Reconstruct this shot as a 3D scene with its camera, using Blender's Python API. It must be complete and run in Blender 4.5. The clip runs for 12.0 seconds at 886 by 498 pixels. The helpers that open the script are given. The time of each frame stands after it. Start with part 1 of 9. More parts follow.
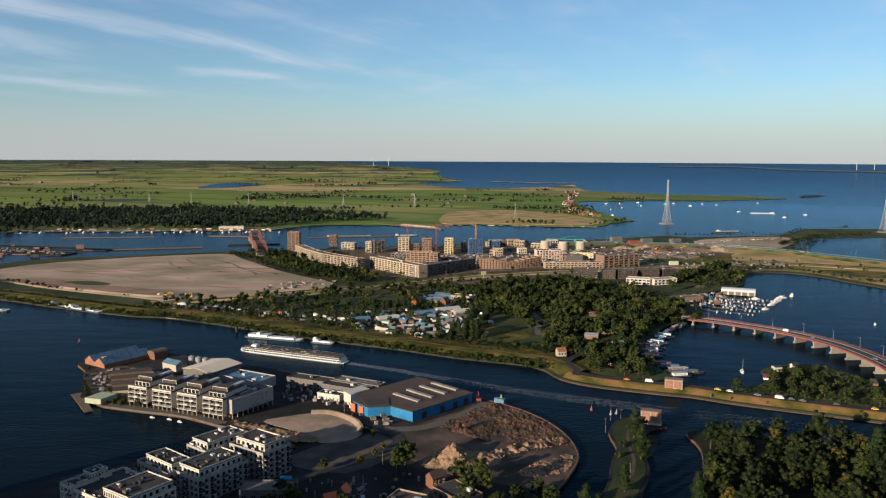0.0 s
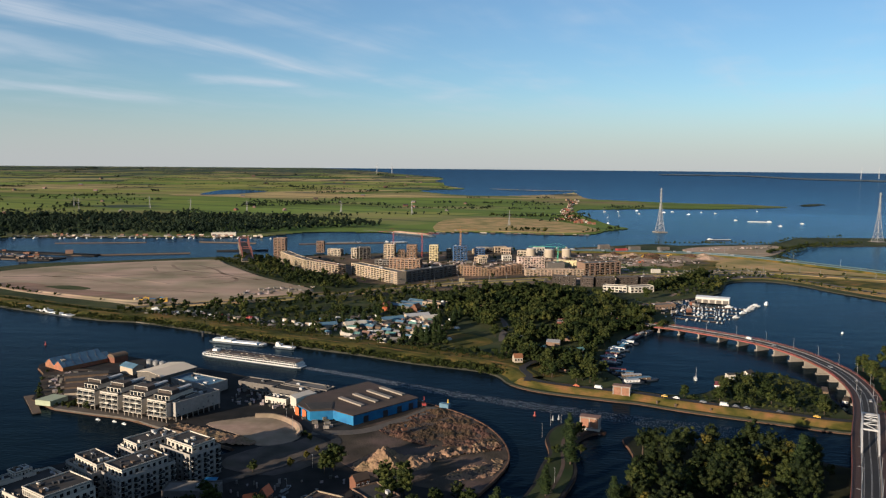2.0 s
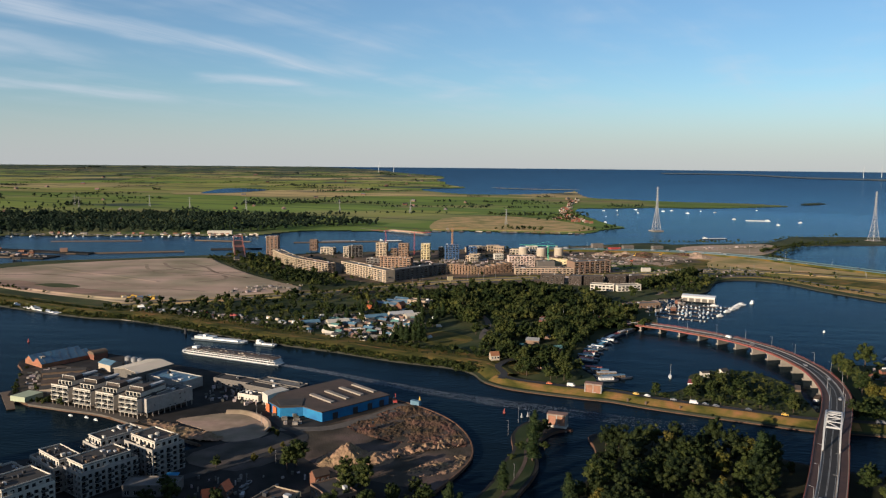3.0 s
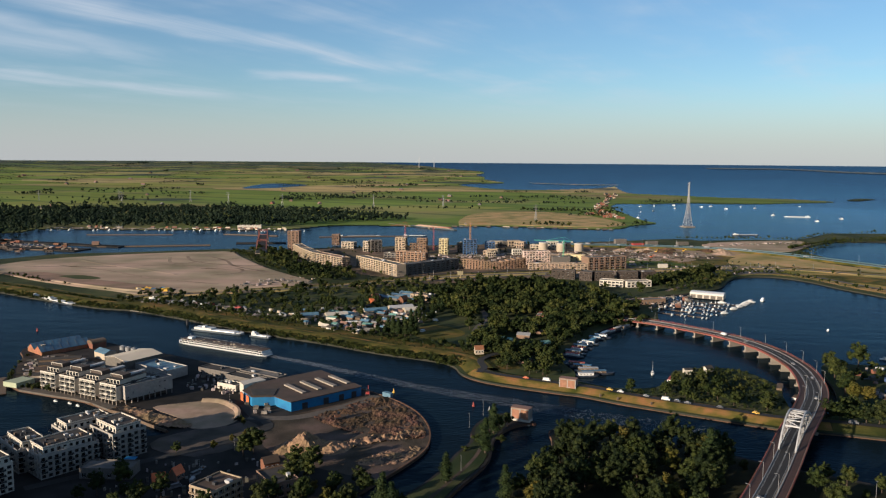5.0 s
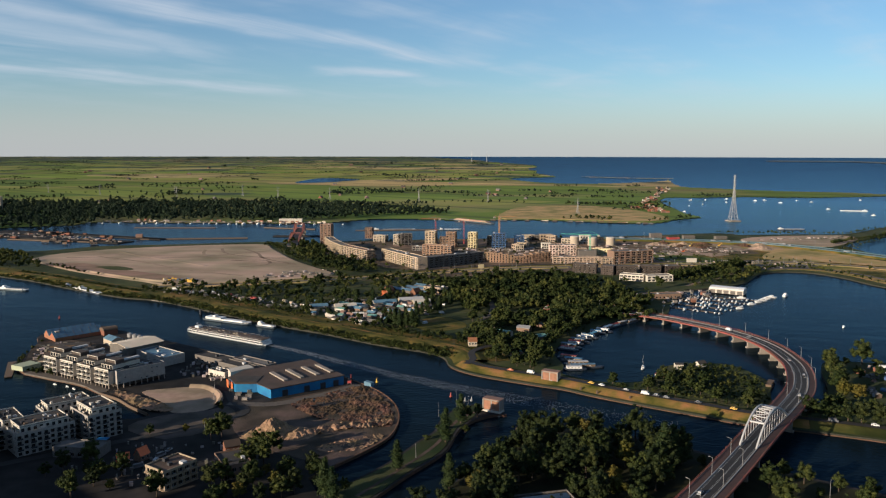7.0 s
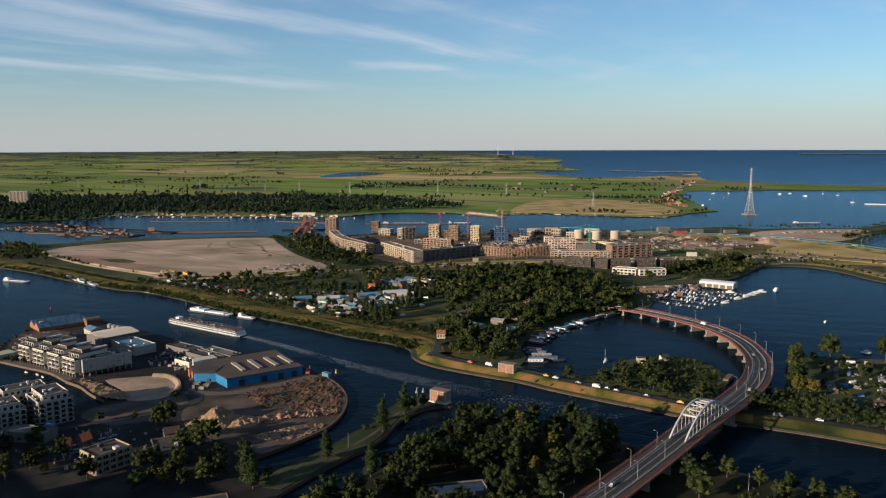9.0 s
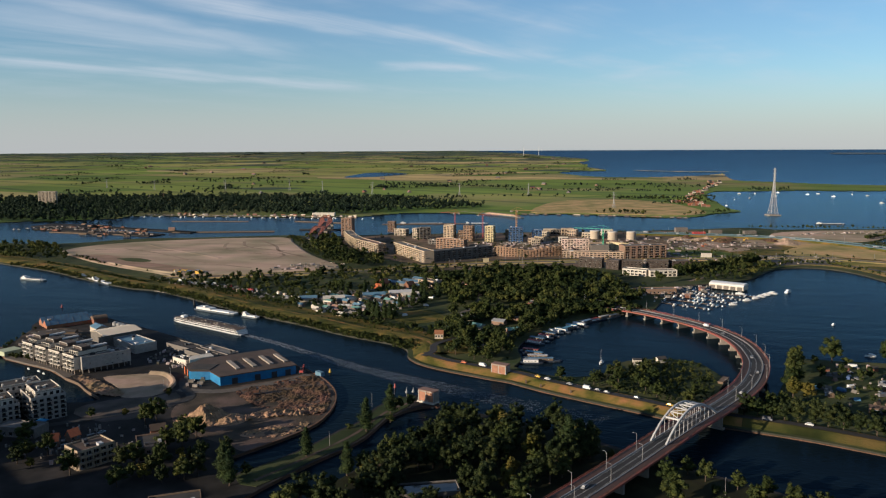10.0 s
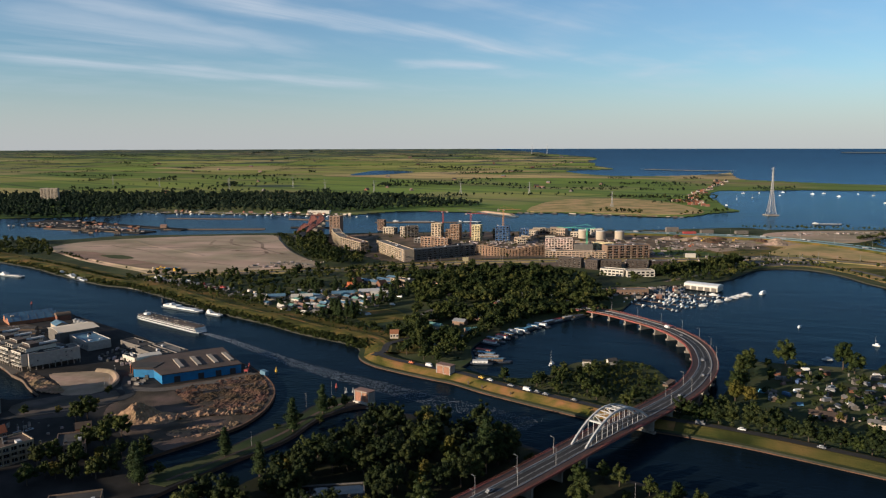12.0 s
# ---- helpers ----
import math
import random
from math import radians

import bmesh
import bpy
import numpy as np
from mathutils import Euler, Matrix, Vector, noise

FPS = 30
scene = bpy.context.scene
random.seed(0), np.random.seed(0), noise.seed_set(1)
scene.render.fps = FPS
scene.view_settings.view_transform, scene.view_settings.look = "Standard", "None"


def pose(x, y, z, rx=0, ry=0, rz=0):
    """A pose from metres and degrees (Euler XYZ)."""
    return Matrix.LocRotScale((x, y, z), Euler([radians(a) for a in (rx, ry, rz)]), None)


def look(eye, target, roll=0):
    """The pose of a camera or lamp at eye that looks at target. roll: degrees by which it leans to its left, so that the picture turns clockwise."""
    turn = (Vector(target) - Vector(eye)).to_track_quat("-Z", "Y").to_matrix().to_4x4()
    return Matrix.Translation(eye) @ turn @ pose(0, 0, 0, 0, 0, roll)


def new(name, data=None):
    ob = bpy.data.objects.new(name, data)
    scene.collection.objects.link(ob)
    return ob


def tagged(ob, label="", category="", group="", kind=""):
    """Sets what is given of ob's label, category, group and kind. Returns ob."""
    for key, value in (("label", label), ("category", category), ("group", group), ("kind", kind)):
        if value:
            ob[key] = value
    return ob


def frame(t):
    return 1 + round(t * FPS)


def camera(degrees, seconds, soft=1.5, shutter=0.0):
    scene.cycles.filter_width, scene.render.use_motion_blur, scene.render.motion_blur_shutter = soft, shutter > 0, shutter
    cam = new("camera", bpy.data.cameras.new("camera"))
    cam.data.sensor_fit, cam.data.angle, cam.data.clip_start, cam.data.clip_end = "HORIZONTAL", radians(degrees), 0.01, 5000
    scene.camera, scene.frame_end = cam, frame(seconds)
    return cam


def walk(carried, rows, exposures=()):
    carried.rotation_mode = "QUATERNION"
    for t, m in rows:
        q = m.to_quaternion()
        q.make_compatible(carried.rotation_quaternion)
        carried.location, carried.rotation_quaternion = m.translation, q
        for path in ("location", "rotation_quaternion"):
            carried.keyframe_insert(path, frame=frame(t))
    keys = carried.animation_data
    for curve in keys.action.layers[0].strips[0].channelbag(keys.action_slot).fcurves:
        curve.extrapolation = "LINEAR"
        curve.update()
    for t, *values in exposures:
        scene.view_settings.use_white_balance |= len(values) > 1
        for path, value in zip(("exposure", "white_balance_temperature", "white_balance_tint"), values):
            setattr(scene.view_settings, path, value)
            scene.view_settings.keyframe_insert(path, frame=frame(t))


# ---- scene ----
cam = camera(59.2, 12.0, soft=1.2)
PATH = [
    (0, (15.239, -1.177, 162.709), (15.178, 0.808, 162.475), 0.31),
    (0.5, (25.190, -2.109, 162.912), (25.117, -0.123, 162.687), 0.18),
    (1, (35.601, -2.936, 162.695), (35.524, -0.949, 162.478), 0.20),
    (1.5, (46.568, -3.737, 162.934), (46.483, -1.750, 162.720), 0.30),
    (2, (57.856, -4.651, 162.509), (57.769, -2.664, 162.294), 0.51),
    (2.5, (69.299, -5.707, 162.558), (69.205, -3.721, 162.343), 0.61),
    (3, (81.067, -6.702, 162.560), (80.966, -4.717, 162.342), 0.53),
    (5, (133.000, -8.120, 162.951), (132.775, -6.146, 162.720), 0.41),
    (5.5, (146.631, -7.920, 162.498), (146.362, -5.952, 162.263), 0.31),
    (6, (160.628, -7.246, 162.723), (160.318, -5.285, 162.483), 0.31),
    (6.5, (174.690, -6.150, 162.434), (174.340, -4.196, 162.191), 0.21),
    (8.5, (230.237, -0.082, 161.933), (229.793, 1.851, 161.676), -0.16),
    (9, (243.638, 2.064, 161.926), (243.169, 3.991, 161.665), -0.17),
    (9.5, (256.493, 4.860, 161.910), (255.992, 6.779, 161.650), -0.17),
    (10, (268.841, 8.284, 161.866), (268.299, 10.191, 161.606), -0.29),
    (10.5, (280.774, 12.285, 161.823), (280.199, 14.183, 161.564), -0.21),
    (11, (292.410, 16.741, 161.997), (291.831, 18.638, 161.736), -0.21),
    (11.5, (303.881, 21.483, 161.945), (303.301, 23.379, 161.684), -0.21),
    (12, (315.287, 26.335, 162.198), (314.706, 28.230, 161.933), -0.13),
]
walk(cam, [(t, look(eye, target, roll)) for t, eye, target, roll in PATH], exposures=[(0.0, 1.06, 5250, 8), (12.0, 1.04, 5250, 8)])


# ---- world, sun ----
SUN_AZ, SUN_EL = radians(224), radians(13)
TO_SUN = Vector((math.sin(SUN_AZ) * math.cos(SUN_EL), math.cos(SUN_AZ) * math.cos(SUN_EL), math.sin(SUN_EL)))


def build_world():
    world = bpy.data.worlds.new("world")
    scene.world = world
    world.use_nodes = True
    nt = world.node_tree
    nt.nodes.clear()
    out = nt.nodes.new("ShaderNodeOutputWorld")
    bg = nt.nodes.new("ShaderNodeBackground")
    bg.inputs["Strength"].default_value = 0.05
    sky = nt.nodes.new("ShaderNodeTexSky")
    sky.sky_type = "NISHITA"
    sky.sun_disc = False
    sky.sun_elevation, sky.sun_rotation = SUN_EL, SUN_AZ
    sky.altitude, sky.air_density, sky.dust_density, sky.ozone_density = 100, 1.0, 0.15, 2.1
    # thin cirrus streaks: noise on a plane high above, drawn out along one direction
    tc = nt.nodes.new("ShaderNodeTexCoord")
    sep = nt.nodes.new("ShaderNodeSeparateXYZ")
    nt.links.new(tc.outputs["Generated"], sep.inputs[0])

    def math_node(op, a, b=None, c=None):
        n = nt.nodes.new("ShaderNodeMath")
        n.operation = op
        for k, v in enumerate((a, b, c)):
            if v is None:
                continue
            if isinstance(v, (int, float)):
                n.inputs[k].default_value = v
            else:
                nt.links.new(v, n.inputs[k])
        return n.outputs[0]
    zz = math_node("MAXIMUM", math_node("ADD", sep.outputs["Z"], 0.06), 0.03)
    u = math_node("DIVIDE", sep.outputs["X"], zz)
    v = math_node("DIVIDE", sep.outputs["Y"], zz)
    comb = nt.nodes.new("ShaderNodeCombineXYZ")
    nt.links.new(u, comb.inputs[0])
    nt.links.new(v, comb.inputs[1])
    mp = nt.nodes.new("ShaderNodeMapping")
    mp.vector_type = "TEXTURE"
    mp.inputs["Rotation"].default_value = (0, 0, radians(64))
    mp.inputs["Scale"].default_value = (4.2, 0.9, 1)
    mp.inputs["Location"].default_value = (0.3, 1.2, 0)
    nt.links.new(comb.outputs[0], mp.inputs["Vector"])
    n1 = nt.nodes.new("ShaderNodeTexNoise")
    n1.inputs["Scale"].default_value = 1.0
    n1.inputs["Detail"].default_value = 8
    n1.inputs["Roughness"].default_value = 0.58
    n1.inputs["Distortion"].default_value = 0.5
    nt.links.new(mp.outputs[0], n1.inputs["Vector"])
    mp2 = nt.nodes.new("ShaderNodeMapping")
    mp2.inputs["Scale"].default_value = (0.33, 0.33, 1)
    mp2.inputs["Location"].default_value = (2.0, 0.3, 0)
    nt.links.new(comb.outputs[0], mp2.inputs["Vector"])
    n2 = nt.nodes.new("ShaderNodeTexNoise")
    n2.inputs["Detail"].default_value = 3
    nt.links.new(mp2.outputs[0], n2.inputs["Vector"])
    both = math_node("MULTIPLY", n1.outputs[0], math_node("ADD", n2.outputs[0], 0.5))
    ramp = nt.nodes.new("ShaderNodeMapRange")
    ramp.interpolation_type = "SMOOTHSTEP"
    ramp.inputs["From Min"].default_value, ramp.inputs["From Max"].default_value = 0.40, 0.80
    ramp.inputs["To Max"].default_value = 0.4
    nt.links.new(both, ramp.inputs["Value"])
    fade = nt.nodes.new("ShaderNodeMapRange")
    fade.interpolation_type = "SMOOTHSTEP"
    fade.inputs["From Min"].default_value, fade.inputs["From Max"].default_value = 0.02, 0.13
    nt.links.new(sep.outputs["Z"], fade.inputs["Value"])
    cover = math_node("MULTIPLY", ramp.outputs[0], fade.outputs[0])
    wisp = nt.nodes.new("ShaderNodeMapRange")
    wisp.inputs["From Min"].default_value, wisp.inputs["From Max"].default_value = 0.36, 0.66
    nt.links.new(n1.outputs[0], wisp.inputs["Value"])

    def band(p, q, width, strength):
        """A streak of cirrus between two places of the cloud plane."""
        ln = math.dist(p, q)
        m = nt.nodes.new("ShaderNodeMapping")
        m.vector_type = "TEXTURE"
        m.inputs["Location"].default_value = (p[0], p[1], 0)
        m.inputs["Rotation"].default_value = (0, 0, math.atan2(q[1] - p[1], q[0] - p[0]))
        m.inputs["Scale"].default_value = (ln, width, 1)
        nt.links.new(warped.outputs[0], m.inputs["Vector"])
        c = nt.nodes.new("ShaderNodeSeparateXYZ")
        nt.links.new(m.outputs[0], c.inputs[0])
        across = nt.nodes.new("ShaderNodeMapRange")
        across.interpolation_type = "SMOOTHSTEP"
        across.inputs["From Min"].default_value, across.inputs["From Max"].default_value = 1.6, 0.0
        nt.links.new(math_node("ABSOLUTE", c.outputs["Y"]), across.inputs["Value"])
        along = nt.nodes.new("ShaderNodeMapRange")
        along.interpolation_type = "SMOOTHSTEP"
        along.inputs["From Min"].default_value, along.inputs["From Max"].default_value = 0.68, 0.30
        nt.links.new(math_node("ABSOLUTE", math_node("SUBTRACT", c.outputs["X"], 0.5)), along.inputs["Value"])
        return math_node("MULTIPLY", math_node("MULTIPLY", across.outputs[0], along.outputs[0]), math_node("MULTIPLY", wisp.outputs[0], strength))
    wn = nt.nodes.new("ShaderNodeTexNoise")
    wn.inputs["Scale"].default_value, wn.inputs["Detail"].default_value = 1.6, 4
    nt.links.new(comb.outputs[0], wn.inputs["Vector"])
    wo = nt.nodes.new("ShaderNodeVectorMath")
    wo.operation = "MULTIPLY_ADD"
    wo.inputs[1].default_value, wo.inputs[2].default_value = (0.55, 0.55, 0), (-0.27, -0.27, 0)
    nt.links.new(wn.outputs["Color"], wo.inputs[0])
    warped = nt.nodes.new("ShaderNodeVectorMath")
    nt.links.new(comb.outputs[0], warped.inputs[0])
    nt.links.new(wo.outputs[0], warped.inputs[1])
    for p, q, w, k in (((-2.5, 3.3), (-0.95, 5.75), 0.21, 1.15), ((-3.0, 3.1), (-2.5, 5.3), 0.22, 0.75), ((-2.2, 5.85), (-1.4, 6.15), 0.22, 0.9), ((-4.7, 4.2), (-2.9, 7.0), 0.26, 0.8), ((-2.0, 4.2), (-1.1, 5.6), 0.10, 0.8), ((-3.6, 3.4), (-2.9, 4.9), 0.45, 0.65),
                       ((-4.6, 3.6), (-3.2, 4.6), 0.40, 0.75), ((-1.15, 6.0), (-0.5, 4.4), 0.22, 0.45), ((-0.6, 7.2), (0.35, 5.9), 0.16, 0.4), ((0.9, 5.6), (1.6, 6.9), 0.15, 0.3)):
        cover = math_node("MAXIMUM", cover, band(p, q, w, k))
    cover = math_node("ADD", math_node("MULTIPLY", cover, 0.9), 0.07)
    mix = nt.nodes.new("ShaderNodeMix")
    mix.data_type = "RGBA"
    nt.links.new(cover, mix.inputs["Factor"])
    clear = nt.nodes.new("ShaderNodeVectorMath")
    clear.operation = "MULTIPLY"
    clear.inputs[1].default_value = (0.955, 1.0, 1.0)
    nt.links.new(sky.outputs[0], clear.inputs[0])
    nt.links.new(clear.outputs[0], mix.inputs["A"])
    mix.inputs["B"].default_value = (6.9, 6.45, 5.9, 1)
    # pale haze low over the horizon
    haze = nt.nodes.new("ShaderNodeMapRange")
    haze.interpolation_type = "SMOOTHERSTEP"
    haze.inputs["From Min"].default_value, haze.inputs["From Max"].default_value = 0.11, -0.02
    haze.inputs["To Max"].default_value = 0.8
    nt.links.new(sep.outputs["Z"], haze.inputs["Value"])
    mix2 = nt.nodes.new("ShaderNodeMix")
    mix2.data_type = "RGBA"
    nt.links.new(haze.outputs[0], mix2.inputs["Factor"])
    nt.links.new(mix.outputs["Result"], mix2.inputs["A"])
    mix2.inputs["B"].default_value = (5.45, 4.88, 4.22, 1)
    nt.links.new(mix2.outputs["Result"], bg.inputs["Color"])
    nt.links.new(bg.outputs[0], out.inputs[0])


build_world()
sun = new("sun", bpy.data.lights.new("sun", "SUN"))
sun.data.energy, sun.data.angle, sun.data.color = 5.0, radians(0.6), (1.0, 0.735, 0.46)
sun.matrix_world = look(TO_SUN * 1000, (0, 0, 0))


# ---- materials ----
def mat(name, c1, c2=None, scale=1.0, rough=0.8, bump=0.0, metal=0.0, detail=5, per_object=0.0, per_island=0.0,
        big=0.0, big_scale=0.02, stretch=None, spec=0.3, translucent=0.0, bump_scale=None):
    """A surface of two tones in fine noise, with larger stains, and some change from piece to piece."""
    m = bpy.data.materials.new(name)
    m.use_nodes = True
    nt = m.node_tree
    bsdf = nt.nodes["Principled BSDF"]
    c2 = c2 or tuple(v * 0.75 for v in c1)
    k = 0.54 + 0.22 * min(1, max(c1) / 0.5)
    c1, c2 = tuple(v * k for v in c1), tuple(v * k for v in c2)
    tc = nt.nodes.new("ShaderNodeNewGeometry")
    vec = tc.outputs["Position"]
    if stretch:
        mp = nt.nodes.new("ShaderNodeMapping")
        mp.inputs["Rotation"].default_value = (0, 0, radians(stretch[0]))
        mp.inputs["Scale"].default_value = stretch[1:]
        nt.links.new(vec, mp.inputs["Vector"])
        vec = mp.outputs[0]
    n = nt.nodes.new("ShaderNodeTexNoise")
    n.inputs["Scale"].default_value, n.inputs["Detail"].default_value = scale, detail
    nt.links.new(vec, n.inputs["Vector"])
    r = nt.nodes.new("ShaderNodeMapRange")
    r.inputs["From Min"].default_value, r.inputs["From Max"].default_value = 0.3, 0.7
    nt.links.new(n.outputs[0], r.inputs["Value"])
    mix = nt.nodes.new("ShaderNodeMix")
    mix.data_type = "RGBA"
    nt.links.new(r.outputs[0], mix.inputs["Factor"])
    mix.inputs["A"].default_value, mix.inputs["B"].default_value = (*c1, 1), (*c2, 1)
    col = mix.outputs["Result"]

    def vary(fac, amount):
        nonlocal col
        h = nt.nodes.new("ShaderNodeHueSaturation")
        k = nt.nodes.new("ShaderNodeMapRange")
        k.inputs["To Min"].default_value, k.inputs["To Max"].default_value = 1 - amount, 1 + amount
        nt.links.new(fac, k.inputs["Value"])
        nt.links.new(k.outputs[0], h.inputs["Value"])
        k2 = nt.nodes.new("ShaderNodeMapRange")
        k2.inputs["To Min"].default_value, k2.inputs["To Max"].default_value = 0.5 + amount * 0.07, 0.5 - amount * 0.07
        nt.links.new(fac, k2.inputs["Value"])
        nt.links.new(k2.outputs[0], h.inputs["Hue"])
        nt.links.new(col, h.inputs["Color"])
        col = h.outputs[0]
    if per_object:
        oi = nt.nodes.new("ShaderNodeObjectInfo")
        vary(oi.outputs["Random"], per_object)
    if per_island:
        vary(tc.outputs["Random Per Island"], per_island)
    if big:
        nb = nt.nodes.new("ShaderNodeTexNoise")
        nb.inputs["Scale"].default_value, nb.inputs["Detail"].default_value = big_scale, 4
        nt.links.new(tc.outputs["Position"], nb.inputs["Vector"])
        rb = nt.nodes.new("ShaderNodeMapRange")
        rb.inputs["From Min"].default_value, rb.inputs["From Max"].default_value = 0.35, 0.65
        nt.links.new(nb.outputs[0], rb.inputs["Value"])
        vary(rb.outputs[0], big)
    nt.links.new(col, bsdf.inputs["Base Color"])
    bsdf.inputs["Roughness"].default_value, bsdf.inputs["Metallic"].default_value = rough, metal
    bsdf.inputs["Specular IOR Level"].default_value = spec
    if bump:
        b = nt.nodes.new("ShaderNodeBump")
        b.inputs["Strength"].default_value, b.inputs["Distance"].default_value = min(1, bump), max(0.05, bump)
        src = n
        if bump_scale:
            src = nt.nodes.new("ShaderNodeTexNoise")
            src.inputs["Scale"].default_value, src.inputs["Detail"].default_value = bump_scale, 4
            nt.links.new(tc.outputs["Position"], src.inputs["Vector"])
        nt.links.new(src.outputs[0], b.inputs["Height"])
        nt.links.new(b.outputs[0], bsdf.inputs["Normal"])
    if translucent:
        tr = nt.nodes.new("ShaderNodeBsdfTranslucent")
        nt.links.new(col, tr.inputs["Color"])
        ms = nt.nodes.new("ShaderNodeMixShader")
        ms.inputs[0].default_value = translucent
        nt.links.new(bsdf.outputs[0], ms.inputs[1])
        nt.links.new(tr.outputs[0], ms.inputs[2])
        nt.links.new(ms.outputs[0], nt.nodes["Material Output"].inputs[0])
    return m


def water_material():
    """Dark bluish water under fine ripples, with calmer and rougher patches."""
    m = mat("water", (0.0060, 0.0145, 0.0245), (0.0080, 0.0150, 0.0215), 0.01, rough=0.12, spec=0.5, big=0.15, big_scale=0.006)
    nt = m.node_tree
    bsdf = nt.nodes["Principled BSDF"]
    geo = nt.nodes.new("ShaderNodeNewGeometry")
    heights = []
    for scale, detail, rot, sx in ((0.40, 5, 30, 0.5), (0.045, 4, 12, 0.45)):
        mp = nt.nodes.new("ShaderNodeMapping")
        mp.inputs["Rotation"].default_value = (0, 0, radians(rot))
        mp.inputs["Scale"].default_value = (sx, 1, 1)
        nt.links.new(geo.outputs["Position"], mp.inputs["Vector"])
        n = nt.nodes.new("ShaderNodeTexNoise")
        n.inputs["Scale"].default_value, n.inputs["Detail"].default_value = scale, detail
        nt.links.new(mp.outputs[0], n.inputs["Vector"])
        heights.append(n.outputs[0])
    calm = nt.nodes.new("ShaderNodeTexNoise")
    calm.inputs["Scale"].default_value, calm.inputs["Detail"].default_value = 0.004, 5
    mpc = nt.nodes.new("ShaderNodeMapping")
    mpc.inputs["Scale"].default_value = (0.5, 1.6, 1)
    nt.links.new(geo.outputs["Position"], mpc.inputs["Vector"])
    nt.links.new(mpc.outputs[0], calm.inputs["Vector"])

    def spread(low, high):
        r = nt.nodes.new("ShaderNodeMapRange")
        r.inputs["From Min"].default_value, r.inputs["From Max"].default_value = 0.35, 0.65
        r.inputs["To Min"].default_value, r.inputs["To Max"].default_value = low, high
        nt.links.new(calm.outputs[0], r.inputs["Value"])
        return r.outputs[0]
    deep, gloss = nt.nodes.new("ShaderNodeBsdfDiffuse"), nt.nodes.new("ShaderNodeBsdfGlossy")
    nt.links.new(bsdf.inputs["Base Color"].links[0].from_socket, deep.inputs["Color"])
    gloss.inputs["Color"].default_value = (0.49, 0.66, 0.80, 1)
    nt.links.new(spread(0.14, 0.26), gloss.inputs["Roughness"])
    b1 = nt.nodes.new("ShaderNodeBump")
    nt.links.new(spread(0.14, 0.34), b1.inputs["Strength"])
    b1.inputs["Distance"].default_value = 1.0
    nt.links.new(heights[0], b1.inputs["Height"])
    b2 = nt.nodes.new("ShaderNodeBump")
    b2.inputs["Strength"].default_value, b2.inputs["Distance"].default_value = 0.30, 2.0
    nt.links.new(heights[1], b2.inputs["Height"])
    nt.links.new(b1.outputs[0], b2.inputs["Normal"])
    fresnel = nt.nodes.new("ShaderNodeFresnel")
    fresnel.inputs["IOR"].default_value = 1.07
    both = nt.nodes.new("ShaderNodeMixShader")
    for node in (gloss, fresnel):
        nt.links.new(b2.outputs[0], node.inputs["Normal"])
    nt.links.new(fresnel.outputs[0], both.inputs[0])
    nt.links.new(deep.outputs[0], both.inputs[1])
    nt.links.new(gloss.outputs[0], both.inputs[2])
    nt.links.new(both.outputs[0], nt.nodes["Material Output"].inputs[0])
    nt.nodes.remove(bsdf)
    return m


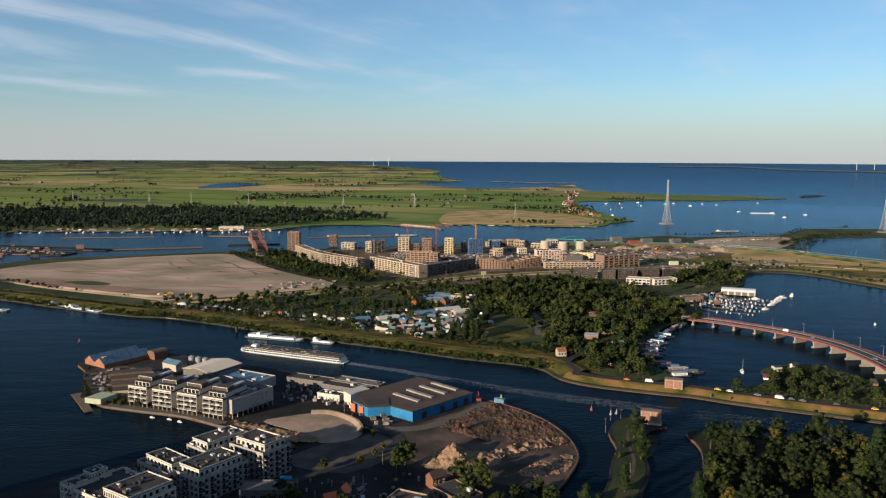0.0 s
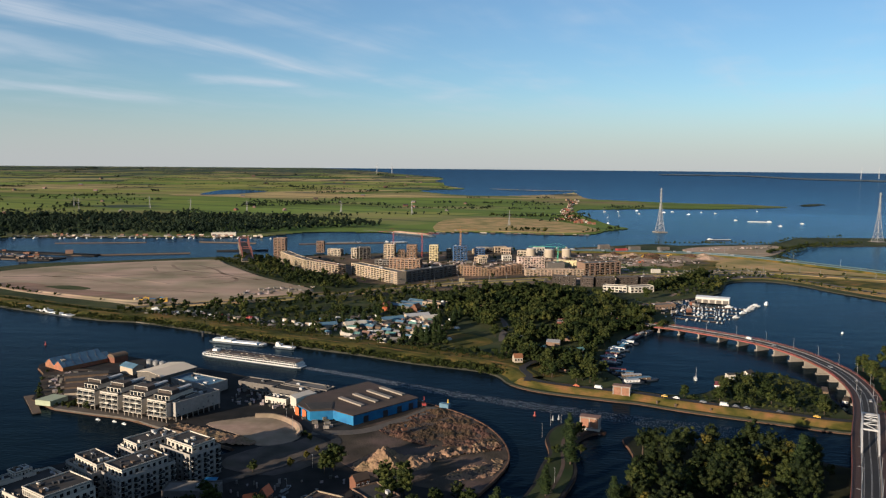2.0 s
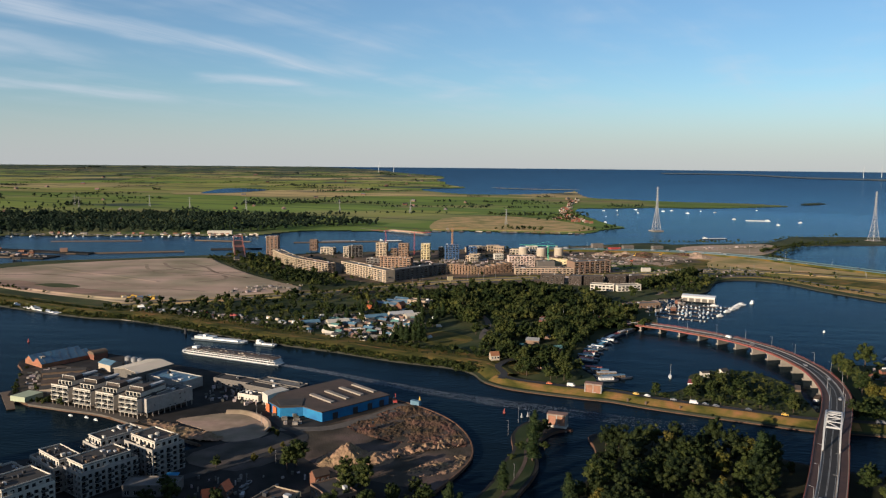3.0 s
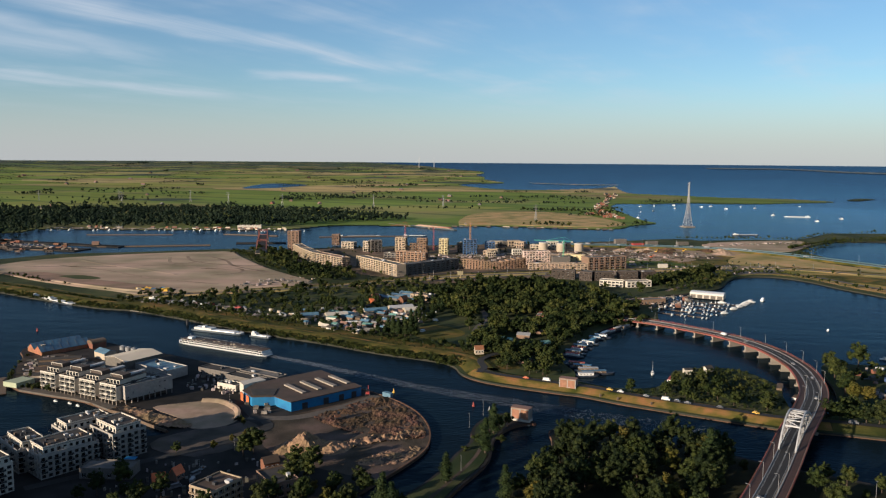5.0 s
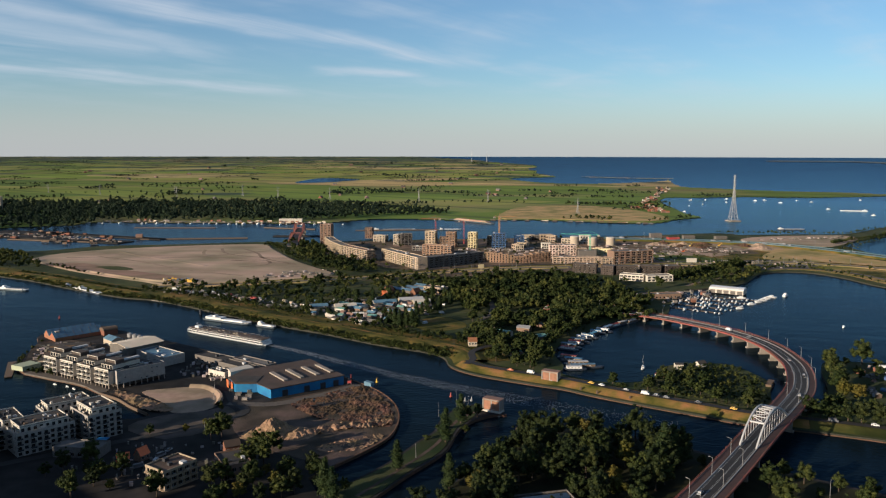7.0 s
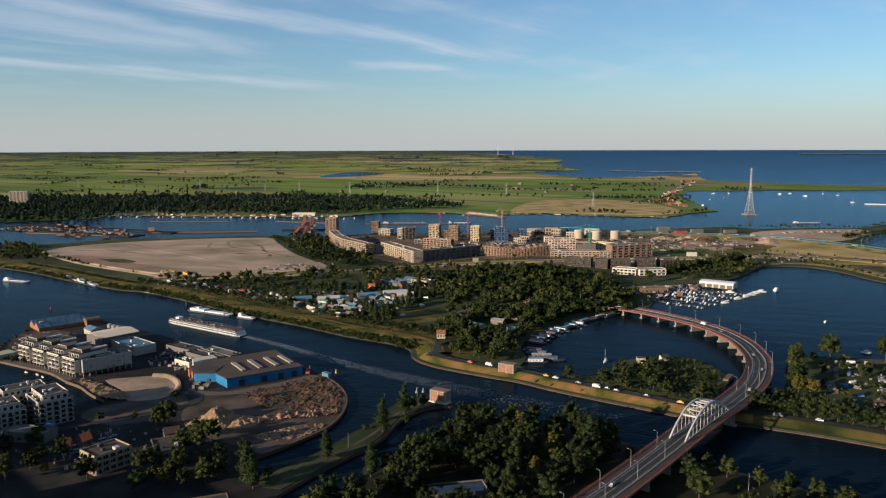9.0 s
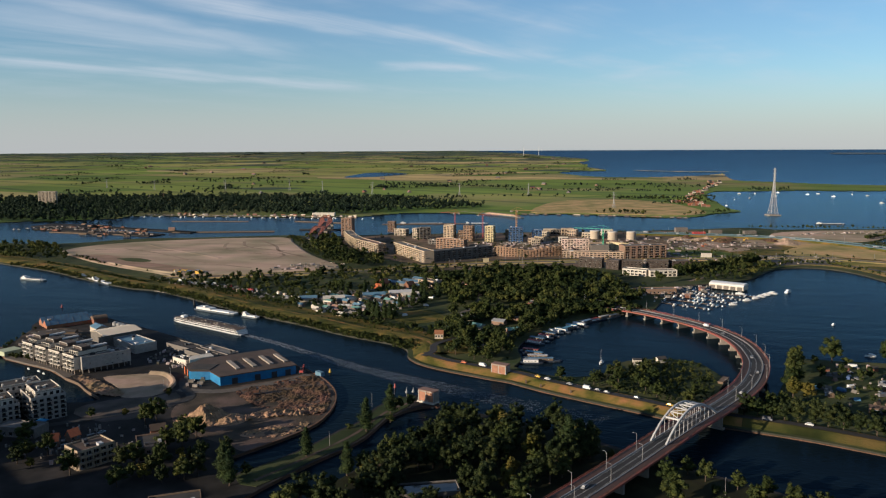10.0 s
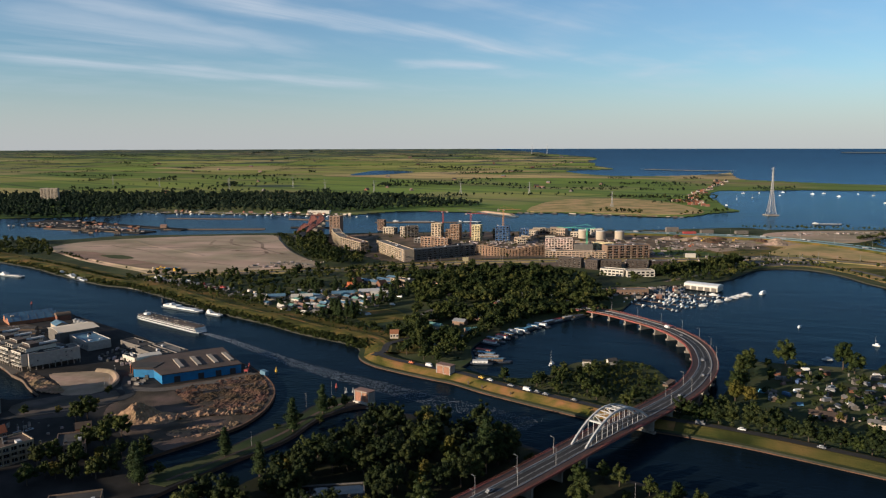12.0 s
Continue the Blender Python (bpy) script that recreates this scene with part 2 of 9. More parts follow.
def fields_material():
    """Polder: long strips of grass, hay and stubble, cut by ditches. The UV map holds the plan in hundreds of metres."""
    m = bpy.data.materials.new("polder_fields")
    m.use_nodes = True
    nt = m.node_tree
    bsdf = nt.nodes["Principled BSDF"]
    uv = nt.nodes.new("ShaderNodeUVMap")
    uv.uv_map = "plan"
    mp = nt.nodes.new("ShaderNodeMapping")
    mp.inputs["Rotation"].default_value = (0, 0, radians(24))
    mp.inputs["Scale"].default_value = (0.11, 0.20, 1)
    nt.links.new(uv.outputs[0], mp.inputs["Vector"])
    vo = nt.nodes.new("ShaderNodeTexVoronoi")
    vo.distance = "CHEBYCHEV"
    vo.inputs["Scale"].default_value = 0.8
    vo.inputs["Randomness"].default_value = 0.85
    nt.links.new(mp.outputs[0], vo.inputs["Vector"])
    sep = nt.nodes.new("ShaderNodeSeparateColor")
    nt.links.new(vo.outputs["Color"], sep.inputs[0])
    ramp = nt.nodes.new("ShaderNodeValToRGB")
    e = ramp.color_ramp.elements
    e[0].position, e[0].color = 0.0, (0.062, 0.094, 0.017, 1)
    e[1].position, e[1].color = 1.0, (0.36, 0.265, 0.11, 1)
    for p, c in ((0.3, (0.150, 0.195, 0.030, 1)), (0.5, (0.090, 0.128, 0.022, 1)), (0.66, (0.170, 0.196, 0.034, 1)), (0.8, (0.205, 0.195, 0.048, 1)), (0.9, (0.31, 0.235, 0.11, 1))):
        k = e.new(p)
        k.color = c
    nt.links.new(sep.outputs[0], ramp.inputs[0])
    n = nt.nodes.new("ShaderNodeTexNoise")
    n.inputs["Scale"].default_value, n.inputs["Detail"].default_value = 0.16, 6
    nt.links.new(uv.outputs[0], n.inputs["Vector"])
    rn = nt.nodes.new("ShaderNodeMapRange")
    rn.inputs["From Min"].default_value, rn.inputs["From Max"].default_value = 0.50, 0.66
    nt.links.new(n.outputs[0], rn.inputs["Value"])
    mix = nt.nodes.new("ShaderNodeMix")
    mix.data_type = "RGBA"
    nt.links.new(rn.outputs[0], mix.inputs["Factor"])
    nt.links.new(ramp.outputs[0], mix.inputs["A"])
    mix.inputs["B"].default_value = (0.21, 0.17, 0.072, 1)
    # ditches along the strips
    mp2 = nt.nodes.new("ShaderNodeMapping")
    mp2.inputs["Rotation"].default_value = (0, 0, radians(24))
    nt.links.new(uv.outputs[0], mp2.inputs["Vector"])
    wv = nt.nodes.new("ShaderNodeTexWave")
    wv.bands_direction = "Y"
    wv.inputs["Scale"].default_value = 0.11
    wv.inputs["Distortion"].default_value = 1.5
    nt.links.new(mp2.outputs[0], wv.inputs["Vector"])
    rw = nt.nodes.new("ShaderNodeMapRange")
    rw.inputs["From Min"].default_value, rw.inputs["From Max"].default_value = 0.10, 0.0
    rw.inputs["To Max"].default_value = 0.5
    nt.links.new(wv.outputs[0], rw.inputs["Value"])
    mix2 = nt.nodes.new("ShaderNodeMix")
    mix2.data_type = "RGBA"
    nt.links.new(rw.outputs[0], mix2.inputs["Factor"])
    nt.links.new(mix.outputs["Result"], mix2.inputs["A"])
    mix2.inputs["B"].default_value = (0.022, 0.034, 0.018, 1)
    n3 = nt.nodes.new("ShaderNodeTexNoise")
    n3.inputs["Scale"].default_value, n3.inputs["Detail"].default_value, n3.inputs["Roughness"].default_value = 0.7, 8, 0.65
    nt.links.new(mp.outputs[0], n3.inputs["Vector"])
    r3 = nt.nodes.new("ShaderNodeMapRange")
    r3.inputs["From Min"].default_value, r3.inputs["From Max"].default_value = 0.3, 0.7
    r3.inputs["To Min"].default_value, r3.inputs["To Max"].default_value = 0.6, 1.4
    nt.links.new(n3.outputs[0], r3.inputs["Value"])
    # woods and villages, ever more beyond ten kilometres; their bluish dark imitates haze
    nw = nt.nodes.new("ShaderNodeTexNoise")
    nw.inputs["Scale"].default_value, nw.inputs["Detail"].default_value, nw.inputs["Roughness"].default_value = 0.13, 5, 0.6
    nt.links.new(uv.outputs[0], nw.inputs["Vector"])
    sx = nt.nodes.new("ShaderNodeSeparateXYZ")
    nt.links.new(uv.outputs[0], sx.inputs[0])
    share = nt.nodes.new("ShaderNodeMapRange")
    share.inputs["From Min"].default_value, share.inputs["From Max"].default_value = 30.0, 150.0
    share.inputs["To Min"].default_value, share.inputs["To Max"].default_value = -0.08, 0.12
    nt.links.new(sx.outputs["Y"], share.inputs["Value"])
    add = nt.nodes.new("ShaderNodeMath")
    add.operation = "ADD"
    nt.links.new(nw.outputs[0], add.inputs[0])
    nt.links.new(share.outputs[0], add.inputs[1])
    wood_haze = nt.nodes.new("ShaderNodeMapRange")
    wood_haze.inputs["From Min"].default_value, wood_haze.inputs["From Max"].default_value = 0.53, 0.57
    wood_haze.inputs["To Max"].default_value = 0.9
    nt.links.new(add.outputs[0], wood_haze.inputs["Value"])
    mix3 = nt.nodes.new("ShaderNodeMix")
    mix3.data_type = "RGBA"
    nt.links.new(wood_haze.outputs[0], mix3.inputs["Factor"])
    nt.links.new(mix2.outputs["Result"], mix3.inputs["A"])
    mix3.inputs["B"].default_value = (0.030, 0.043, 0.038, 1)
    hs = nt.nodes.new("ShaderNodeHueSaturation")
    nt.links.new(r3.outputs[0], hs.inputs["Value"])
    nt.links.new(mix3.outputs["Result"], hs.inputs["Color"])
    nt.links.new(hs.outputs[0], bsdf.inputs["Base Color"])
    bsdf.inputs["Roughness"].default_value = 0.95
    bsdf.inputs["Specular IOR Level"].default_value = 0.1
    return m


WATER = water_material()
FIELDS = fields_material()
GRASS = mat("dike_grass", (0.078, 0.090, 0.016), (0.215, 0.155, 0.034), 0.07, 0.95, 0.6, spec=0.1, big=0.6, big_scale=0.03, bump_scale=1.2, detail=8)
DIKE_E = mat("worn_dike_grass", (0.125, 0.118, 0.020), (0.26, 0.165, 0.048), 0.10, 0.95, 0.6, spec=0.1, big=0.5, big_scale=0.05, bump_scale=1.0, detail=8)
# land colour greyed and blued to imitate the haze over the far coast
HAZE_LAND = mat("hazed_shore", (0.16, 0.18, 0.18), (0.12, 0.14, 0.145), 0.01, 0.95, spec=0.1)
# greener grass, also darkened for the shade of trees and viaduct
DIKE_GREEN_SHADED = mat("green_shaded_dike_grass", (0.052, 0.064, 0.014), (0.115, 0.098, 0.024), 0.07, 0.95, 0.6, spec=0.1, big=0.5, big_scale=0.03, bump_scale=1.2, detail=8)
LAWN = mat("green_lawn", (0.100, 0.150, 0.024), (0.165, 0.155, 0.034), 0.03, 0.95, 0.3, spec=0.1, big=0.4, big_scale=0.02, bump_scale=0.8, detail=7)
ROUGH_GRASS = mat("rough_grass", (0.044, 0.068, 0.022), (0.088, 0.088, 0.038), 0.05, 0.95, 0.4, spec=0.1, big=0.35, big_scale=0.015, bump_scale=0.7)
DRY_GRASS = mat("dry_grass", (0.44, 0.32, 0.13), (0.34, 0.26, 0.10), 0.06, 0.95, 0.3, spec=0.1, big=0.35, big_scale=0.02, bump_scale=0.8)
EARTH = mat("bare_earth", (0.19, 0.113, 0.064), (0.072, 0.047, 0.031), 0.10, 0.95, 0.8, spec=0.1, big=0.35, big_scale=0.045, bump_scale=1.4, detail=9)
CITY_GROUND = mat("paved_yard", (0.052, 0.047, 0.043), (0.024, 0.023, 0.022), 0.10, 0.9, 0.1, spec=0.1, big=0.35, big_scale=0.03)
SAND = mat("pale_sand", (0.46, 0.355, 0.24), (0.31, 0.23, 0.155), 0.014, 0.95, 0.3, spec=0.1, big=0.3, big_scale=0.012, stretch=(18, 0.3, 1.8, 1), bump_scale=0.25, detail=8)
HEAP_SAND = mat("heaped_sand", (0.36, 0.235, 0.135), (0.20, 0.13, 0.08), 0.5, 0.95, 0.8, spec=0.1, big=0.2, big_scale=0.1, bump_scale=0.8)
EAST_MEADOW = mat("sandy_meadow", (0.17, 0.185, 0.035), (0.46, 0.30, 0.10), 0.02, 0.95, 0.3, spec=0.1, big=0.35, big_scale=0.012, bump_scale=0.7, detail=7, stretch=(-20, 0.6, 1.6, 1))
SAND2 = mat("site_sand", (0.40, 0.295, 0.205), (0.29, 0.21, 0.145), 0.15, 0.95, 0.3, spec=0.1, big=0.2, big_scale=0.05, bump_scale=0.5)
ASPHALT = mat("asphalt", (0.042, 0.038, 0.035), (0.030, 0.028, 0.027), 0.3, 0.85, 0.02, spec=0.3, big=0.2, big_scale=0.05)
CYCLE = mat("red_asphalt", (0.095, 0.050, 0.040), (0.068, 0.040, 0.033), 0.3, 0.85, 0.02)
PATH_GREY = mat("concrete_path", (0.17, 0.14, 0.11), (0.11, 0.095, 0.08), 0.4, 0.85, 0.02)
STONE = mat("basalt_bank", (0.06, 0.055, 0.036), (0.03, 0.03, 0.022), 0.8, 0.9, 0.4, big=0.2, big_scale=0.1)
CONCRETE = mat("concrete", (0.34, 0.29, 0.235), (0.26, 0.22, 0.18), 0.5, 0.85, 0.05, big=0.12, big_scale=0.08)
WHITE = mat("white_render", (0.58, 0.525, 0.435), (0.47, 0.425, 0.355), 0.35, 0.7, 0.0, big=0.06, big_scale=0.1)
CREAM = mat("cream_render", (0.46, 0.38, 0.28), (0.38, 0.315, 0.235), 0.35, 0.75, 0.0, big=0.1, big_scale=0.1)
BEIGE = mat("beige_brick", (0.42, 0.32, 0.215), (0.30, 0.23, 0.16), 0.6, 0.85, 0.02, per_object=0.12, big=0.1, big_scale=0.1)
BROWN = mat("brown_brick", (0.27, 0.175, 0.115), (0.19, 0.125, 0.085), 0.7, 0.85, 0.02, per_object=0.1, big=0.12, big_scale=0.1)
REDBRICK = mat("red_brick", (0.25, 0.105, 0.06), (0.18, 0.08, 0.048), 0.7, 0.85, 0.02, per_object=0.1)
GREYBRICK = mat("grey_brick", (0.20, 0.175, 0.15), (0.14, 0.125, 0.11), 0.6, 0.85, 0.02, per_object=0.1)
DARKBRICK = mat("dark_brick", (0.10, 0.075, 0.06), (0.07, 0.055, 0.045), 0.6, 0.85, 0.02, per_object=0.1)
YELLOWB = mat("yellow_cladding", (0.60, 0.50, 0.27), (0.52, 0.43, 0.24), 0.6, 0.7, 0.0, per_object=0.06)
BLUESCREEN = mat("blue_scaffold_net", (0.07, 0.14, 0.28), (0.05, 0.10, 0.21), 0.3, 0.9, 0.05)
GLASS = mat("window_glass", (0.025, 0.03, 0.035), (0.02, 0.022, 0.025), 0.5, 0.08, spec=0.6, per_object=0.3)
ROOF_DARK = mat("bitumen_roof", (0.075, 0.065, 0.058), (0.05, 0.045, 0.04), 0.25, 0.9, 0.02, big=0.2, big_scale=0.08)
ROOF_GREY = mat("gravel_roof", (0.20, 0.185, 0.165), (0.14, 0.13, 0.12), 0.3, 0.9, 0.02, big=0.2, big_scale=0.08)
ROOF_BROWN = mat("brown_felt_roof", (0.115, 0.078, 0.055), (0.075, 0.052, 0.040), 0.15, 0.85, 0.02, big=0.15, big_scale=0.06)
ROOF_CREAM = mat("cream_sheet_roof", (0.80, 0.66, 0.48), (0.70, 0.58, 0.42), 0.2, 0.6, 0.0, big=0.08, big_scale=0.1)
ROOF_BLUE = mat("blue_grey_sheet_roof", (0.13, 0.225, 0.31), (0.095, 0.165, 0.23), 0.25, 0.5, 0.0, big=0.15, big_scale=0.1)
TEAL = mat("teal_sheet_roof", (0.16, 0.30, 0.26), (0.11, 0.22, 0.20), 0.3, 0.6, 0.0, big=0.15, big_scale=0.1)
TILE_ORANGE = mat("orange_roof_tiles", (0.34, 0.13, 0.065), (0.26, 0.10, 0.05), 1.0, 0.8, 0.02, per_object=0.15)
BLUE_PAINT = mat("blue_painted_steel", (0.035, 0.19, 0.40), (0.028, 0.15, 0.32), 0.3, 0.55, 0.0, big=0.1, big_scale=0.1)
BRIDGE_RED = mat("weathered_red_paint", (0.30, 0.095, 0.065), (0.22, 0.072, 0.05), 0.4, 0.75, 0.0, big=0.2, big_scale=0.05)
RED_PAINT = mat("red_painted_steel", (0.40, 0.07, 0.055), (0.30, 0.055, 0.045), 0.5, 0.6, 0.0, big=0.1, big_scale=0.1)
ORANGE_PAINT = mat("orange_paint", (0.60, 0.16, 0.05), (0.5, 0.13, 0.04), 0.5, 0.6)
# orange brightened to look sunlit where the roofs stand in shade
BRIGHT_ORANGE = mat("brightened_orange_cloth", (0.80, 0.20, 0.06), (0.68, 0.16, 0.05), 0.8, 0.6)
YELLOW_PAINT = mat("yellow_paint", (0.70, 0.42, 0.04), (0.6, 0.36, 0.04), 0.5, 0.5)
GREEN_PAINT = mat("green_paint", (0.10, 0.42, 0.24), (0.08, 0.36, 0.2), 0.5, 0.5)
LIGHT_STEEL = mat("pale_grey_steel", (0.48, 0.47, 0.46), (0.41, 0.40, 0.39), 0.5, 0.5, 0.0)
GALV = mat("galvanised_steel", (0.34, 0.335, 0.33), (0.27, 0.265, 0.26), 0.5, 0.55, 0.0, metal=0.2)
DARK_STEEL = mat("dark_steel", (0.05, 0.05, 0.055), (0.035, 0.035, 0.04), 0.5, 0.6)
RUST = mat("rusty_sheet_piling", (0.15, 0.08, 0.042), (0.09, 0.05, 0.03), 0.8, 0.9, 0.05, big=0.2, big_scale=0.1)
TIMBER = mat("weathered_timber", (0.19, 0.13, 0.085), (0.13, 0.09, 0.06), 0.6, 0.9, 0.05)
BOAT_WHITE = mat("boat_white", (0.74, 0.72, 0.68), (0.62, 0.60, 0.57), 0.4, 0.35, 0.0, per_object=0.1)
BOAT_DARK = mat("boat_hull_dark", (0.06, 0.075, 0.10), (0.045, 0.055, 0.07), 0.4, 0.5, 0.0, per_object=0.4)
BOAT_TARP = mat("blue_tarpaulin", (0.10, 0.20, 0.34), (0.07, 0.15, 0.27), 0.5, 0.8, 0.0, per_object=0.4)
CAR_PAINT = mat("car_paint", (0.22, 0.22, 0.23), (0.18, 0.18, 0.19), 0.5, 0.35, 0.0, per_object=0.8)
RUBBER = mat("tyre_rubber", (0.02, 0.02, 0.02), (0.015, 0.015, 0.015), 1.0, 0.9)
PAINT_LINE = mat("road_paint", (0.42, 0.40, 0.38), (0.28, 0.27, 0.26), 0.6, 0.7)
FOAM = mat("water_foam", (0.46, 0.48, 0.51), (0.22, 0.24, 0.27), 0.5, 0.8)
BARK = mat("bark", (0.11, 0.08, 0.055), (0.07, 0.05, 0.035), 1.0, 0.95, 0.05)
LEAF = mat("broad_leaves", (0.073, 0.089, 0.018), (0.020, 0.033, 0.012), 0.30, 0.75, per_object=0.30, per_island=0.3, spec=0.1, translucent=0.15)
LEAF_POPLAR = mat("poplar_leaves", (0.046, 0.068, 0.018), (0.020, 0.034, 0.013), 0.35, 0.75, per_object=0.2, per_island=0.3, spec=0.1, translucent=0.15)
CLUTTER = mat("site_clutter_mix", (0.40, 0.35, 0.30), (0.16, 0.135, 0.115), 0.3, 0.7, per_island=0.75, spec=0.2)
LEAF_YELLOW = mat("yellowing_leaves", (0.15, 0.125, 0.018), (0.085, 0.085, 0.015), 0.35, 0.75, per_object=0.25, per_island=0.25, spec=0.15, translucent=0.2)
# darker copy of LEAF, with the shade over the near trees in its colour
LEAF_SHADED = mat("shaded_leaves", (0.047, 0.060, 0.014), (0.012, 0.021, 0.009), 0.30, 0.75, per_object=0.30, per_island=0.3, spec=0.1, translucent=0.12)
WOOD_LEAF = mat("woodland_leaves", (0.084, 0.098, 0.021), (0.019, 0.033, 0.012), 0.06, 0.85, per_island=0.25, spec=0.1, big=0.5, big_scale=0.045, translucent=0.2)


# ---- mesh tools ----
class Shape:
    """Collects faces for one mesh, with a material index each."""

    def __init__(self):
        self.v, self.f, self.m = [], [], []

    def add(self, verts, faces, k=0):
        o = len(self.v)
        self.v += [tuple(p) for p in verts]
        self.f += [tuple(o + i for i in q) for q in faces]
        self.m += [k] * len(faces)
        return self

    def box(self, x, y, z, sx, sy, sz, turn=0.0, k=0, taper=1.0):
        """A box on z, centred on x, y; taper: the top's size against the foot's."""
        c, s = math.cos(radians(turn)), math.sin(radians(turn))
        vs = []
        for zz, q in ((z, 1.0), (z + sz, taper)):
            for a, b in ((-1, -1), (1, -1), (1, 1), (-1, 1)):
                px, py = a * sx / 2 * q, b * sy / 2 * q
                vs.append((x + c * px - s * py, y + s * px + c * py, zz))
        return self.add(vs, [(3, 2, 1, 0), (4, 5, 6, 7), (0, 1, 5, 4), (1, 2, 6, 5), (2, 3, 7, 6), (3, 0, 4, 7)], k)

    def beam(self, p, q, w, h=None, k=0):
        p, q = Vector(p), Vector(q)
        h = h or w
        d = (q - p).normalized()
        side = d.cross(Vector((0, 0, 1)))
        side = side.normalized() if side.length > 1e-4 else Vector((1, 0, 0))
        up = side.cross(d)
        vs = [e + side * a * w / 2 + up * b * h / 2 for e in (p, q) for a, b in ((-1, -1), (1, -1), (1, 1), (-1, 1))]
        return self.add(vs, [(3, 2, 1, 0), (4, 5, 6, 7), (0, 1, 5, 4), (1, 2, 6, 5), (2, 3, 7, 6), (3, 0, 4, 7)], k)

    def tube(self, p, q, r0, r1=None, n=8, k=0):
        p, q = Vector(p), Vector(q)
        r1 = r0 if r1 is None else r1
        d = (q - p).normalized()
        a = d.orthogonal().normalized()
        b = d.cross(a)
        vs = [e + (a * math.cos(2 * math.pi * i / n) + b * math.sin(2 * math.pi * i / n)) * r for e, r in ((p, r0), (q, r1)) for i in range(n)]
        fs = [(i, (i + 1) % n, n + (i + 1) % n, n + i) for i in range(n)] + [tuple(range(n - 1, -1, -1)), tuple(range(n, 2 * n))]
        return self.add(vs, fs, k)

    def prism(self, outline, z0, z1, k=0, ktop=None, grow=0.0):
        n = len(outline)
        vs = [(x, y, z0) for x, y in outline] + [(x, y, z1) for x, y in outline]
        self.add(vs, [(i, (i + 1) % n, n + (i + 1) % n, n + i) for i in range(n)], k)
        return self.add([(x, y, z1) for x, y in outline], [tuple(range(n))], k if ktop is None else ktop)

    def mesh(self, name, *materials):
        me = bpy.data.meshes.new(name)
        me.from_pydata(self.v, [], self.f)
        for m in materials:
            me.materials.append(m)
        if len(materials) > 1:
            me.polygons.foreach_set("material_index", self.m)
        me.update()
        return me


def thing(name, x, y, z=0.0, turn=0.0, label="", category="", group="", kind=""):
    ob = new(name)
    ob.empty_display_size = 0.5
    ob.matrix_world = pose(x, y, z, 0, 0, turn)
    return tagged(ob, label, category, group, kind)


def part(name, shape, materials, parent, label=""):
    """One mesh under a thing or a part; shape is a Shape or a mesh made before."""
    if not isinstance(materials, (list, tuple)):
        materials = [materials]
    ob = new(name, shape.mesh(name, *materials) if isinstance(shape, Shape) else shape)
    ob.parent = parent
    return tagged(ob, label)


def lone(name, shape, materials, label, category, group="", kind="", at=None):
    """A thing that is one mesh."""
    if not isinstance(materials, (list, tuple)):
        materials = [materials]
    ob = new(name, shape.mesh(name, *materials) if isinstance(shape, Shape) else shape)
    if at is not None:
        ob.matrix_world = at
    return tagged(ob, label, category, group, kind)


def smooth_line(pts, step=1, closed=False):
    """Catmull-Rom through plan points, with step pieces between each two."""
    n, out = len(pts), []
    for i in range(n if closed else n - 1):
        p = [np.array(pts[(i + k) % n] if closed else pts[min(max(i + k, 0), n - 1)], float) for k in (-1, 0, 1, 2)]
        for j in range(step):
            t = j / step
            out.append(tuple(0.5 * (2 * p[1] + (p[2] - p[0]) * t + (2 * p[0] - 5 * p[1] + 4 * p[2] - p[3]) * t * t + (3 * p[1] - p[0] - 3 * p[2] + p[3]) * t ** 3)))
    if not closed:
        out.append(tuple(map(float, pts[-1])))
    return out


def offset_line(pts, d, closed=False):
    """The line moved d to its left."""
    n, out = len(pts), []
    for i in range(n):
        a = np.array(pts[(i - 1) % n if closed else max(i - 1, 0)])
        b = np.array(pts[(i + 1) % n if closed else min(i + 1, n - 1)])
        t = (b - a) / (np.linalg.norm(b - a) + 1e-9)
        out.append((pts[i][0] - t[1] * d, pts[i][1] + t[0] * d))
    return out


def area(pts):
    return 0.5 * sum(a[0] * b[1] - b[0] * a[1] for a, b in zip(pts, pts[1:] + pts[:1]))


def inside(pts, x, y):
    """Whether plan points (arrays x, y) lie in the outline."""
    x, y = np.asarray(x, float), np.asarray(y, float)
    hit = np.zeros(x.shape, bool)
    for (ax, ay), (bx, by) in zip(pts, pts[1:] + pts[:1]):
        if ay == by:
            continue
        hit ^= ((ay > y) != (by > y)) & (x < (bx - ax) * (y - ay) / (by - ay) + ax)
    return hit


def slab(name, outline, z, material, label="", category="ground", bank=0.0, foot=-1.0, kind="structure", wall=None):
    """A sheet of ground with an outline in plan, and a bank or edge down to foot."""
    from_area = area(outline)
    pts = outline if from_area > 0 else outline[::-1]
    n = len(pts)
    low = offset_line(pts, -bank, True) if bank else pts
    s = Shape()
    s.add([(x, y, z) for x, y in pts], [tuple(range(n))], 0)
    s.add([(x, y, foot) for x, y in low] + [(x, y, z) for x, y in pts], [(i, (i + 1) % n, n + (i + 1) % n, n + i) for i in range(n)], 1)
    me = s.mesh(name, material, wall or material)
    bm = bmesh.new()
    bm.from_mesh(me)
    bmesh.ops.triangulate(bm, faces=[f for f in bm.faces if len(f.verts) > 4])
    bm.to_mesh(me)
    bm.free()
    return tagged(new(name, me), label, category, "", kind)


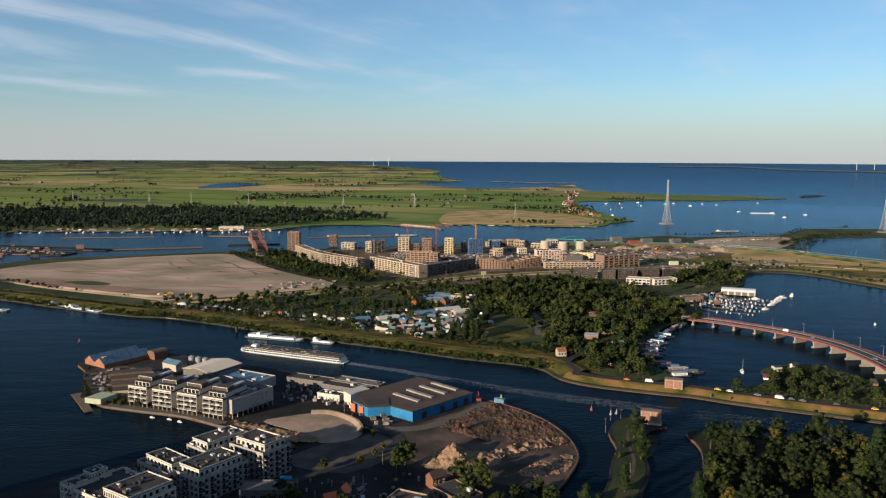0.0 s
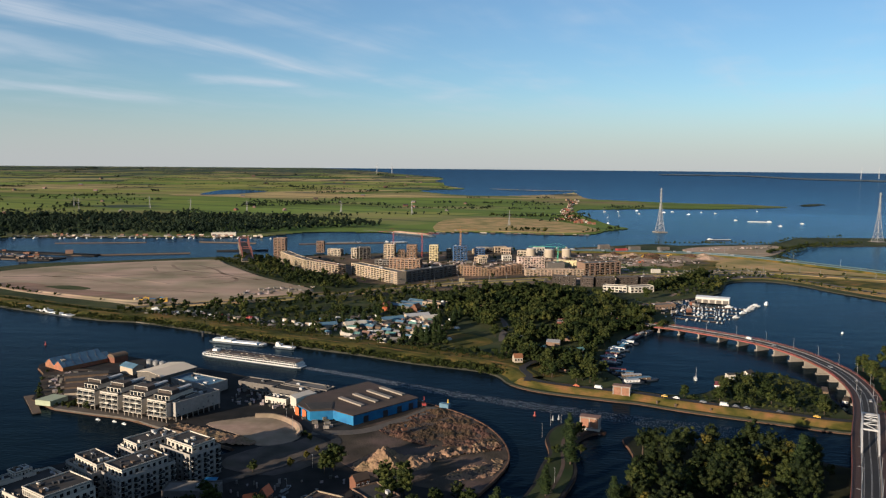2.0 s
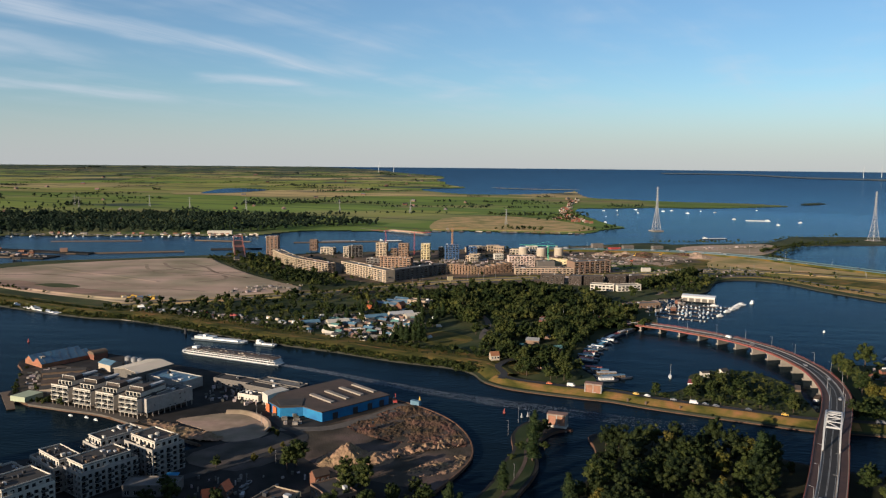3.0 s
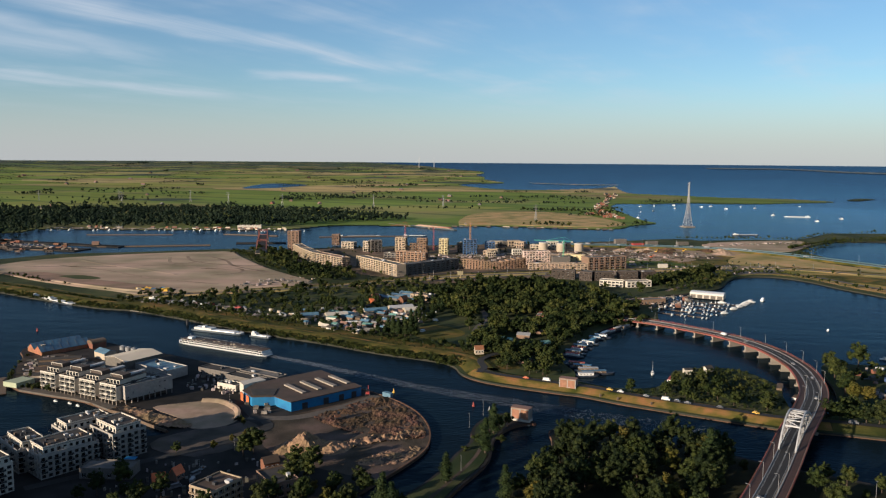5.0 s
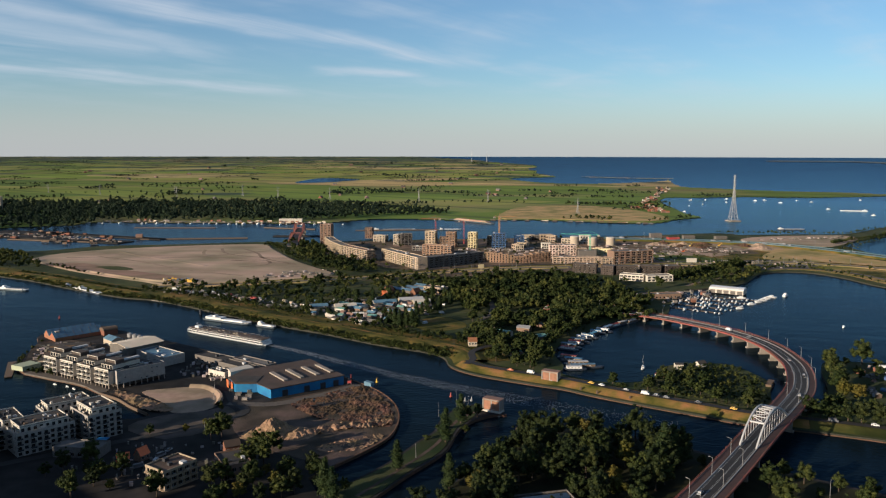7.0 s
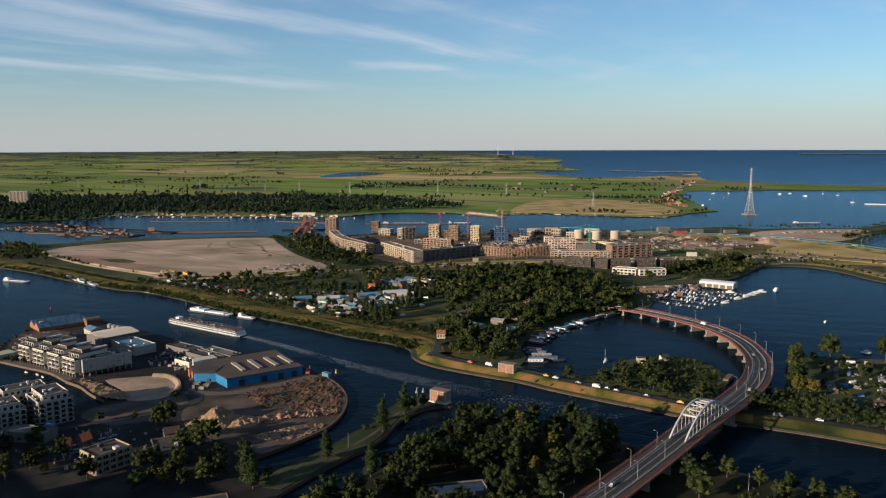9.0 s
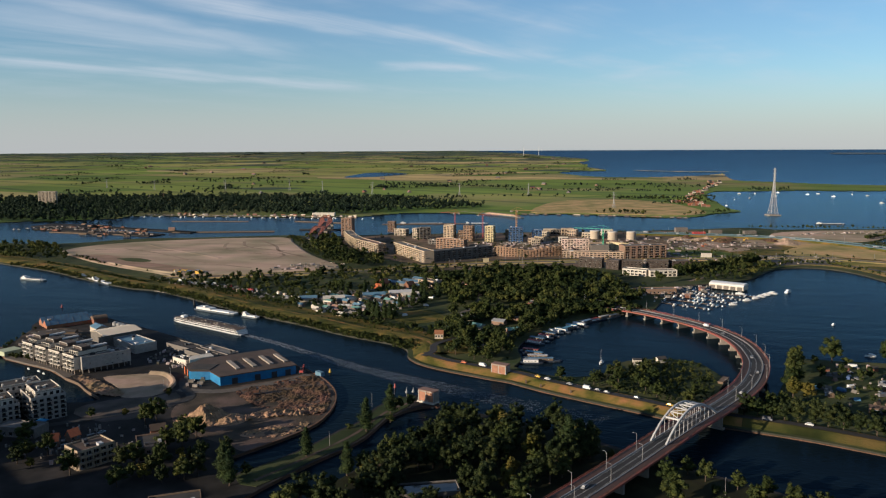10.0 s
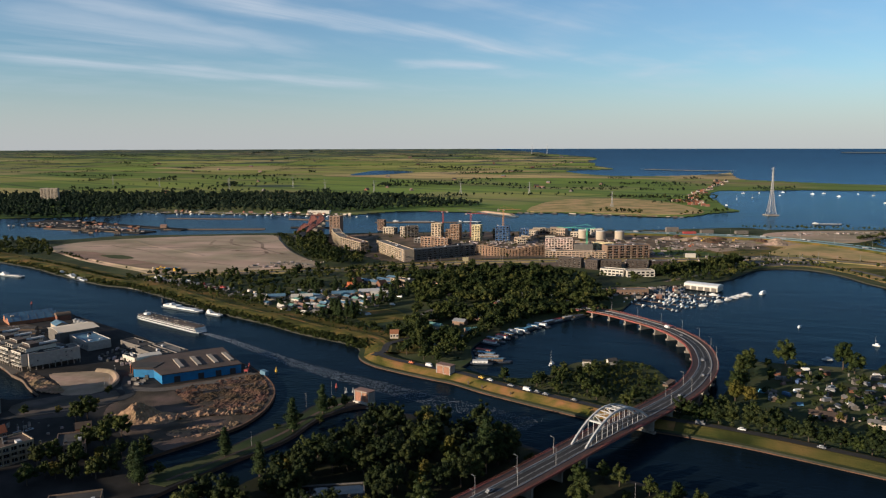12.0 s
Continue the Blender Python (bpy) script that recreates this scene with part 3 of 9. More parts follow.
def ribbon(name, line, profile, materials, label, category, kind="structure", step=1):
    """A profile of (offset to the left, height, material index) swept along a plan line; heights may be functions of the place along it."""
    s = Shape()
    rows = [offset_line(line, d) for d, *_ in profile]
    for j in range(len(profile) - 1):
        n = len(line)
        vs = [(x, y, profile[j][1]) for x, y in rows[j]] + [(x, y, profile[j + 1][1]) for x, y in rows[j + 1]]
        s.add(vs, [(i, i + 1, n + i + 1, n + i) for i in range(n - 1)], profile[j][2])
    return lone(name, s, materials, label, category, kind=kind)


# ---- the far distance: the plain goes up a shallow ramp, so that thirty kilometres lie within five ----
CENTRE, EYE_Z = (165.0, 0.0), 162.0
NEAR_R, FAR_R = 3000.0, 4900.0
NEAR_Q, FAR_Q = 1 / 3000.0, 1 / 30000.0


def ramp_z(r):
    q = NEAR_Q + (np.asarray(r, float) - NEAR_R) * (FAR_Q - NEAR_Q) / (FAR_R - NEAR_R)
    return np.where(np.asarray(r) <= NEAR_R, 0.0, EYE_Z * (1 - r * q))


def true_r(r):
    q = NEAR_Q + (np.asarray(r, float) - NEAR_R) * (FAR_Q - NEAR_Q) / (FAR_R - NEAR_R)
    return np.where(np.asarray(r) <= NEAR_R, r, 1 / np.maximum(q, FAR_Q * 0.9))


def ground_z(x, y):
    return float(ramp_z(math.hypot(x - CENTRE[0], y - CENTRE[1])))


def polar_sheet(name, outlines, lift, material, label, category, r0, r1, a0, a1, da, nr, holes=()):
    """A sheet on the plain, kept where it lies inside one of the outlines (None: everywhere)."""
    ang = np.radians(np.arange(a0, a1 + da / 2, da))
    rad = r0 + (r1 - r0) * np.linspace(0, 1, nr) ** 1.0
    A, R = np.meshgrid(ang, rad)
    X, Y, Z = CENTRE[0] + R * np.sin(A), CENTRE[1] + R * np.cos(A), ramp_z(R) + lift
    T = true_r(R)
    U, V = (CENTRE[0] + T * np.sin(A)) / 100, (CENTRE[1] + T * np.cos(A)) / 100
    w = len(ang)
    idx = np.arange(X.size).reshape(X.shape)
    F = np.stack([idx[:-1, :-1], idx[:-1, 1:], idx[1:, 1:], idx[1:, :-1]], -1).reshape(-1, 4)
    cx, cy = X.ravel()[F].mean(1), Y.ravel()[F].mean(1)
    if outlines:
        keep = np.zeros(len(F), bool)
        for o in outlines:
            keep |= inside(o, cx, cy)
        for o in holes:
            keep &= ~inside(o, cx, cy)
        F = F[keep]
    used, inv = np.unique(F, return_inverse=True)
    F = inv.reshape(F.shape)
    co = np.stack([X.ravel(), Y.ravel(), Z.ravel()], 1)[used]
    me = bpy.data.meshes.new(name)
    me.from_pydata(co.tolist(), [], F.tolist())
    lay = me.uv_layers.new(name="plan")
    uv = np.stack([U.ravel(), V.ravel()], 1)[used][F.ravel()]
    lay.data.foreach_set("uv", uv.astype(np.float32).ravel())
    me.materials.append(material)
    me.polygons.foreach_set("use_smooth", [True] * len(me.polygons))
    me.update()
    return tagged(new(name, me), label, category, "", "structure")


# ---- water and land ----
polar_sheet("water", None, 0.0, WATER, "dark blue rippled water of canal, bay and lake", "water", 0.0, FAR_R, -180, 180, 1.5, 120)

SOUTH_SHORE = [(-1500, 1140), (-1100, 1015), (-800, 942), (-600, 878), (-509, 848), (-430, 810), (-330, 768), (-284, 760), (-240, 740), (-187, 712),
               (-139, 686), (-94, 665), (-40, 642), (5, 619), (40, 606), (64, 596), (76, 582), (84, 562), (105, 544), (150, 527), (170, 521),
               (194, 508), (226, 494), (256, 482), (283, 471), (315, 466), (347, 459), (374, 450), (414, 435), (520, 396), (760, 300)]
CAMP_SHORE = [(760, 640), (560, 640), (456, 636), (425, 636), (395, 634), (368, 632), (356, 600), (350, 563), (338, 522), (324, 499)]
ISLET_SHORE = [(303, 505), (308, 540), (313, 562), (306, 584), (296, 603), (276, 609), (252, 599), (241, 588), (238, 570), (222, 548), (196, 542), (178, 550)]
BAY_SHORE = [(166, 558), (168, 580), (160, 608), (160, 634), (168, 660), (185, 697), (204, 739), (226, 764), (250, 768), (262, 790), (268, 830),
             (283, 900), (296, 942), (319, 956), (369, 1000), (400, 1074), (423, 1105), (451, 1118), (483, 1109), (509, 1072), (536, 1008), (620, 900), (900, 760)]
EAST_SHORE = [(1500, 800), (1100, 1060), (760, 1180), (650, 1290), (617, 1455), (655, 1530), (733, 1625), (820, 1650), (1500, 1760), (1560, 1880),
              (1100, 1850), (818, 1826), (766, 1780), (677, 1668), (587, 1646)]
NORTH_SHORE = [(471, 1606), (424, 1632), (307, 1569), (207, 1519), (143, 1495), (-64, 1421), (-163, 1381), (-259, 1341), (-326, 1295), (-395, 1305),
               (-531, 1237), (-640, 1190), (-700, 1110), (-820, 1085), (-1100, 1110), (-1500, 1230)]
island = []
for line in (SOUTH_SHORE, CAMP_SHORE, ISLET_SHORE, BAY_SHORE, EAST_SHORE, NORTH_SHORE):
    island += smooth_line(line, 4)
slab("ground_island", island, 1.5, ROUGH_GRASS, "rough grassed ground of the island between canal and lake", "ground", 0.3, -1.0, wall=STONE)

NEAR_SHORE = [(-243, 498), (-252, 522), (-268, 558), (-289, 588), (-274, 620), (-256, 632), (-233, 620), (-180, 596), (-132, 575), (-74, 545), (6, 522), (33, 503), (52, 485), (66, 464),
              (75, 438), (77, 410), (70, 386), (60, 364), (52, 346)]
SPIT_SHORE = [(64, 328), (78, 354), (87, 376), (94, 404), (100, 422), (100, 446), (107, 466), (118, 476), (130, 470), (138, 460), (130, 457), (121, 447), (114, 429),
              (113, 401), (109, 383), (99, 357), (89, 324), (82, 290)]
PARK_SHORE = [(112, 288), (118, 330), (127, 364), (137, 384), (147, 423), (146, 448), (160, 453), (189, 446), (221, 433), (246, 421), (262, 411), (306, 391), (400, 350), (700, 230)]
BACK_SHORE = [(900, 100), (900, -500), (-900, -500), (-900, 150)]
BASIN_SHORE = [(-600, 190), (-260, 318), (-190, 368), (-150, 398), (-118, 410), (-92, 404), (-78, 412), (-80, 418), (-99, 429), (-116, 441), (-134, 449), (-160, 464), (-191, 473), (-218, 481)]
near_land = []
for line, k in ((NEAR_SHORE, 3), (SPIT_SHORE, 3), (PARK_SHORE, 3), (BACK_SHORE, 1), (BASIN_SHORE, 2)):
    near_land += smooth_line(line, k)
slab("ground_quarter", near_land, 1.6, CITY_GROUND, "worn paved and earthen ground of the harbour quarter", "ground", 0.4, -1.0, wall=RUST)

FAR_SHORE = [(-2600, 900), (-1500, 1180), (-1150, 1390), (-958, 1512), (-945, 1600), (-754, 1626), (-498, 1668), (-423, 1690), (-352, 1808), (-275, 1838), (-159, 1830), (-66, 1842),
             (39, 1876), (135, 1856), (239, 1834), (329, 1853), (378, 1953), (450, 2036), (426, 2141), (412, 2377), (395, 2636), (437, 2900), (520, 2935),
             (714, 3009), (921, 2990), (1108, 3036), (1266, 3085), (1197, 3161), (1104, 3218), (892, 3278), (680, 3388), (547, 3470), (523, 3790)]
FAR_LAKE = [(500, 3740), (347, 3640), (93, 3570), (-100, 3640), (-225, 3800), (-60, 3890), (-10, 3920), (-110, 4060), (-130, 4190), (-180, 4290), (-140, 4380), (-190, 4480), (-420, 4600), (-640, 4720),
            (-1300, 4760), (-2250, 4420), (-2950, 3980), (-3700, 3250), (-4350, 2200), (-4650, 1000)]
far_land = smooth_line(FAR_SHORE, 4) + smooth_line(FAR_LAKE, 4)
polar_sheet("ground_polder", [far_land], 1.2, FIELDS, "green and straw polder fields cut by ditches", "ground", 1300, FAR_R - 10, -72, 24, 0.14, 190)
POND = smooth_line([(-1148, 3340), (-1150, 3494), (-1111, 3600), (-1005, 3612), (-918, 3580), (-962, 3490), (-1032, 3400)], 3, True)
polar_sheet("water_pond", [POND], 2.0, WATER, "blue polder pond among the fields", "water", 3400, 4000, -24, -14, 0.05, 70)
LAKE_ISLET = smooth_line([(1335, 3150), (1380, 3200), (1423, 3215), (1455, 3190), (1410, 3160), (1360, 3130)], 3, True)
polar_sheet("ground_lake_islet", [LAKE_ISLET], 1.4, ROUGH_GRASS, "small wooded islet far out in the lake", "ground", 3250, 3560, 19, 25, 0.04, 60)
LAKE_DYKE = smooth_line([(140, 3900), (330, 3850), (520, 3835), (540, 3850), (330, 3868), (140, 3915)], 3, True)
polar_sheet("ground_lake_dyke", [LAKE_DYKE], 2.4, DRY_GRASS, "narrow straw-coloured dyke in the lake", "ground", 3700, 4000, -2, 8, 0.04, 60)
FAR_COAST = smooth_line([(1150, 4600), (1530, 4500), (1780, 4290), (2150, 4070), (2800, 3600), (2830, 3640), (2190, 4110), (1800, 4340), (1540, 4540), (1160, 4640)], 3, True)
polar_sheet("ground_far_coast", [FAR_COAST], 1.4, HAZE_LAND, "flat coast on the horizon with haze put into its colour", "ground", 4300, 4900, 8, 42, 0.1, 60)
REEDS = smooth_line([(-47, 1905), (-39, 2271), (60, 2380), (160, 2400), (285, 2276), (369, 2001), (320, 1900), (241, 1890), (65, 1905)], 3, True)
slab("ground_reeds", REEDS, 1.9, DRY_GRASS, "straw-coloured mown reed field by the shore", "ground", 0, 1.0)

SAND_PLAIN = smooth_line([(-640, 1020), (-625, 1110), (-522, 1200), (-385, 1262), (-345, 1215), (-259, 1092), (-185, 1009), (-154, 975), (-165, 945), (-222, 905), (-313, 852), (-355, 865),
                          (-478, 915), (-566, 965)], 3, True)
PATH_SAND = mat("driven_sand", (0.34, 0.25, 0.18), (0.25, 0.18, 0.125), 0.1, 0.95, 0.3, spec=0.1)
slab("ground_sand", SAND_PLAIN, 2.6, SAND, "bare pale sand plain raised for building", "ground", 4.0, 1.4)
SAND_EAST = smooth_line([(456, 1505), (500, 1572), (585, 1610), (660, 1632), (674, 1580), (620, 1480), (580, 1432), (520, 1430)], 3, True)
slab("ground_sand_east", SAND_EAST, 2.4, SAND, "bare pale sand ground beside the lake", "ground", 3.0, 1.4)
MEADOW = smooth_line([(300, 1230), (330, 1330), (450, 1390), (560, 1330), (600, 1220), (480, 1190), (380, 1180)], 3, True)
slab("ground_meadow", MEADOW, 1.64, GRASS, "green meadow beside the building site", "ground", 0, 1.4)
STRIP_E = smooth_line([(300, 1440), (400, 1435), (490, 1405), (565, 1345), (625, 1240), (700, 1180), (640, 1150), (580, 1190), (500, 1310), (400, 1385), (310, 1410)], 3, True)
slab("ground_verge", STRIP_E, 1.66, DRY_GRASS, "dry straw-coloured verge along the road", "ground", 0, 1.4)
TOWN_GROUND = mat("trodden_sandy_ground", (0.25, 0.175, 0.11), (0.075, 0.062, 0.045), 0.05, 0.95, 0.2, spec=0.1, big=0.3, big_scale=0.015)
TOWN = smooth_line([(-290, 1290), (-230, 1170), (-140, 1085), (-50, 1020), (60, 1080), (170, 1125), (300, 1165), (330, 1280), (310, 1440), (330, 1555), (207, 1505), (143, 1485), (-64, 1412), (-160, 1370), (-250, 1330)], 2, True)
slab("ground_town", TOWN, 1.70, TOWN_GROUND, "sandy ground of the unfinished quarter", "ground", 0, 1.4)
SITE = smooth_line([(-20, 448), (10, 480), (30, 503.5), (51.5, 484.5), (65.5, 463.5), (74.5, 437.5), (76.5, 410), (69.5, 386), (60, 365), (56, 362), (46, 366), (10, 380), (-14, 400), (-24, 425)], 3, True)


def lumpy(name, outline, z, height, cell, material, label, freq=0.12):
    """Ground of spoil heaps: a grid inside the outline, raised by noise."""
    xs, ys = zip(*outline)
    X, Y = np.meshgrid(np.arange(min(xs), max(xs), cell), np.arange(min(ys), max(ys), cell))
    idx = np.arange(X.size).reshape(X.shape)
    F = np.stack([idx[:-1, :-1], idx[:-1, 1:], idx[1:, 1:], idx[1:, :-1]], -1).reshape(-1, 4)
    F = F[inside(outline, X.ravel()[F].mean(1), Y.ravel()[F].mean(1))]
    used, inv = np.unique(F, return_inverse=True)
    co = []
    for x, y in zip(X.ravel()[used], Y.ravel()[used]):
        h = noise.fractal(Vector((x * freq, y * freq, 3.1)), 1.0, 2.0, 5) * 0.5 + 0.5
        ridge = abs(noise.fractal(Vector((x * freq * 2.3, y * freq * 1.2, 8.0)), 0.8, 2.1, 4))
        co.append((x, y, z + height * max(0.0, h * 0.8 + ridge * 0.6 - 0.35)))
    me = bpy.data.meshes.new(name)
    me.from_pydata(co, [], inv.reshape(F.shape).tolist())
    me.materials.append(material)
    me.polygons.foreach_set("use_smooth", [True] * len(me.polygons))
    me.update()
    return tagged(new(name, me), label, "ground", "", "structure")


slab("ground_weeds", smooth_line([(-496, 962), (-468, 972), (-432, 954), (-437, 940), (-462, 942), (-480, 952)], 3, True), 2.75, ROUGH_GRASS, "dark patch of weeds on the sand plain", "ground", 0, 2.5)
ribbon("sand_ridge", smooth_line([(-560, 1120), (-500, 1080), (-420, 1040), (-350, 1000)], 5), [(-5, 2.6, 0), (-1, 3.0, 0), (1, 3.0, 0), (5, 2.6, 0)], [SAND], "low ridge of pale sand", "bank")
for i, line in enumerate((((-420, 1190), (-380, 1130), (-310, 1100), (-262, 1100)), ((-440, 1170), (-400, 1100), (-320, 1060), (-240, 1050)), ((-400, 1210), (-340, 1150), (-300, 1090), (-230, 1040)), ((-560, 1060), (-460, 1020), (-360, 960), (-260, 930)),
                          ((-600, 1040), (-520, 1050), (-420, 1080), (-330, 1180)), ((-540, 980), (-430, 930), (-330, 890), (-200, 930)), ((-300, 1000), (-270, 1030), (-290, 1070), (-340, 1060)))):
    ribbon("sand_track", smooth_line(line, 8), [(-2.5, 2.66, 0), (2.5, 2.66, 0)], [SAND2 if i % 2 else PATH_SAND], "wheel-worn track over the sand", "track")
ribbon("sand_rim", smooth_line([(-478, 920), (-420, 895), (-355, 870), (-330, 866)], 5), [(-5, 1.5, 0), (-1, 4.2, 0), (2, 4.2, 0), (6, 2.6, 0)], [SAND], "raised rim of the sand plain", "bank")
SITE_DIRT = mat("levelled_site_dirt", (0.15, 0.112, 0.085), (0.07, 0.054, 0.042), 0.07, 0.95, 0.5, spec=0.1, big=0.35, big_scale=0.04, bump_scale=0.8, detail=8)
slab("ground_site", SITE, 1.66, SITE_DIRT, "levelled brown dirt of a cleared building site", "ground", 0, 1.4)
lumpy("ground_spoil", smooth_line([(0, 452), (12, 470), (24, 490), (36, 496), (50, 482), (63, 462), (72, 438), (73, 424), (62, 424), (46, 428), (30, 428), (14, 438)], 3, True), 1.55, 1.9, 0.5, EARTH, "churned bare earth and rubble of the cleared site", 0.10)
lumpy("ground_spoil_ridge", smooth_line([(12, 396), (24, 408), (38, 420), (54, 430), (70, 436), (72, 426), (60, 419), (46, 412), (34, 402), (24, 392)], 3, True), 1.35, 3.0, 0.5, HEAP_SAND, "long low ridge of pale sand and rubble", 0.16)
lumpy("ground_pale_spoil", smooth_line([(43, 382), (49, 394), (55, 400), (64, 406), (74, 414), (72, 398), (67, 387), (55, 380)], 3, True), 1.45, 1.6, 0.5, HEAP_SAND, "raked pale sand at the edge of the cleared site", 0.18)
ribbon("quay_edge", smooth_line([(6, 522), (33, 503), (52, 485), (66, 464), (75, 438), (77, 410), (70, 386), (60, 364)], 6), [(-0.5, -0.5, 0), (-0.5, 1.95, 0), (0.2, 1.95, 0), (0.5, 1.6, 0)], [mat("rusty_quay_wall", (0.24, 0.115, 0.055), (0.12, 0.066, 0.038), 0.4, 0.9, 0.1)], "rusty sheet-piled quay edge round the site", "quay")
YARD_SAND = smooth_line([(-108, 456), (-96, 466), (-78, 474), (-60, 470), (-46, 448), (-48, 430), (-66, 422), (-84, 440)], 3, True)
# sand darkened in its colour for the shade of the flats
PLOT_SAND_SHADED = mat("plot_sand_shaded", (0.155, 0.125, 0.10), (0.08, 0.068, 0.057), 0.09, 0.95, 0.3, spec=0.1, big=0.35, big_scale=0.04, bump_scale=0.6, detail=8)
slab("ground_quay_yard", smooth_line([(-232, 500), (-214, 492), (-196, 506), (-188, 540), (-214, 566), (-252, 578), (-270, 560), (-250, 524)], 2, True), 1.68, mat("yard_dirt", (0.13, 0.10, 0.072), (0.055, 0.048, 0.04), 0.12, 0.95, 0.3, spec=0.1, big=0.35, big_scale=0.05, bump_scale=0.6), "trodden dirt yard behind the quay", "ground", 0, 1.5)
slab("ground_plot", smooth_line([(-78, 404), (-60, 424), (-46, 430), (-38, 440), (-24, 424), (-26, 400), (-46, 380), (-74, 388)], 2, True), 1.69, PLOT_SAND_SHADED, "levelled sandy plot between the flats and the warehouse, darkened for shade", "ground", 0, 1.5)
slab("ground_yard_sand", YARD_SAND, 1.72, SAND2, "levelled pale sand in the building plot", "ground", 0, 1.5)
# near-black ground colour stands in for the shade beneath the crowns
PARK_SHADE = mat("park_ground_shade", (0.040, 0.042, 0.016), (0.022, 0.022, 0.012), 0.12, 0.95, 0.2, spec=0.1, big=0.3, big_scale=0.04)
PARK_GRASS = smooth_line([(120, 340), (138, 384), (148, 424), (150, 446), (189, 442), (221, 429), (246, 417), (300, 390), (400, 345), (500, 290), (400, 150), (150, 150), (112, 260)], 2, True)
slab("ground_park", PARK_GRASS, 1.74, PARK_SHADE, "ground under the park trees with their shade put into its colour", "ground", 0, 1.5)
SPIT_GRASS = smooth_line([(70, 332), (80, 354), (89, 376), (96, 404), (102, 422), (102, 446), (108, 464), (118, 473), (119, 452), (112, 429), (111, 401), (107, 383), (97, 357), (86, 324)], 2, True)
slab("ground_spit", SPIT_GRASS, 1.78, ROUGH_GRASS, "narrow grassed mole between canal and inlet", "ground", 0, 1.5)

# dike along the canal: stone edge, grass slope, crest with road, back slope
dike = smooth_line(SOUTH_SHORE, 4)
split = min(range(len(dike)), key=lambda i: abs(dike[i][0] - 84) + abs(dike[i][1] - 562))
PROFILE = [(-0.6, -0.5, 2), (0.0, 0.4, 1), (1.5, 0.9, 0), (5, 1.7, 0), (12, 3.6, 0), (15, 4.1, 0), (25, 4.2, 0), (32, 2.6, 0), (46, 1.55, 0), (52, 1.45, 0)]
ribbon("ground_dike_west", dike[:split + 1], PROFILE, [GRASS, ROUGH_GRASS, STONE], "grassed canal dike with a reedy edge", "ground")
PROFILE_E = [(-0.5, -0.5, 2), (-0.3, 0.55, 2), (0.2, 0.6, 1), (0.8, 0.75, 0), (4, 1.7, 0), (9, 3.6, 0), (11, 4.1, 0), (18, 4.15, 0), (21, 3.4, 0), (26, 1.45, 0)]
past = min(range(len(dike)), key=lambda i: abs(dike[i][0] - 318))
ribbon("ground_dike_east", dike[split:past + 1], PROFILE_E, [DIKE_E, STONE, RUST], "grassed canal dike with a sheet-piled edge", "ground")
ribbon("ground_dike_far_east", dike[past:], PROFILE_E, [DIKE_GREEN_SHADED, STONE, RUST], "greener canal dike beyond the viaduct, darkened for tree shade", "ground")
ribbon("road_dike_west", offset_line(dike, 0)[14:split + 1], [(19.5, 4.26, 0), (22.0, 4.26, 0)], [DIKE_E], "narrow worn track on the dike", "road")
ribbon("road_dike_east", dike[split:], [(11.6, 4.24, 0), (17.2, 4.24, 0)], [ASPHALT], "narrow asphalt road on the dike crest", "road")
ribbon("road_house", smooth_line([(96, 560), (99, 575), (95, 592), (97, 604), (110, 622), (150, 640)], 4), [(-3.0, 4.0, 0), (-2.6, 4.3, 0), (2.6, 4.3, 0), (3.0, 4.0, 0)], [ASPHALT], "asphalt lane curving round the dike house", "road")

# roads and rails of the island
RAIL = smooth_line([(-330, 830), (-128, 930), (-35, 1000), (37, 1050), (152, 1100), (273, 1140), (399, 1185), (500, 1205), (640, 1150), (900, 1050)], 5)
ribbon("railway", RAIL, [(-13, 1.5, 0), (-11, 2.3, 0), (-4, 2.3, 1), (4, 2.3, 0), (11, 2.3, 0), (13, 1.5, 0)], [DRY_GRASS, PATH_GREY], "tramway and road strip with dry verges", "railway")
EAST_FIELD = smooth_line([(340, 1090), (405, 1098), (450, 1138), (492, 1128), (522, 1088), (550, 1022), (634, 914), (900, 778), (1100, 760), (1060, 1050), (740, 1170), (620, 1230), (420, 1240), (335, 1190)], 2, True)
slab("ground_east_field", EAST_FIELD, 1.60, EAST_MEADOW, "dry sandy meadow beside the bay", "ground", 0, 1.4)
# strips of sand, verge and lane beside the tramway
FRONT = smooth_line([(-150, 955), (-60, 985), (20, 1045), (130, 1100), (260, 1150), (300, 1162), (330, 1150), (300, 1090), (200, 1062), (130, 1040), (60, 1010), (-40, 955), (-110, 930)], 3, True)
slab("ground_front", FRONT, 1.66, TOWN_GROUND, "sandy strip of works beside the tramway", "ground", 0, 1.4)
ribbon("verge_tram", offset_line(RAIL, 19), [(-4, 1.74, 0), (4, 1.74, 0)], [GRASS], "green verge beside the tramway", "ground")
ribbon("road_town", offset_line(RAIL, 30)[10:34], [(-4, 1.80, 0), (4, 1.80, 0)], [ASPHALT], "asphalt street along the new quarter", "road")
ribbon("road_works", offset_line(RAIL, -21)[12:34], [(-3, 1.78, 0), (3, 1.78, 0)], [PATH_GREY], "concrete works road beside the tramway", "road")
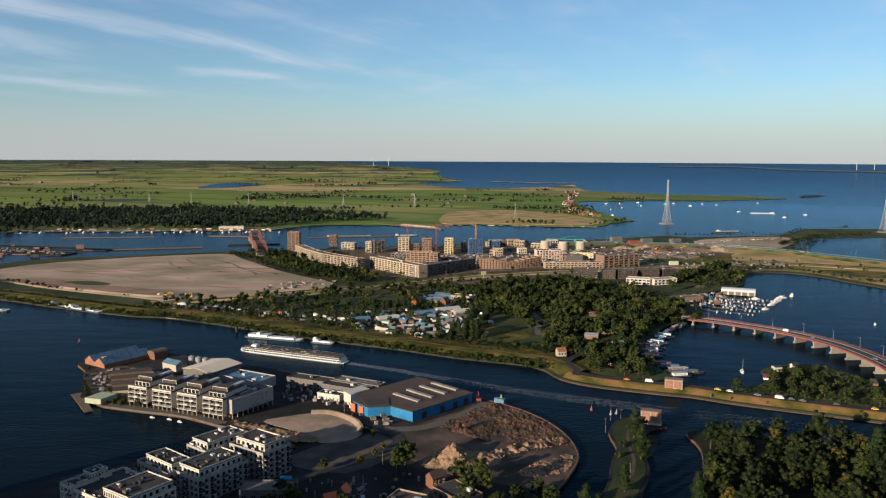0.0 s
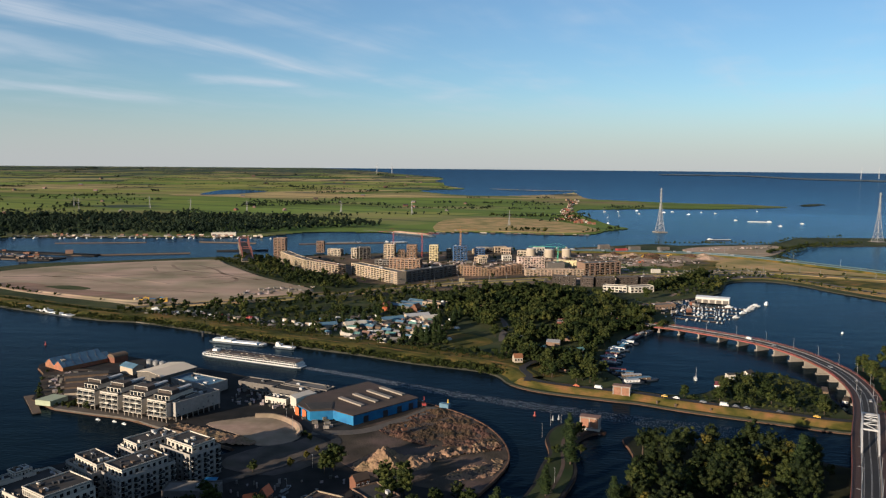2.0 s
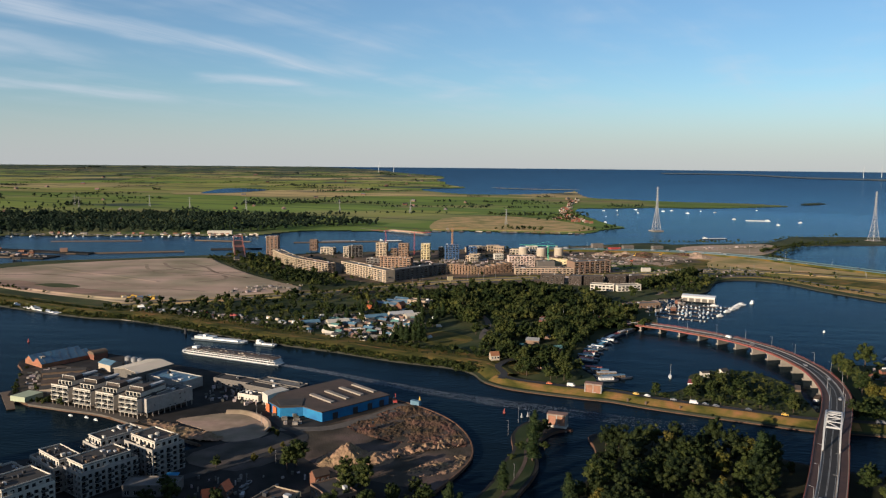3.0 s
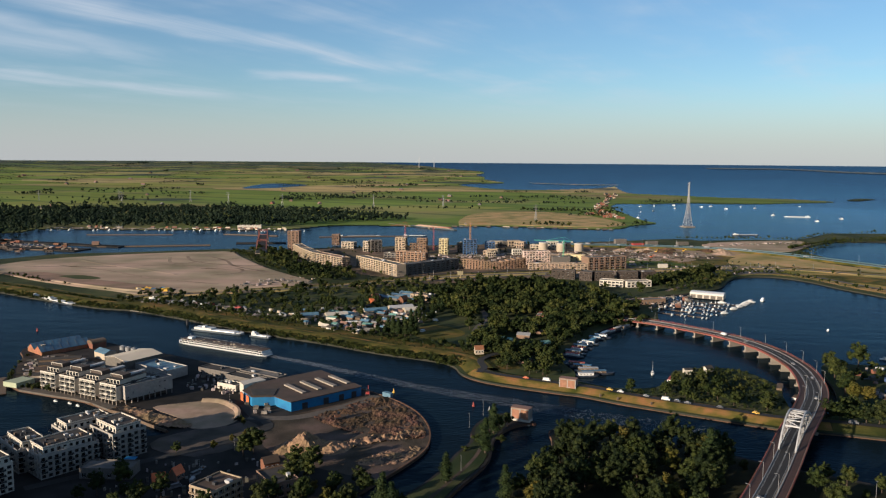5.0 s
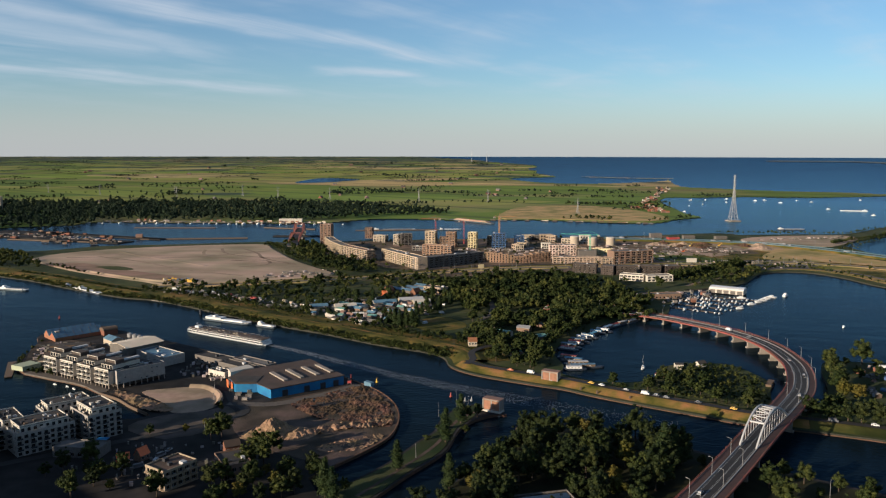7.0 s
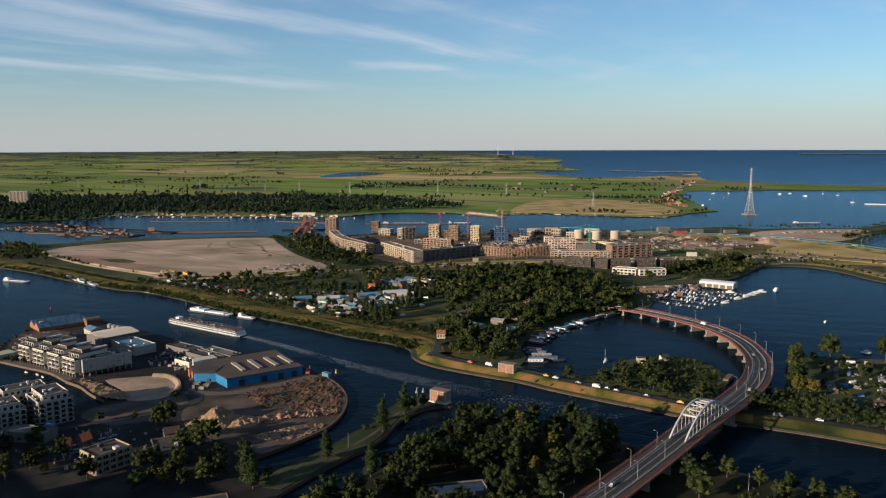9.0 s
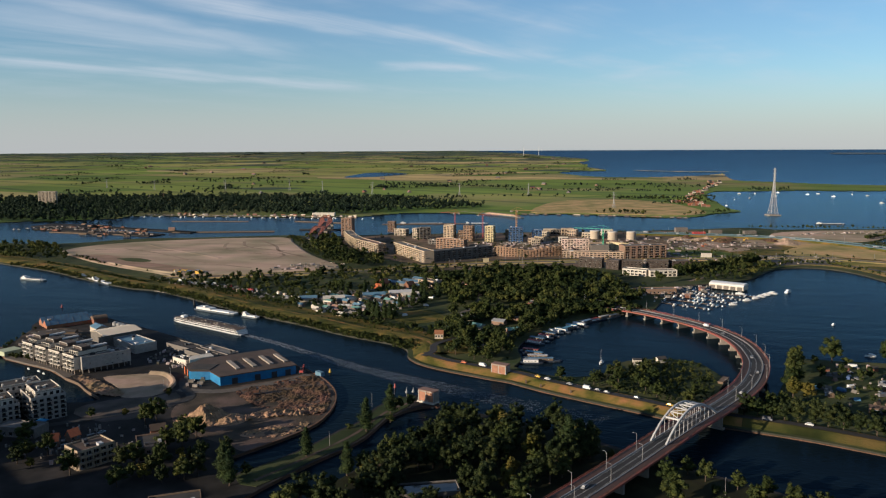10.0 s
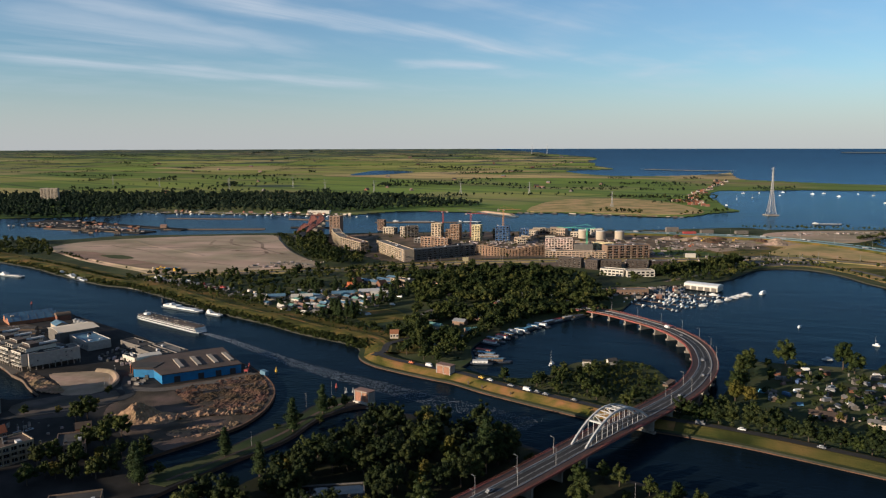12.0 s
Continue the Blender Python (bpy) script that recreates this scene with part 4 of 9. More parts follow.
for name, outline, z, m_, label in (("ground_green_east", [(308, 1270), (355, 1292), (402, 1258), (426, 1210), (368, 1164), (300, 1150), (310, 1184)], 1.715, GRASS, "bright green grass beside the building ground"),
                                   ("ground_dirt_east", [(285, 1408), (353, 1410), (423, 1376), (448, 1307), (358, 1300), (318, 1335)], 1.73, TOWN_GROUND, "churned dirt of the building ground"),
                                   ("ground_lawn_east", [(278, 1272), (312, 1290), (352, 1252), (408, 1208), (392, 1172), (340, 1152), (286, 1186)], 1.745, LAWN, "bright green lawn beside the timber-framed block"),
                                   ("ground_straw_east", [(483, 1345), (545, 1290), (598, 1245), (646, 1199), (622, 1140), (559, 1174), (508, 1212), (443, 1252)], 1.74, DRY_GRASS, "golden dry grass below the approach road"),
                                   ("ground_tram_yard", [(420, 1222), (511, 1222), (500, 1172), (440, 1136), (402, 1124), (396, 1170)], 1.76, PATH_GREY, "grey paved tramway yard"),
                                   ("ground_field_east", [(533, 1146), (612, 1128), (680, 1060), (700, 1000), (640, 1010), (583, 1065), (555, 1079), (528, 1104)], 1.78, GRASS, "green and straw meadow strip beside the road")):
    slab(name, smooth_line(outline, 3, True), z, m_, label, "ground", 0, 1.4)
ribbon("road_bay", smooth_line([(380, 1116), (446, 1146), (498, 1146), (534, 1113), (571, 1036), (640, 950), (760, 870)], 6), [(-4, 1.86, 0), (4, 1.86, 0)], [PATH_GREY], "pale road along the bay", "road")
ribbon("path_avenue", smooth_line([(300, 970), (318, 1000), (340, 1030), (378, 1090)], 6), [(-2.5, 1.72, 0), (2.5, 1.72, 0)], [PATH_SAND], "sunlit sandy path beside the avenue", "pavement")
DIRT_WEST = smooth_line([(-585, 975), (-534, 990), (-458, 950), (-378, 922), (-312, 890), (-300, 866), (-346, 872), (-465, 909), (-541, 948)], 3, True)
slab("ground_dirt_west", DIRT_WEST, 2.68, mat("reddish_driven_sand", (0.36, 0.24, 0.165), (0.24, 0.16, 0.11), 0.05, 0.95, 0.3, spec=0.1, big=0.2, big_scale=0.03, stretch=(25, 0.4, 1.6, 1)), "reddish driven sand at the foot of the plain", "ground", 0, 2.4)
MEADOW_W = smooth_line([(26, 690), (26, 716), (44, 734), (60, 722), (72, 706), (71, 690), (47, 670)], 3, True)
slab("ground_clearing", MEADOW_W, 1.62, GRASS, "small sunlit meadow among the island trees", "ground", 0, 1.4)
ribbon("road_wood", smooth_line([(82, 700), (83, 728), (88, 760), (85, 800), (70, 850)], 4), [(-3, 1.66, 0), (3, 1.66, 0)], [PATH_GREY], "pale lane into the wood", "road")
ROAD_E = smooth_line([(206, 1462), (298, 1462), (397, 1452), (488, 1425), (564, 1364), (640, 1262), (760, 1100), (1000, 940)], 5)
ribbon("road_east", ROAD_E, [(-14, 1.5, 1), (-9, 4.8, 0), (9, 4.8, 1), (14, 1.5, 1)], [mat("pale_road", (0.13, 0.14, 0.14), (0.10, 0.11, 0.11), 0.2, 0.8), GRASS], "wide pale approach road with glazed noise screens", "road")
ribbon("road_quay", smooth_line([(-40, 446), (-10, 450), (18, 480), (30, 500)], 5), [(-4, 1.80, 0), (4, 1.80, 0)], [PATH_GREY], "worn concrete lane beside the warehouse", "road")
ribbon("path_spit", smooth_line([(82, 330), (92, 358), (101, 385), (106, 405), (108, 428), (112, 448), (121, 462), (130, 464)], 5), [(-1.0, 1.84, 0), (1.0, 1.84, 0)], [SITE_DIRT], "narrow trodden path along the mole", "pavement")
ribbon("road_quarter", smooth_line([(-110, 330), (-70, 370), (-40, 400), (-22, 430), (-40, 452), (-52, 470)], 5), [(-3, 1.83, 0), (3, 1.83, 0)], [ASPHALT], "asphalt street of the harbour quarter", "road")


# ---- trees ----
def ico(sub):
    bm = bmesh.new()
    bmesh.ops.create_icosphere(bm, subdivisions=sub, radius=1.0)
    v = np.array([p.co[:] for p in bm.verts])
    f = np.array([[q.index for q in p.verts] for p in bm.faces])
    bm.free()
    return v, f


ICO1 = ico(1)


def crown_arrays(rng, lobes, leaves, size, base, rough=0.22):
    """Vertices and triangles of a crown: uneven lobes under many small leaf sprays."""
    V, F, o = [], [], 0
    for cx, cy, cz, rx, ry, rz in lobes:
        v, f = base
        n = v * (1 + rough * rng.standard_normal((len(v), 1)) * 0.6)
        V.append(n * (rx * 0.80, ry * 0.80, rz * 0.80) + (cx, cy, cz))
        F.append(f + o)
        o += len(v)
    w = np.array([l[3] * l[5] for l in lobes])
    pick = rng.choice(len(lobes), leaves, p=w / w.sum())
    d = rng.standard_normal((leaves, 3))
    d[:, 2] = np.abs(d[:, 2]) * 0.9 - 0.25
    d /= np.linalg.norm(d, axis=1)[:, None]
    L = np.array(lobes)[pick]
    c = L[:, :3] + d * L[:, 3:6] * (0.78 + 0.36 * rng.random((leaves, 1)) ** 1.3)
    a = rng.standard_normal((leaves, 3)) + d * 0.4
    a -= 0.6 * (a * d).sum(1)[:, None] * d
    a /= np.linalg.norm(a, axis=1)[:, None]
    b = np.cross(a, d + 0.6 * rng.standard_normal((leaves, 3)))
    b /= np.linalg.norm(b, axis=1)[:, None] + 1e-6
    s = size * (0.6 + 0.8 * rng.random((leaves, 1)))
    quad = np.stack([c - a * s, c + b * s * 0.7, c + a * s, c - b * s * 0.7], 1)
    V.append(quad.reshape(-1, 3))
    k = o + 4 * np.arange(leaves)[:, None]
    F += [k + (0, 1, 2), k + (0, 2, 3)]
    return np.concatenate(V), np.concatenate(F)


def tri_mesh(name, V, F, material):
    me = bpy.data.meshes.new(name)
    me.vertices.add(len(V))
    me.vertices.foreach_set("co", np.asarray(V, np.float32).ravel())
    me.loops.add(F.size)
    me.loops.foreach_set("vertex_index", np.asarray(F, np.int32).ravel())
    me.polygons.add(len(F))
    me.polygons.foreach_set("loop_start", np.arange(0, F.size, 3, dtype=np.int32))
    me.materials.append(material)
    me.update(calc_edges=True)
    return me


def broad_lobes(rng, h, w, n):
    """Boughs of a broad crown: a core and many uneven lobes round it, with gaps between."""
    out = [(0, 0, h * 0.54, w * 0.24, w * 0.24, h * 0.24)]
    for i in range(n):
        a, q = 2.4 * i + rng.random(), 0.12 + 0.27 * rng.random()
        z = h * (0.30 + 0.58 * (i + 0.5) / n + 0.06 * rng.normal())
        k = 1.15 - abs(z / h - 0.5) * 1.2
        r = w * (0.10 + 0.08 * rng.random()) * k * (1.35 if n < 8 else 1.0)
        out.append((math.cos(a) * w * q * k, math.sin(a) * w * q * k, z, r * rng.uniform(0.75, 1.3), r * rng.uniform(0.75, 1.3), r * (0.6 + 0.6 * rng.random())))
    return out


TREE_KINDS = {}


def tree_kind(name, seed, h, w, style, leaf, leaves=900):
    rng = np.random.default_rng(seed)
    if style == "poplar":
        lobes = [(rng.normal(0, 0.05) * w, rng.normal(0, 0.05) * w, h * (0.16 + 0.78 * i / 8), w * (0.34 - 0.22 * (i / 8) ** 2) * (0.85 + 0.3 * rng.random()),
                  w * (0.34 - 0.22 * (i / 8) ** 2) * (0.85 + 0.3 * rng.random()), h * 0.10) for i in range(9)]
    elif style == "bush":
        lobes = broad_lobes(rng, h, w, 4)
        lobes = [(a, b, c * 0.75, d, e, f) for a, b, c, d, e, f in lobes]
    else:
        lobes = broad_lobes(rng, h, w, 26)
    V, F = crown_arrays(rng, lobes, leaves, 0.34 if style != "bush" else 0.26, ICO1)
    crown = tri_mesh("crown", V, F, leaf)
    s = Shape()
    top = h * (0.55 if style != "poplar" else 0.8)
    s.tube((0, 0, -0.3), (0, 0, top * 0.5), h * 0.028, h * 0.02, 7)
    s.tube((0, 0, top * 0.5), (rng.normal(0, .3), rng.normal(0, .3), top), h * 0.02, h * 0.008, 6)
    for i in range(4):
        a = 1.57 * i + rng.random()
        s.tube((0, 0, h * (0.24 + 0.05 * i)), (math.cos(a) * w * 0.25, math.sin(a) * w * 0.25, h * (0.45 + 0.06 * i)), h * 0.012, h * 0.004, 5)
    TREE_KINDS[name] = (s.mesh("trunk", BARK), crown)


tree_kind("broad_a", 1, 15, 13, "broad", LEAF, 1350)
tree_kind("broad_b", 2, 17, 12, "broad", LEAF, 1350)
tree_kind("broad_c", 3, 13, 12, "broad", LEAF, 1350)
tree_kind("oak_a", 7, 15, 13, "broad", LEAF_SHADED, 1350)
tree_kind("oak_b", 8, 17, 12, "broad", LEAF_SHADED, 1350)
tree_kind("yellow", 4, 12, 10, "broad", LEAF_YELLOW, 1200)
tree_kind("poplar", 5, 20, 13, "poplar", LEAF_POPLAR, 1700)
tree_kind("bush", 6, 4, 5, "bush", LEAF, 350)
TREE_LABELS = {"broad_a": "full-crowned dark green broadleaf tree", "broad_b": "tall dark green broadleaf tree with lobed crown", "broad_c": "spreading green broadleaf tree",
               "oak_a": "broad tree with a dense crown, leaves darkened for shade", "oak_b": "tall tree with a lobed crown, leaves darkened for shade", "yellow": "yellowish-green broadleaf tree catching the sun", "poplar": "tall slender columnar poplar", "bush": "low dark green shrub on the bank"}


def tree(kind, x, y, z, scale=1.0, group="", tall=1.0):
    trunk, crown = TREE_KINDS[kind]
    ob = thing({"poplar": "poplar_tree", "bush": "shrub"}.get(kind, "tree"), x, y, z, random.uniform(0, 360), TREE_LABELS[kind], "tree" if kind != "bush" else "shrub", group)
    ob.scale = (scale, scale, scale * tall)
    part("trunk", trunk, None, ob)
    part("crown", crown, None, ob)
    return ob


def scatter(outline, n, gap, seed=0):
    """n places inside the outline, at least gap apart, as far as they go in."""
    rng = random.Random(seed)
    xs, ys = zip(*outline)
    got, tries = [], 0
    while len(got) < n and tries < n * 60:
        tries += 1
        x, y = rng.uniform(min(xs), max(xs)), rng.uniform(min(ys), max(ys))
        if inside(outline, [x], [y])[0] and all((x - a) ** 2 + (y - b) ** 2 > gap * gap for a, b in got):
            got.append((x, y))
    return got


TINY_CROWNS = []
SMALL_CROWNS = []
for k in range(6):
    rng = np.random.default_rng(40 + k)
    SMALL_CROWNS.append(crown_arrays(rng, broad_lobes(rng, 12, rng.uniform(7, 10), 4), 110, 0.75, ICO1, 0.3))
for k in range(5):
    rng = np.random.default_rng(70 + k)
    TINY_CROWNS.append(crown_arrays(rng, broad_lobes(rng, 12, rng.uniform(8, 11), 3), 44, 0.85, ICO1, 0.3))
FAR_CROWNS = []
for k in range(5):
    rng = np.random.default_rng(90 + k)
    FAR_CROWNS.append(crown_arrays(rng, broad_lobes(rng, 12, rng.uniform(9, 13), 1), 8, 1.2, ICO1, 0.3))


def wood(name, spots, label, category="woodland", material=None, low=0.7, high=1.25, crowns=SMALL_CROWNS):
    """Many trees, past counting, as one mesh. Spots: x, y, z, scale."""
    V, F, o = [], [], 0
    rng = np.random.default_rng(len(spots))
    for x, y, z, sc in spots:
        v, f = crowns[int(rng.integers(len(crowns)))]
        a, q = rng.random() * 6.28, sc * rng.uniform(low, high)
        R = np.array([[math.cos(a), -math.sin(a), 0], [math.sin(a), math.cos(a), 0], [0, 0, 1]])
        V.append((v * (q, q, q * rng.uniform(0.85, 1.2))) @ R.T + (x, y, z - 1.2 * q))
        F.append(f + o)
        o += len(v)
    me = tri_mesh(name, np.concatenate(V), np.concatenate(F), material or WOOD_LEAF)
    return tagged(new(name, me), label, category, "", "stuff")


# ---- the bridge: a long curved viaduct with one steel arch span over the canal ----
def build_bridge():
    plan = smooth_line([(184, 240), (217, 302), (239, 344), (259, 385), (283, 437), (306, 484), (324, 528), (334, 575), (335, 610), (330, 650), (316, 688), (293, 722),
                        (262, 752), (234, 768), (200, 776), (140, 782)], 8)
    run = [0.0]
    for a, b in zip(plan, plan[1:]):
        run.append(run[-1] + math.dist(a, b))
    total = run[-1]
    height = [10.0 - 4.6 * min(1.0, abs(u - 215) / 330) ** 1.6 if u > 215 else 10.0 - 3.0 * ((215 - u) / 215) ** 1.6 for u in run]

    def at(u, side=0.0, up=0.0):
        u = min(max(u, 0), total - 0.01)
        i = max(k for k in range(len(run)) if run[k] <= u)
        i = min(i, len(plan) - 2)
        f = (u - run[i]) / (run[i + 1] - run[i])
        p = np.array(plan[i]) * (1 - f) + np.array(plan[i + 1]) * f
        t = np.array(plan[i + 1]) - np.array(plan[i])
        t /= np.linalg.norm(t)
        z = height[i] * (1 - f) + height[i + 1] * f
        return (p[0] - t[1] * side, p[1] + t[0] * side, z + up)
    bridge = thing("road_bridge", plan[40][0], plan[40][1], 0, 0, "long curved viaduct with red parapets and a pale steel arch", "bridge")
    off = Matrix.Translation((-plan[40][0], -plan[40][1], 0))

    def put(name, s, mats, label="", under=None):
        s.v = [(x - plan[40][0], y - plan[40][1], z) for x, y, z in s.v]
        return part(name, s, mats, under or bridge, label)

    def strip(s, prof, us, k=0):
        n = len(us)
        shut = prof[0] == prof[-1]
        ring = prof[:-1] if shut else prof
        vs = [at(u, d, h) for d, h in ring for u in us]
        fs = []
        for j in range(len(prof) - 1):
            a, b = j * n, ((j + 1) % len(ring)) * n
            fs += [(a + i, a + i + 1, b + i + 1, b + i) for i in range(n - 1)]
        s.add(vs, fs, k)
    us = np.linspace(0, total, 150)
    s = Shape()
    strip(s, [(8.9, 0.0), (8.9, -0.5), (6.5, -1.5), (-6.5, -1.5), (-8.9, -0.5), (-8.9, 0.0), (8.9, 0.0)][::-1], us)
    put("deck", s, [CONCRETE])
    s = Shape()
    strip(s, [(-3.6, 0.06), (3.6, 0.06)], us)
    put("roadway", s, [ASPHALT], "dark asphalt roadway")
    for a in (-8.2, 4.7):
        s = Shape()
        strip(s, [(a, 0.08), (a + 3.5, 0.08)], us)
        put("cycle_path", s, [CYCLE], "reddish cycle path")
    for a in (-4.6, 4.2):
        s = Shape()
        strip(s, [(a, 0.06), (a, 0.42), (a + 0.4, 0.42), (a + 0.4, 0.06)][::-1], us)
        put("guard_kerb", s, [GALV])
    for a in (-3.3, 3.15):
        s = Shape()
        strip(s, [(a, 0.075), (a + 0.16, 0.075)], us)
        put("edge_line", s, [PAINT_LINE])
    for a in (-0.3, 0.14):
        s = Shape()
        strip(s, [(a, 0.075), (a + 0.16, 0.075)], us)
        put("centre_line", s, [PAINT_LINE])
    # parapets: red edge beam, posts and rails
    for side in (-8.9, 8.9):
        sg = 1 if side > 0 else -1
        s = Shape()
        strip(s, [(side - sg * 0.25, 0.05), (side - sg * 0.25, 0.35), (side + sg * 0.15, 0.35), (side + sg * 0.15, -0.75), (side, -0.75)][::sg], us)
        beam = put("edge_beam", s, [BRIDGE_RED], "red painted edge beam")
        for h in (0.75, 1.15):
            s = Shape()
            strip(s, [(side - 0.06, h), (side - 0.06, h + 0.10), (side + 0.06, h + 0.10), (side + 0.06, h), (side - 0.06, h)], us)
            put("handrail", s, [BRIDGE_RED])
        post = Shape().box(0, 0, 0, 0.12, 0.12, 1.2).mesh("railing_post", BRIDGE_RED)
        for u in np.arange(4, total, 16.0):
            x, y, z = at(u, side, 0.3)
            ob = part("railing_post", post, None, bridge)
            ob.location = (x - plan[40][0], y - plan[40][1], z)
    # piers
    arch0, arch1 = 189.0, 253.0
    for u in list(np.arange(20, 170, 24)) + [arch0 - 3, arch1 + 3] + list(np.arange(arch1 + 26, total - 70, 21)):
        x, y, z = at(u)
        x2, y2, _ = at(u + 1)
        turn = math.degrees(math.atan2(y2 - y, x2 - x))
        s = Shape()
        s.box(x, y, -1.0, 2.6, 15.5, 2.2, turn)
        s.box(x, y, 1.2, 1.3, 13.5, z - 1.5 - 1.2 - 0.8, turn)
        s.box(x, y, z - 2.3, 1.8, 15.0, 0.8, turn)
        put("pier", s, [CONCRETE], "pale concrete wall pier")
    # arch ribs, hangers, wind bracing
    rise, n = 11.5, 12
    for side in (-4.15, 4.15):
        s = Shape()
        pts = []
        for i in range(n + 1):
            f = i / n
            pts.append(at(arch0 + (arch1 - arch0) * f, side, 0.4 + rise * (4 * f * (1 - f))))
        for a, b in zip(pts, pts[1:]):
            s.beam(a, b, 0.85, 1.1)
        put("arch_rib", s, [LIGHT_STEEL], "pale grey steel arch rib")
        for i in range(1, n):
            x, y, z = pts[i]
            h = Shape().beam((x, y, z), at(arch0 + (arch1 - arch0) * i / n, side, 0.0), 0.22)
            put("hanger", h, [LIGHT_STEEL])
    low, high = 3, n - 3
    for i in range(low, high + 1):
        f = i / n
        z = 0.4 + rise * 4 * f * (1 - f)
        u = arch0 + (arch1 - arch0) * f
        put("cross_brace", Shape().beam(at(u, -4.15, z), at(u, 4.15, z), 0.45 if i not in (low, high) else 0.9), [LIGHT_STEEL])
        if i < high:
            f2 = (i + 1) / n
            z2, u2 = 0.4 + rise * 4 * f2 * (1 - f2), arch0 + (arch1 - arch0) * f2
            a, b = (-4.15, 4.15) if i % 2 else (4.15, -4.15)
            put("diagonal_brace", Shape().beam(at(u, a, z), at(u2, b, z2), 0.35), [LIGHT_STEEL])
    # lamp posts on the eastern side and at intervals on the western one
    pole = Shape().tube((0, 0, 0), (0, 0, 9.0), 0.14, 0.08, 8)
    pole = pole.mesh("pole", GALV)
    arm = Shape().beam((0, 0, 9.0), (0, 1.5, 9.25), 0.10)
    arm = arm.box(0, 1.7, 9.18, 0.32, 0.8, 0.14).mesh("lamp_arm", GALV)
    for u in np.arange(12, total - 20, 30):
        for side in ((-8.3,) if u > 330 else (-4.4, 4.4)):
            if arch0 - 5 < u < arch1 + 5:
                continue
            x, y, z = at(u + (11 if side > 0 else 0), side)
            x2, y2, _ = at(u + 1, side)
            lamp = thing("street_lamp", x, y, z, math.degrees(math.atan2(y2 - y, x2 - x)) + (0 if side < 0 else 180), "slim galvanised street lamp on the viaduct", "street lamp", "street lamps of the viaduct")
            part("pole", pole, None, lamp)
            part("lamp_arm", arm, None, lamp)
    return at, total


bridge_at = build_bridge()[0]


# ---- buildings ----
WINDOW_MESHES = {}


def window_mesh(w, h, frame):
    key = (round(w, 2), round(h, 2), frame.name)
    if key not in WINDOW_MESHES:
        s = Shape()
        s.add([(-w / 2, 0, 0), (w / 2, 0, 0), (w / 2, 0, h), (-w / 2, 0, h)], [(0, 1, 2, 3)], 0)
        b = 0.07 if w < 3 else 0.12
        for x, z, sx, sz in ((-w / 2 + b / 2, 0, b, h), (w / 2 - b / 2, 0, b, h), (0, 0, w, b), (0, h - b, w, b), (0, 0, b, h)):
            s.box(x, -0.04, z, sx, 0.08, sz, 0, 1)
        WINDOW_MESHES[key] = s.mesh("window", GLASS, frame)
    return WINDOW_MESHES[key]


def facade(s, root, length, z0, h, floors, bays, win, origin, turn, frame, reveal=0.3, sill=0.28, skip=0.0, seed=0, first=0):
    """A wall from origin along turn, with recessed windows in floors x bays; the outside is to the right of its run."""
    rng = random.Random(seed)
    c, q = math.cos(radians(turn)), math.sin(radians(turn))

    def P(a, z, inn=0.0):
        return (origin[0] + c * a - q * inn, origin[1] + q * a + c * inn, z)

    def quad(a0, a1, za, zb):
        if a1 - a0 > 1e-4 and zb - za > 1e-4:
            s.add([P(a0, za), P(a1, za), P(a1, zb), P(a0, zb)], [(0, 1, 2, 3)], 0)
    if floors * bays == 0:
        return quad(0, length, z0, z0 + h)
    fh, bw = h / floors, length / bays
    ww, wh = bw * win[0], fh * win[1]
    me = window_mesh(ww, wh, frame)
    for i in range(floors):
        zb = z0 + i * fh
        za = zb + (fh - wh) * sill / 0.5 * 0.5 if win[1] < 0.85 else zb + 0.05
        zt = za + wh
        quad(0, length, zb, za)
        quad(0, length, zt, zb + fh)
        at = 0.0
        for j in range(bays):
            a0 = j * bw + (bw - ww) / 2
            if i < first or rng.random() < skip:
                continue
            quad(at, a0, za, zt)
            at = a0 + ww
            s.add([P(a0, za), P(at, za), P(at, zt), P(a0, zt), P(a0, za, reveal), P(at, za, reveal), P(at, zt, reveal), P(a0, zt, reveal)],
                  [(0, 1, 5, 4), (1, 2, 6, 5), (2, 3, 7, 6), (3, 0, 4, 7)], 0)
            ob = part("window", me, None, root)
            x, y, z = P(a0 + ww / 2, za, reveal - 0.02)
            ob.matrix_local = pose(x, y, z, 0, 0, turn)
        quad(at, length, za, zt)
        if reveal > 1.0:  # floor ledges and staggered balcony fronts
            deep = [(0, length, zb - 0.12, 0.3, 0.7)] + [(j * bw + 0.1 * bw, j * bw + 0.72 * bw, zb + 0.18, 1.0, 1.5) for j in range(bays) if i and (i + 2 * j + seed) % 3 == 0]
            for a0, a1, zc, hh, out in deep:
                s.add([P(a0, zc), P(a1, zc), P(a1, zc + hh), P(a0, zc + hh), P(a0, zc, -out), P(a1, zc, -out), P(a1, zc + hh, -out), P(a0, zc + hh, -out)],
                      [(4, 5, 6, 7), (7, 6, 2, 3), (0, 1, 5, 4), (0, 4, 7, 3), (5, 1, 2, 6)], 0)


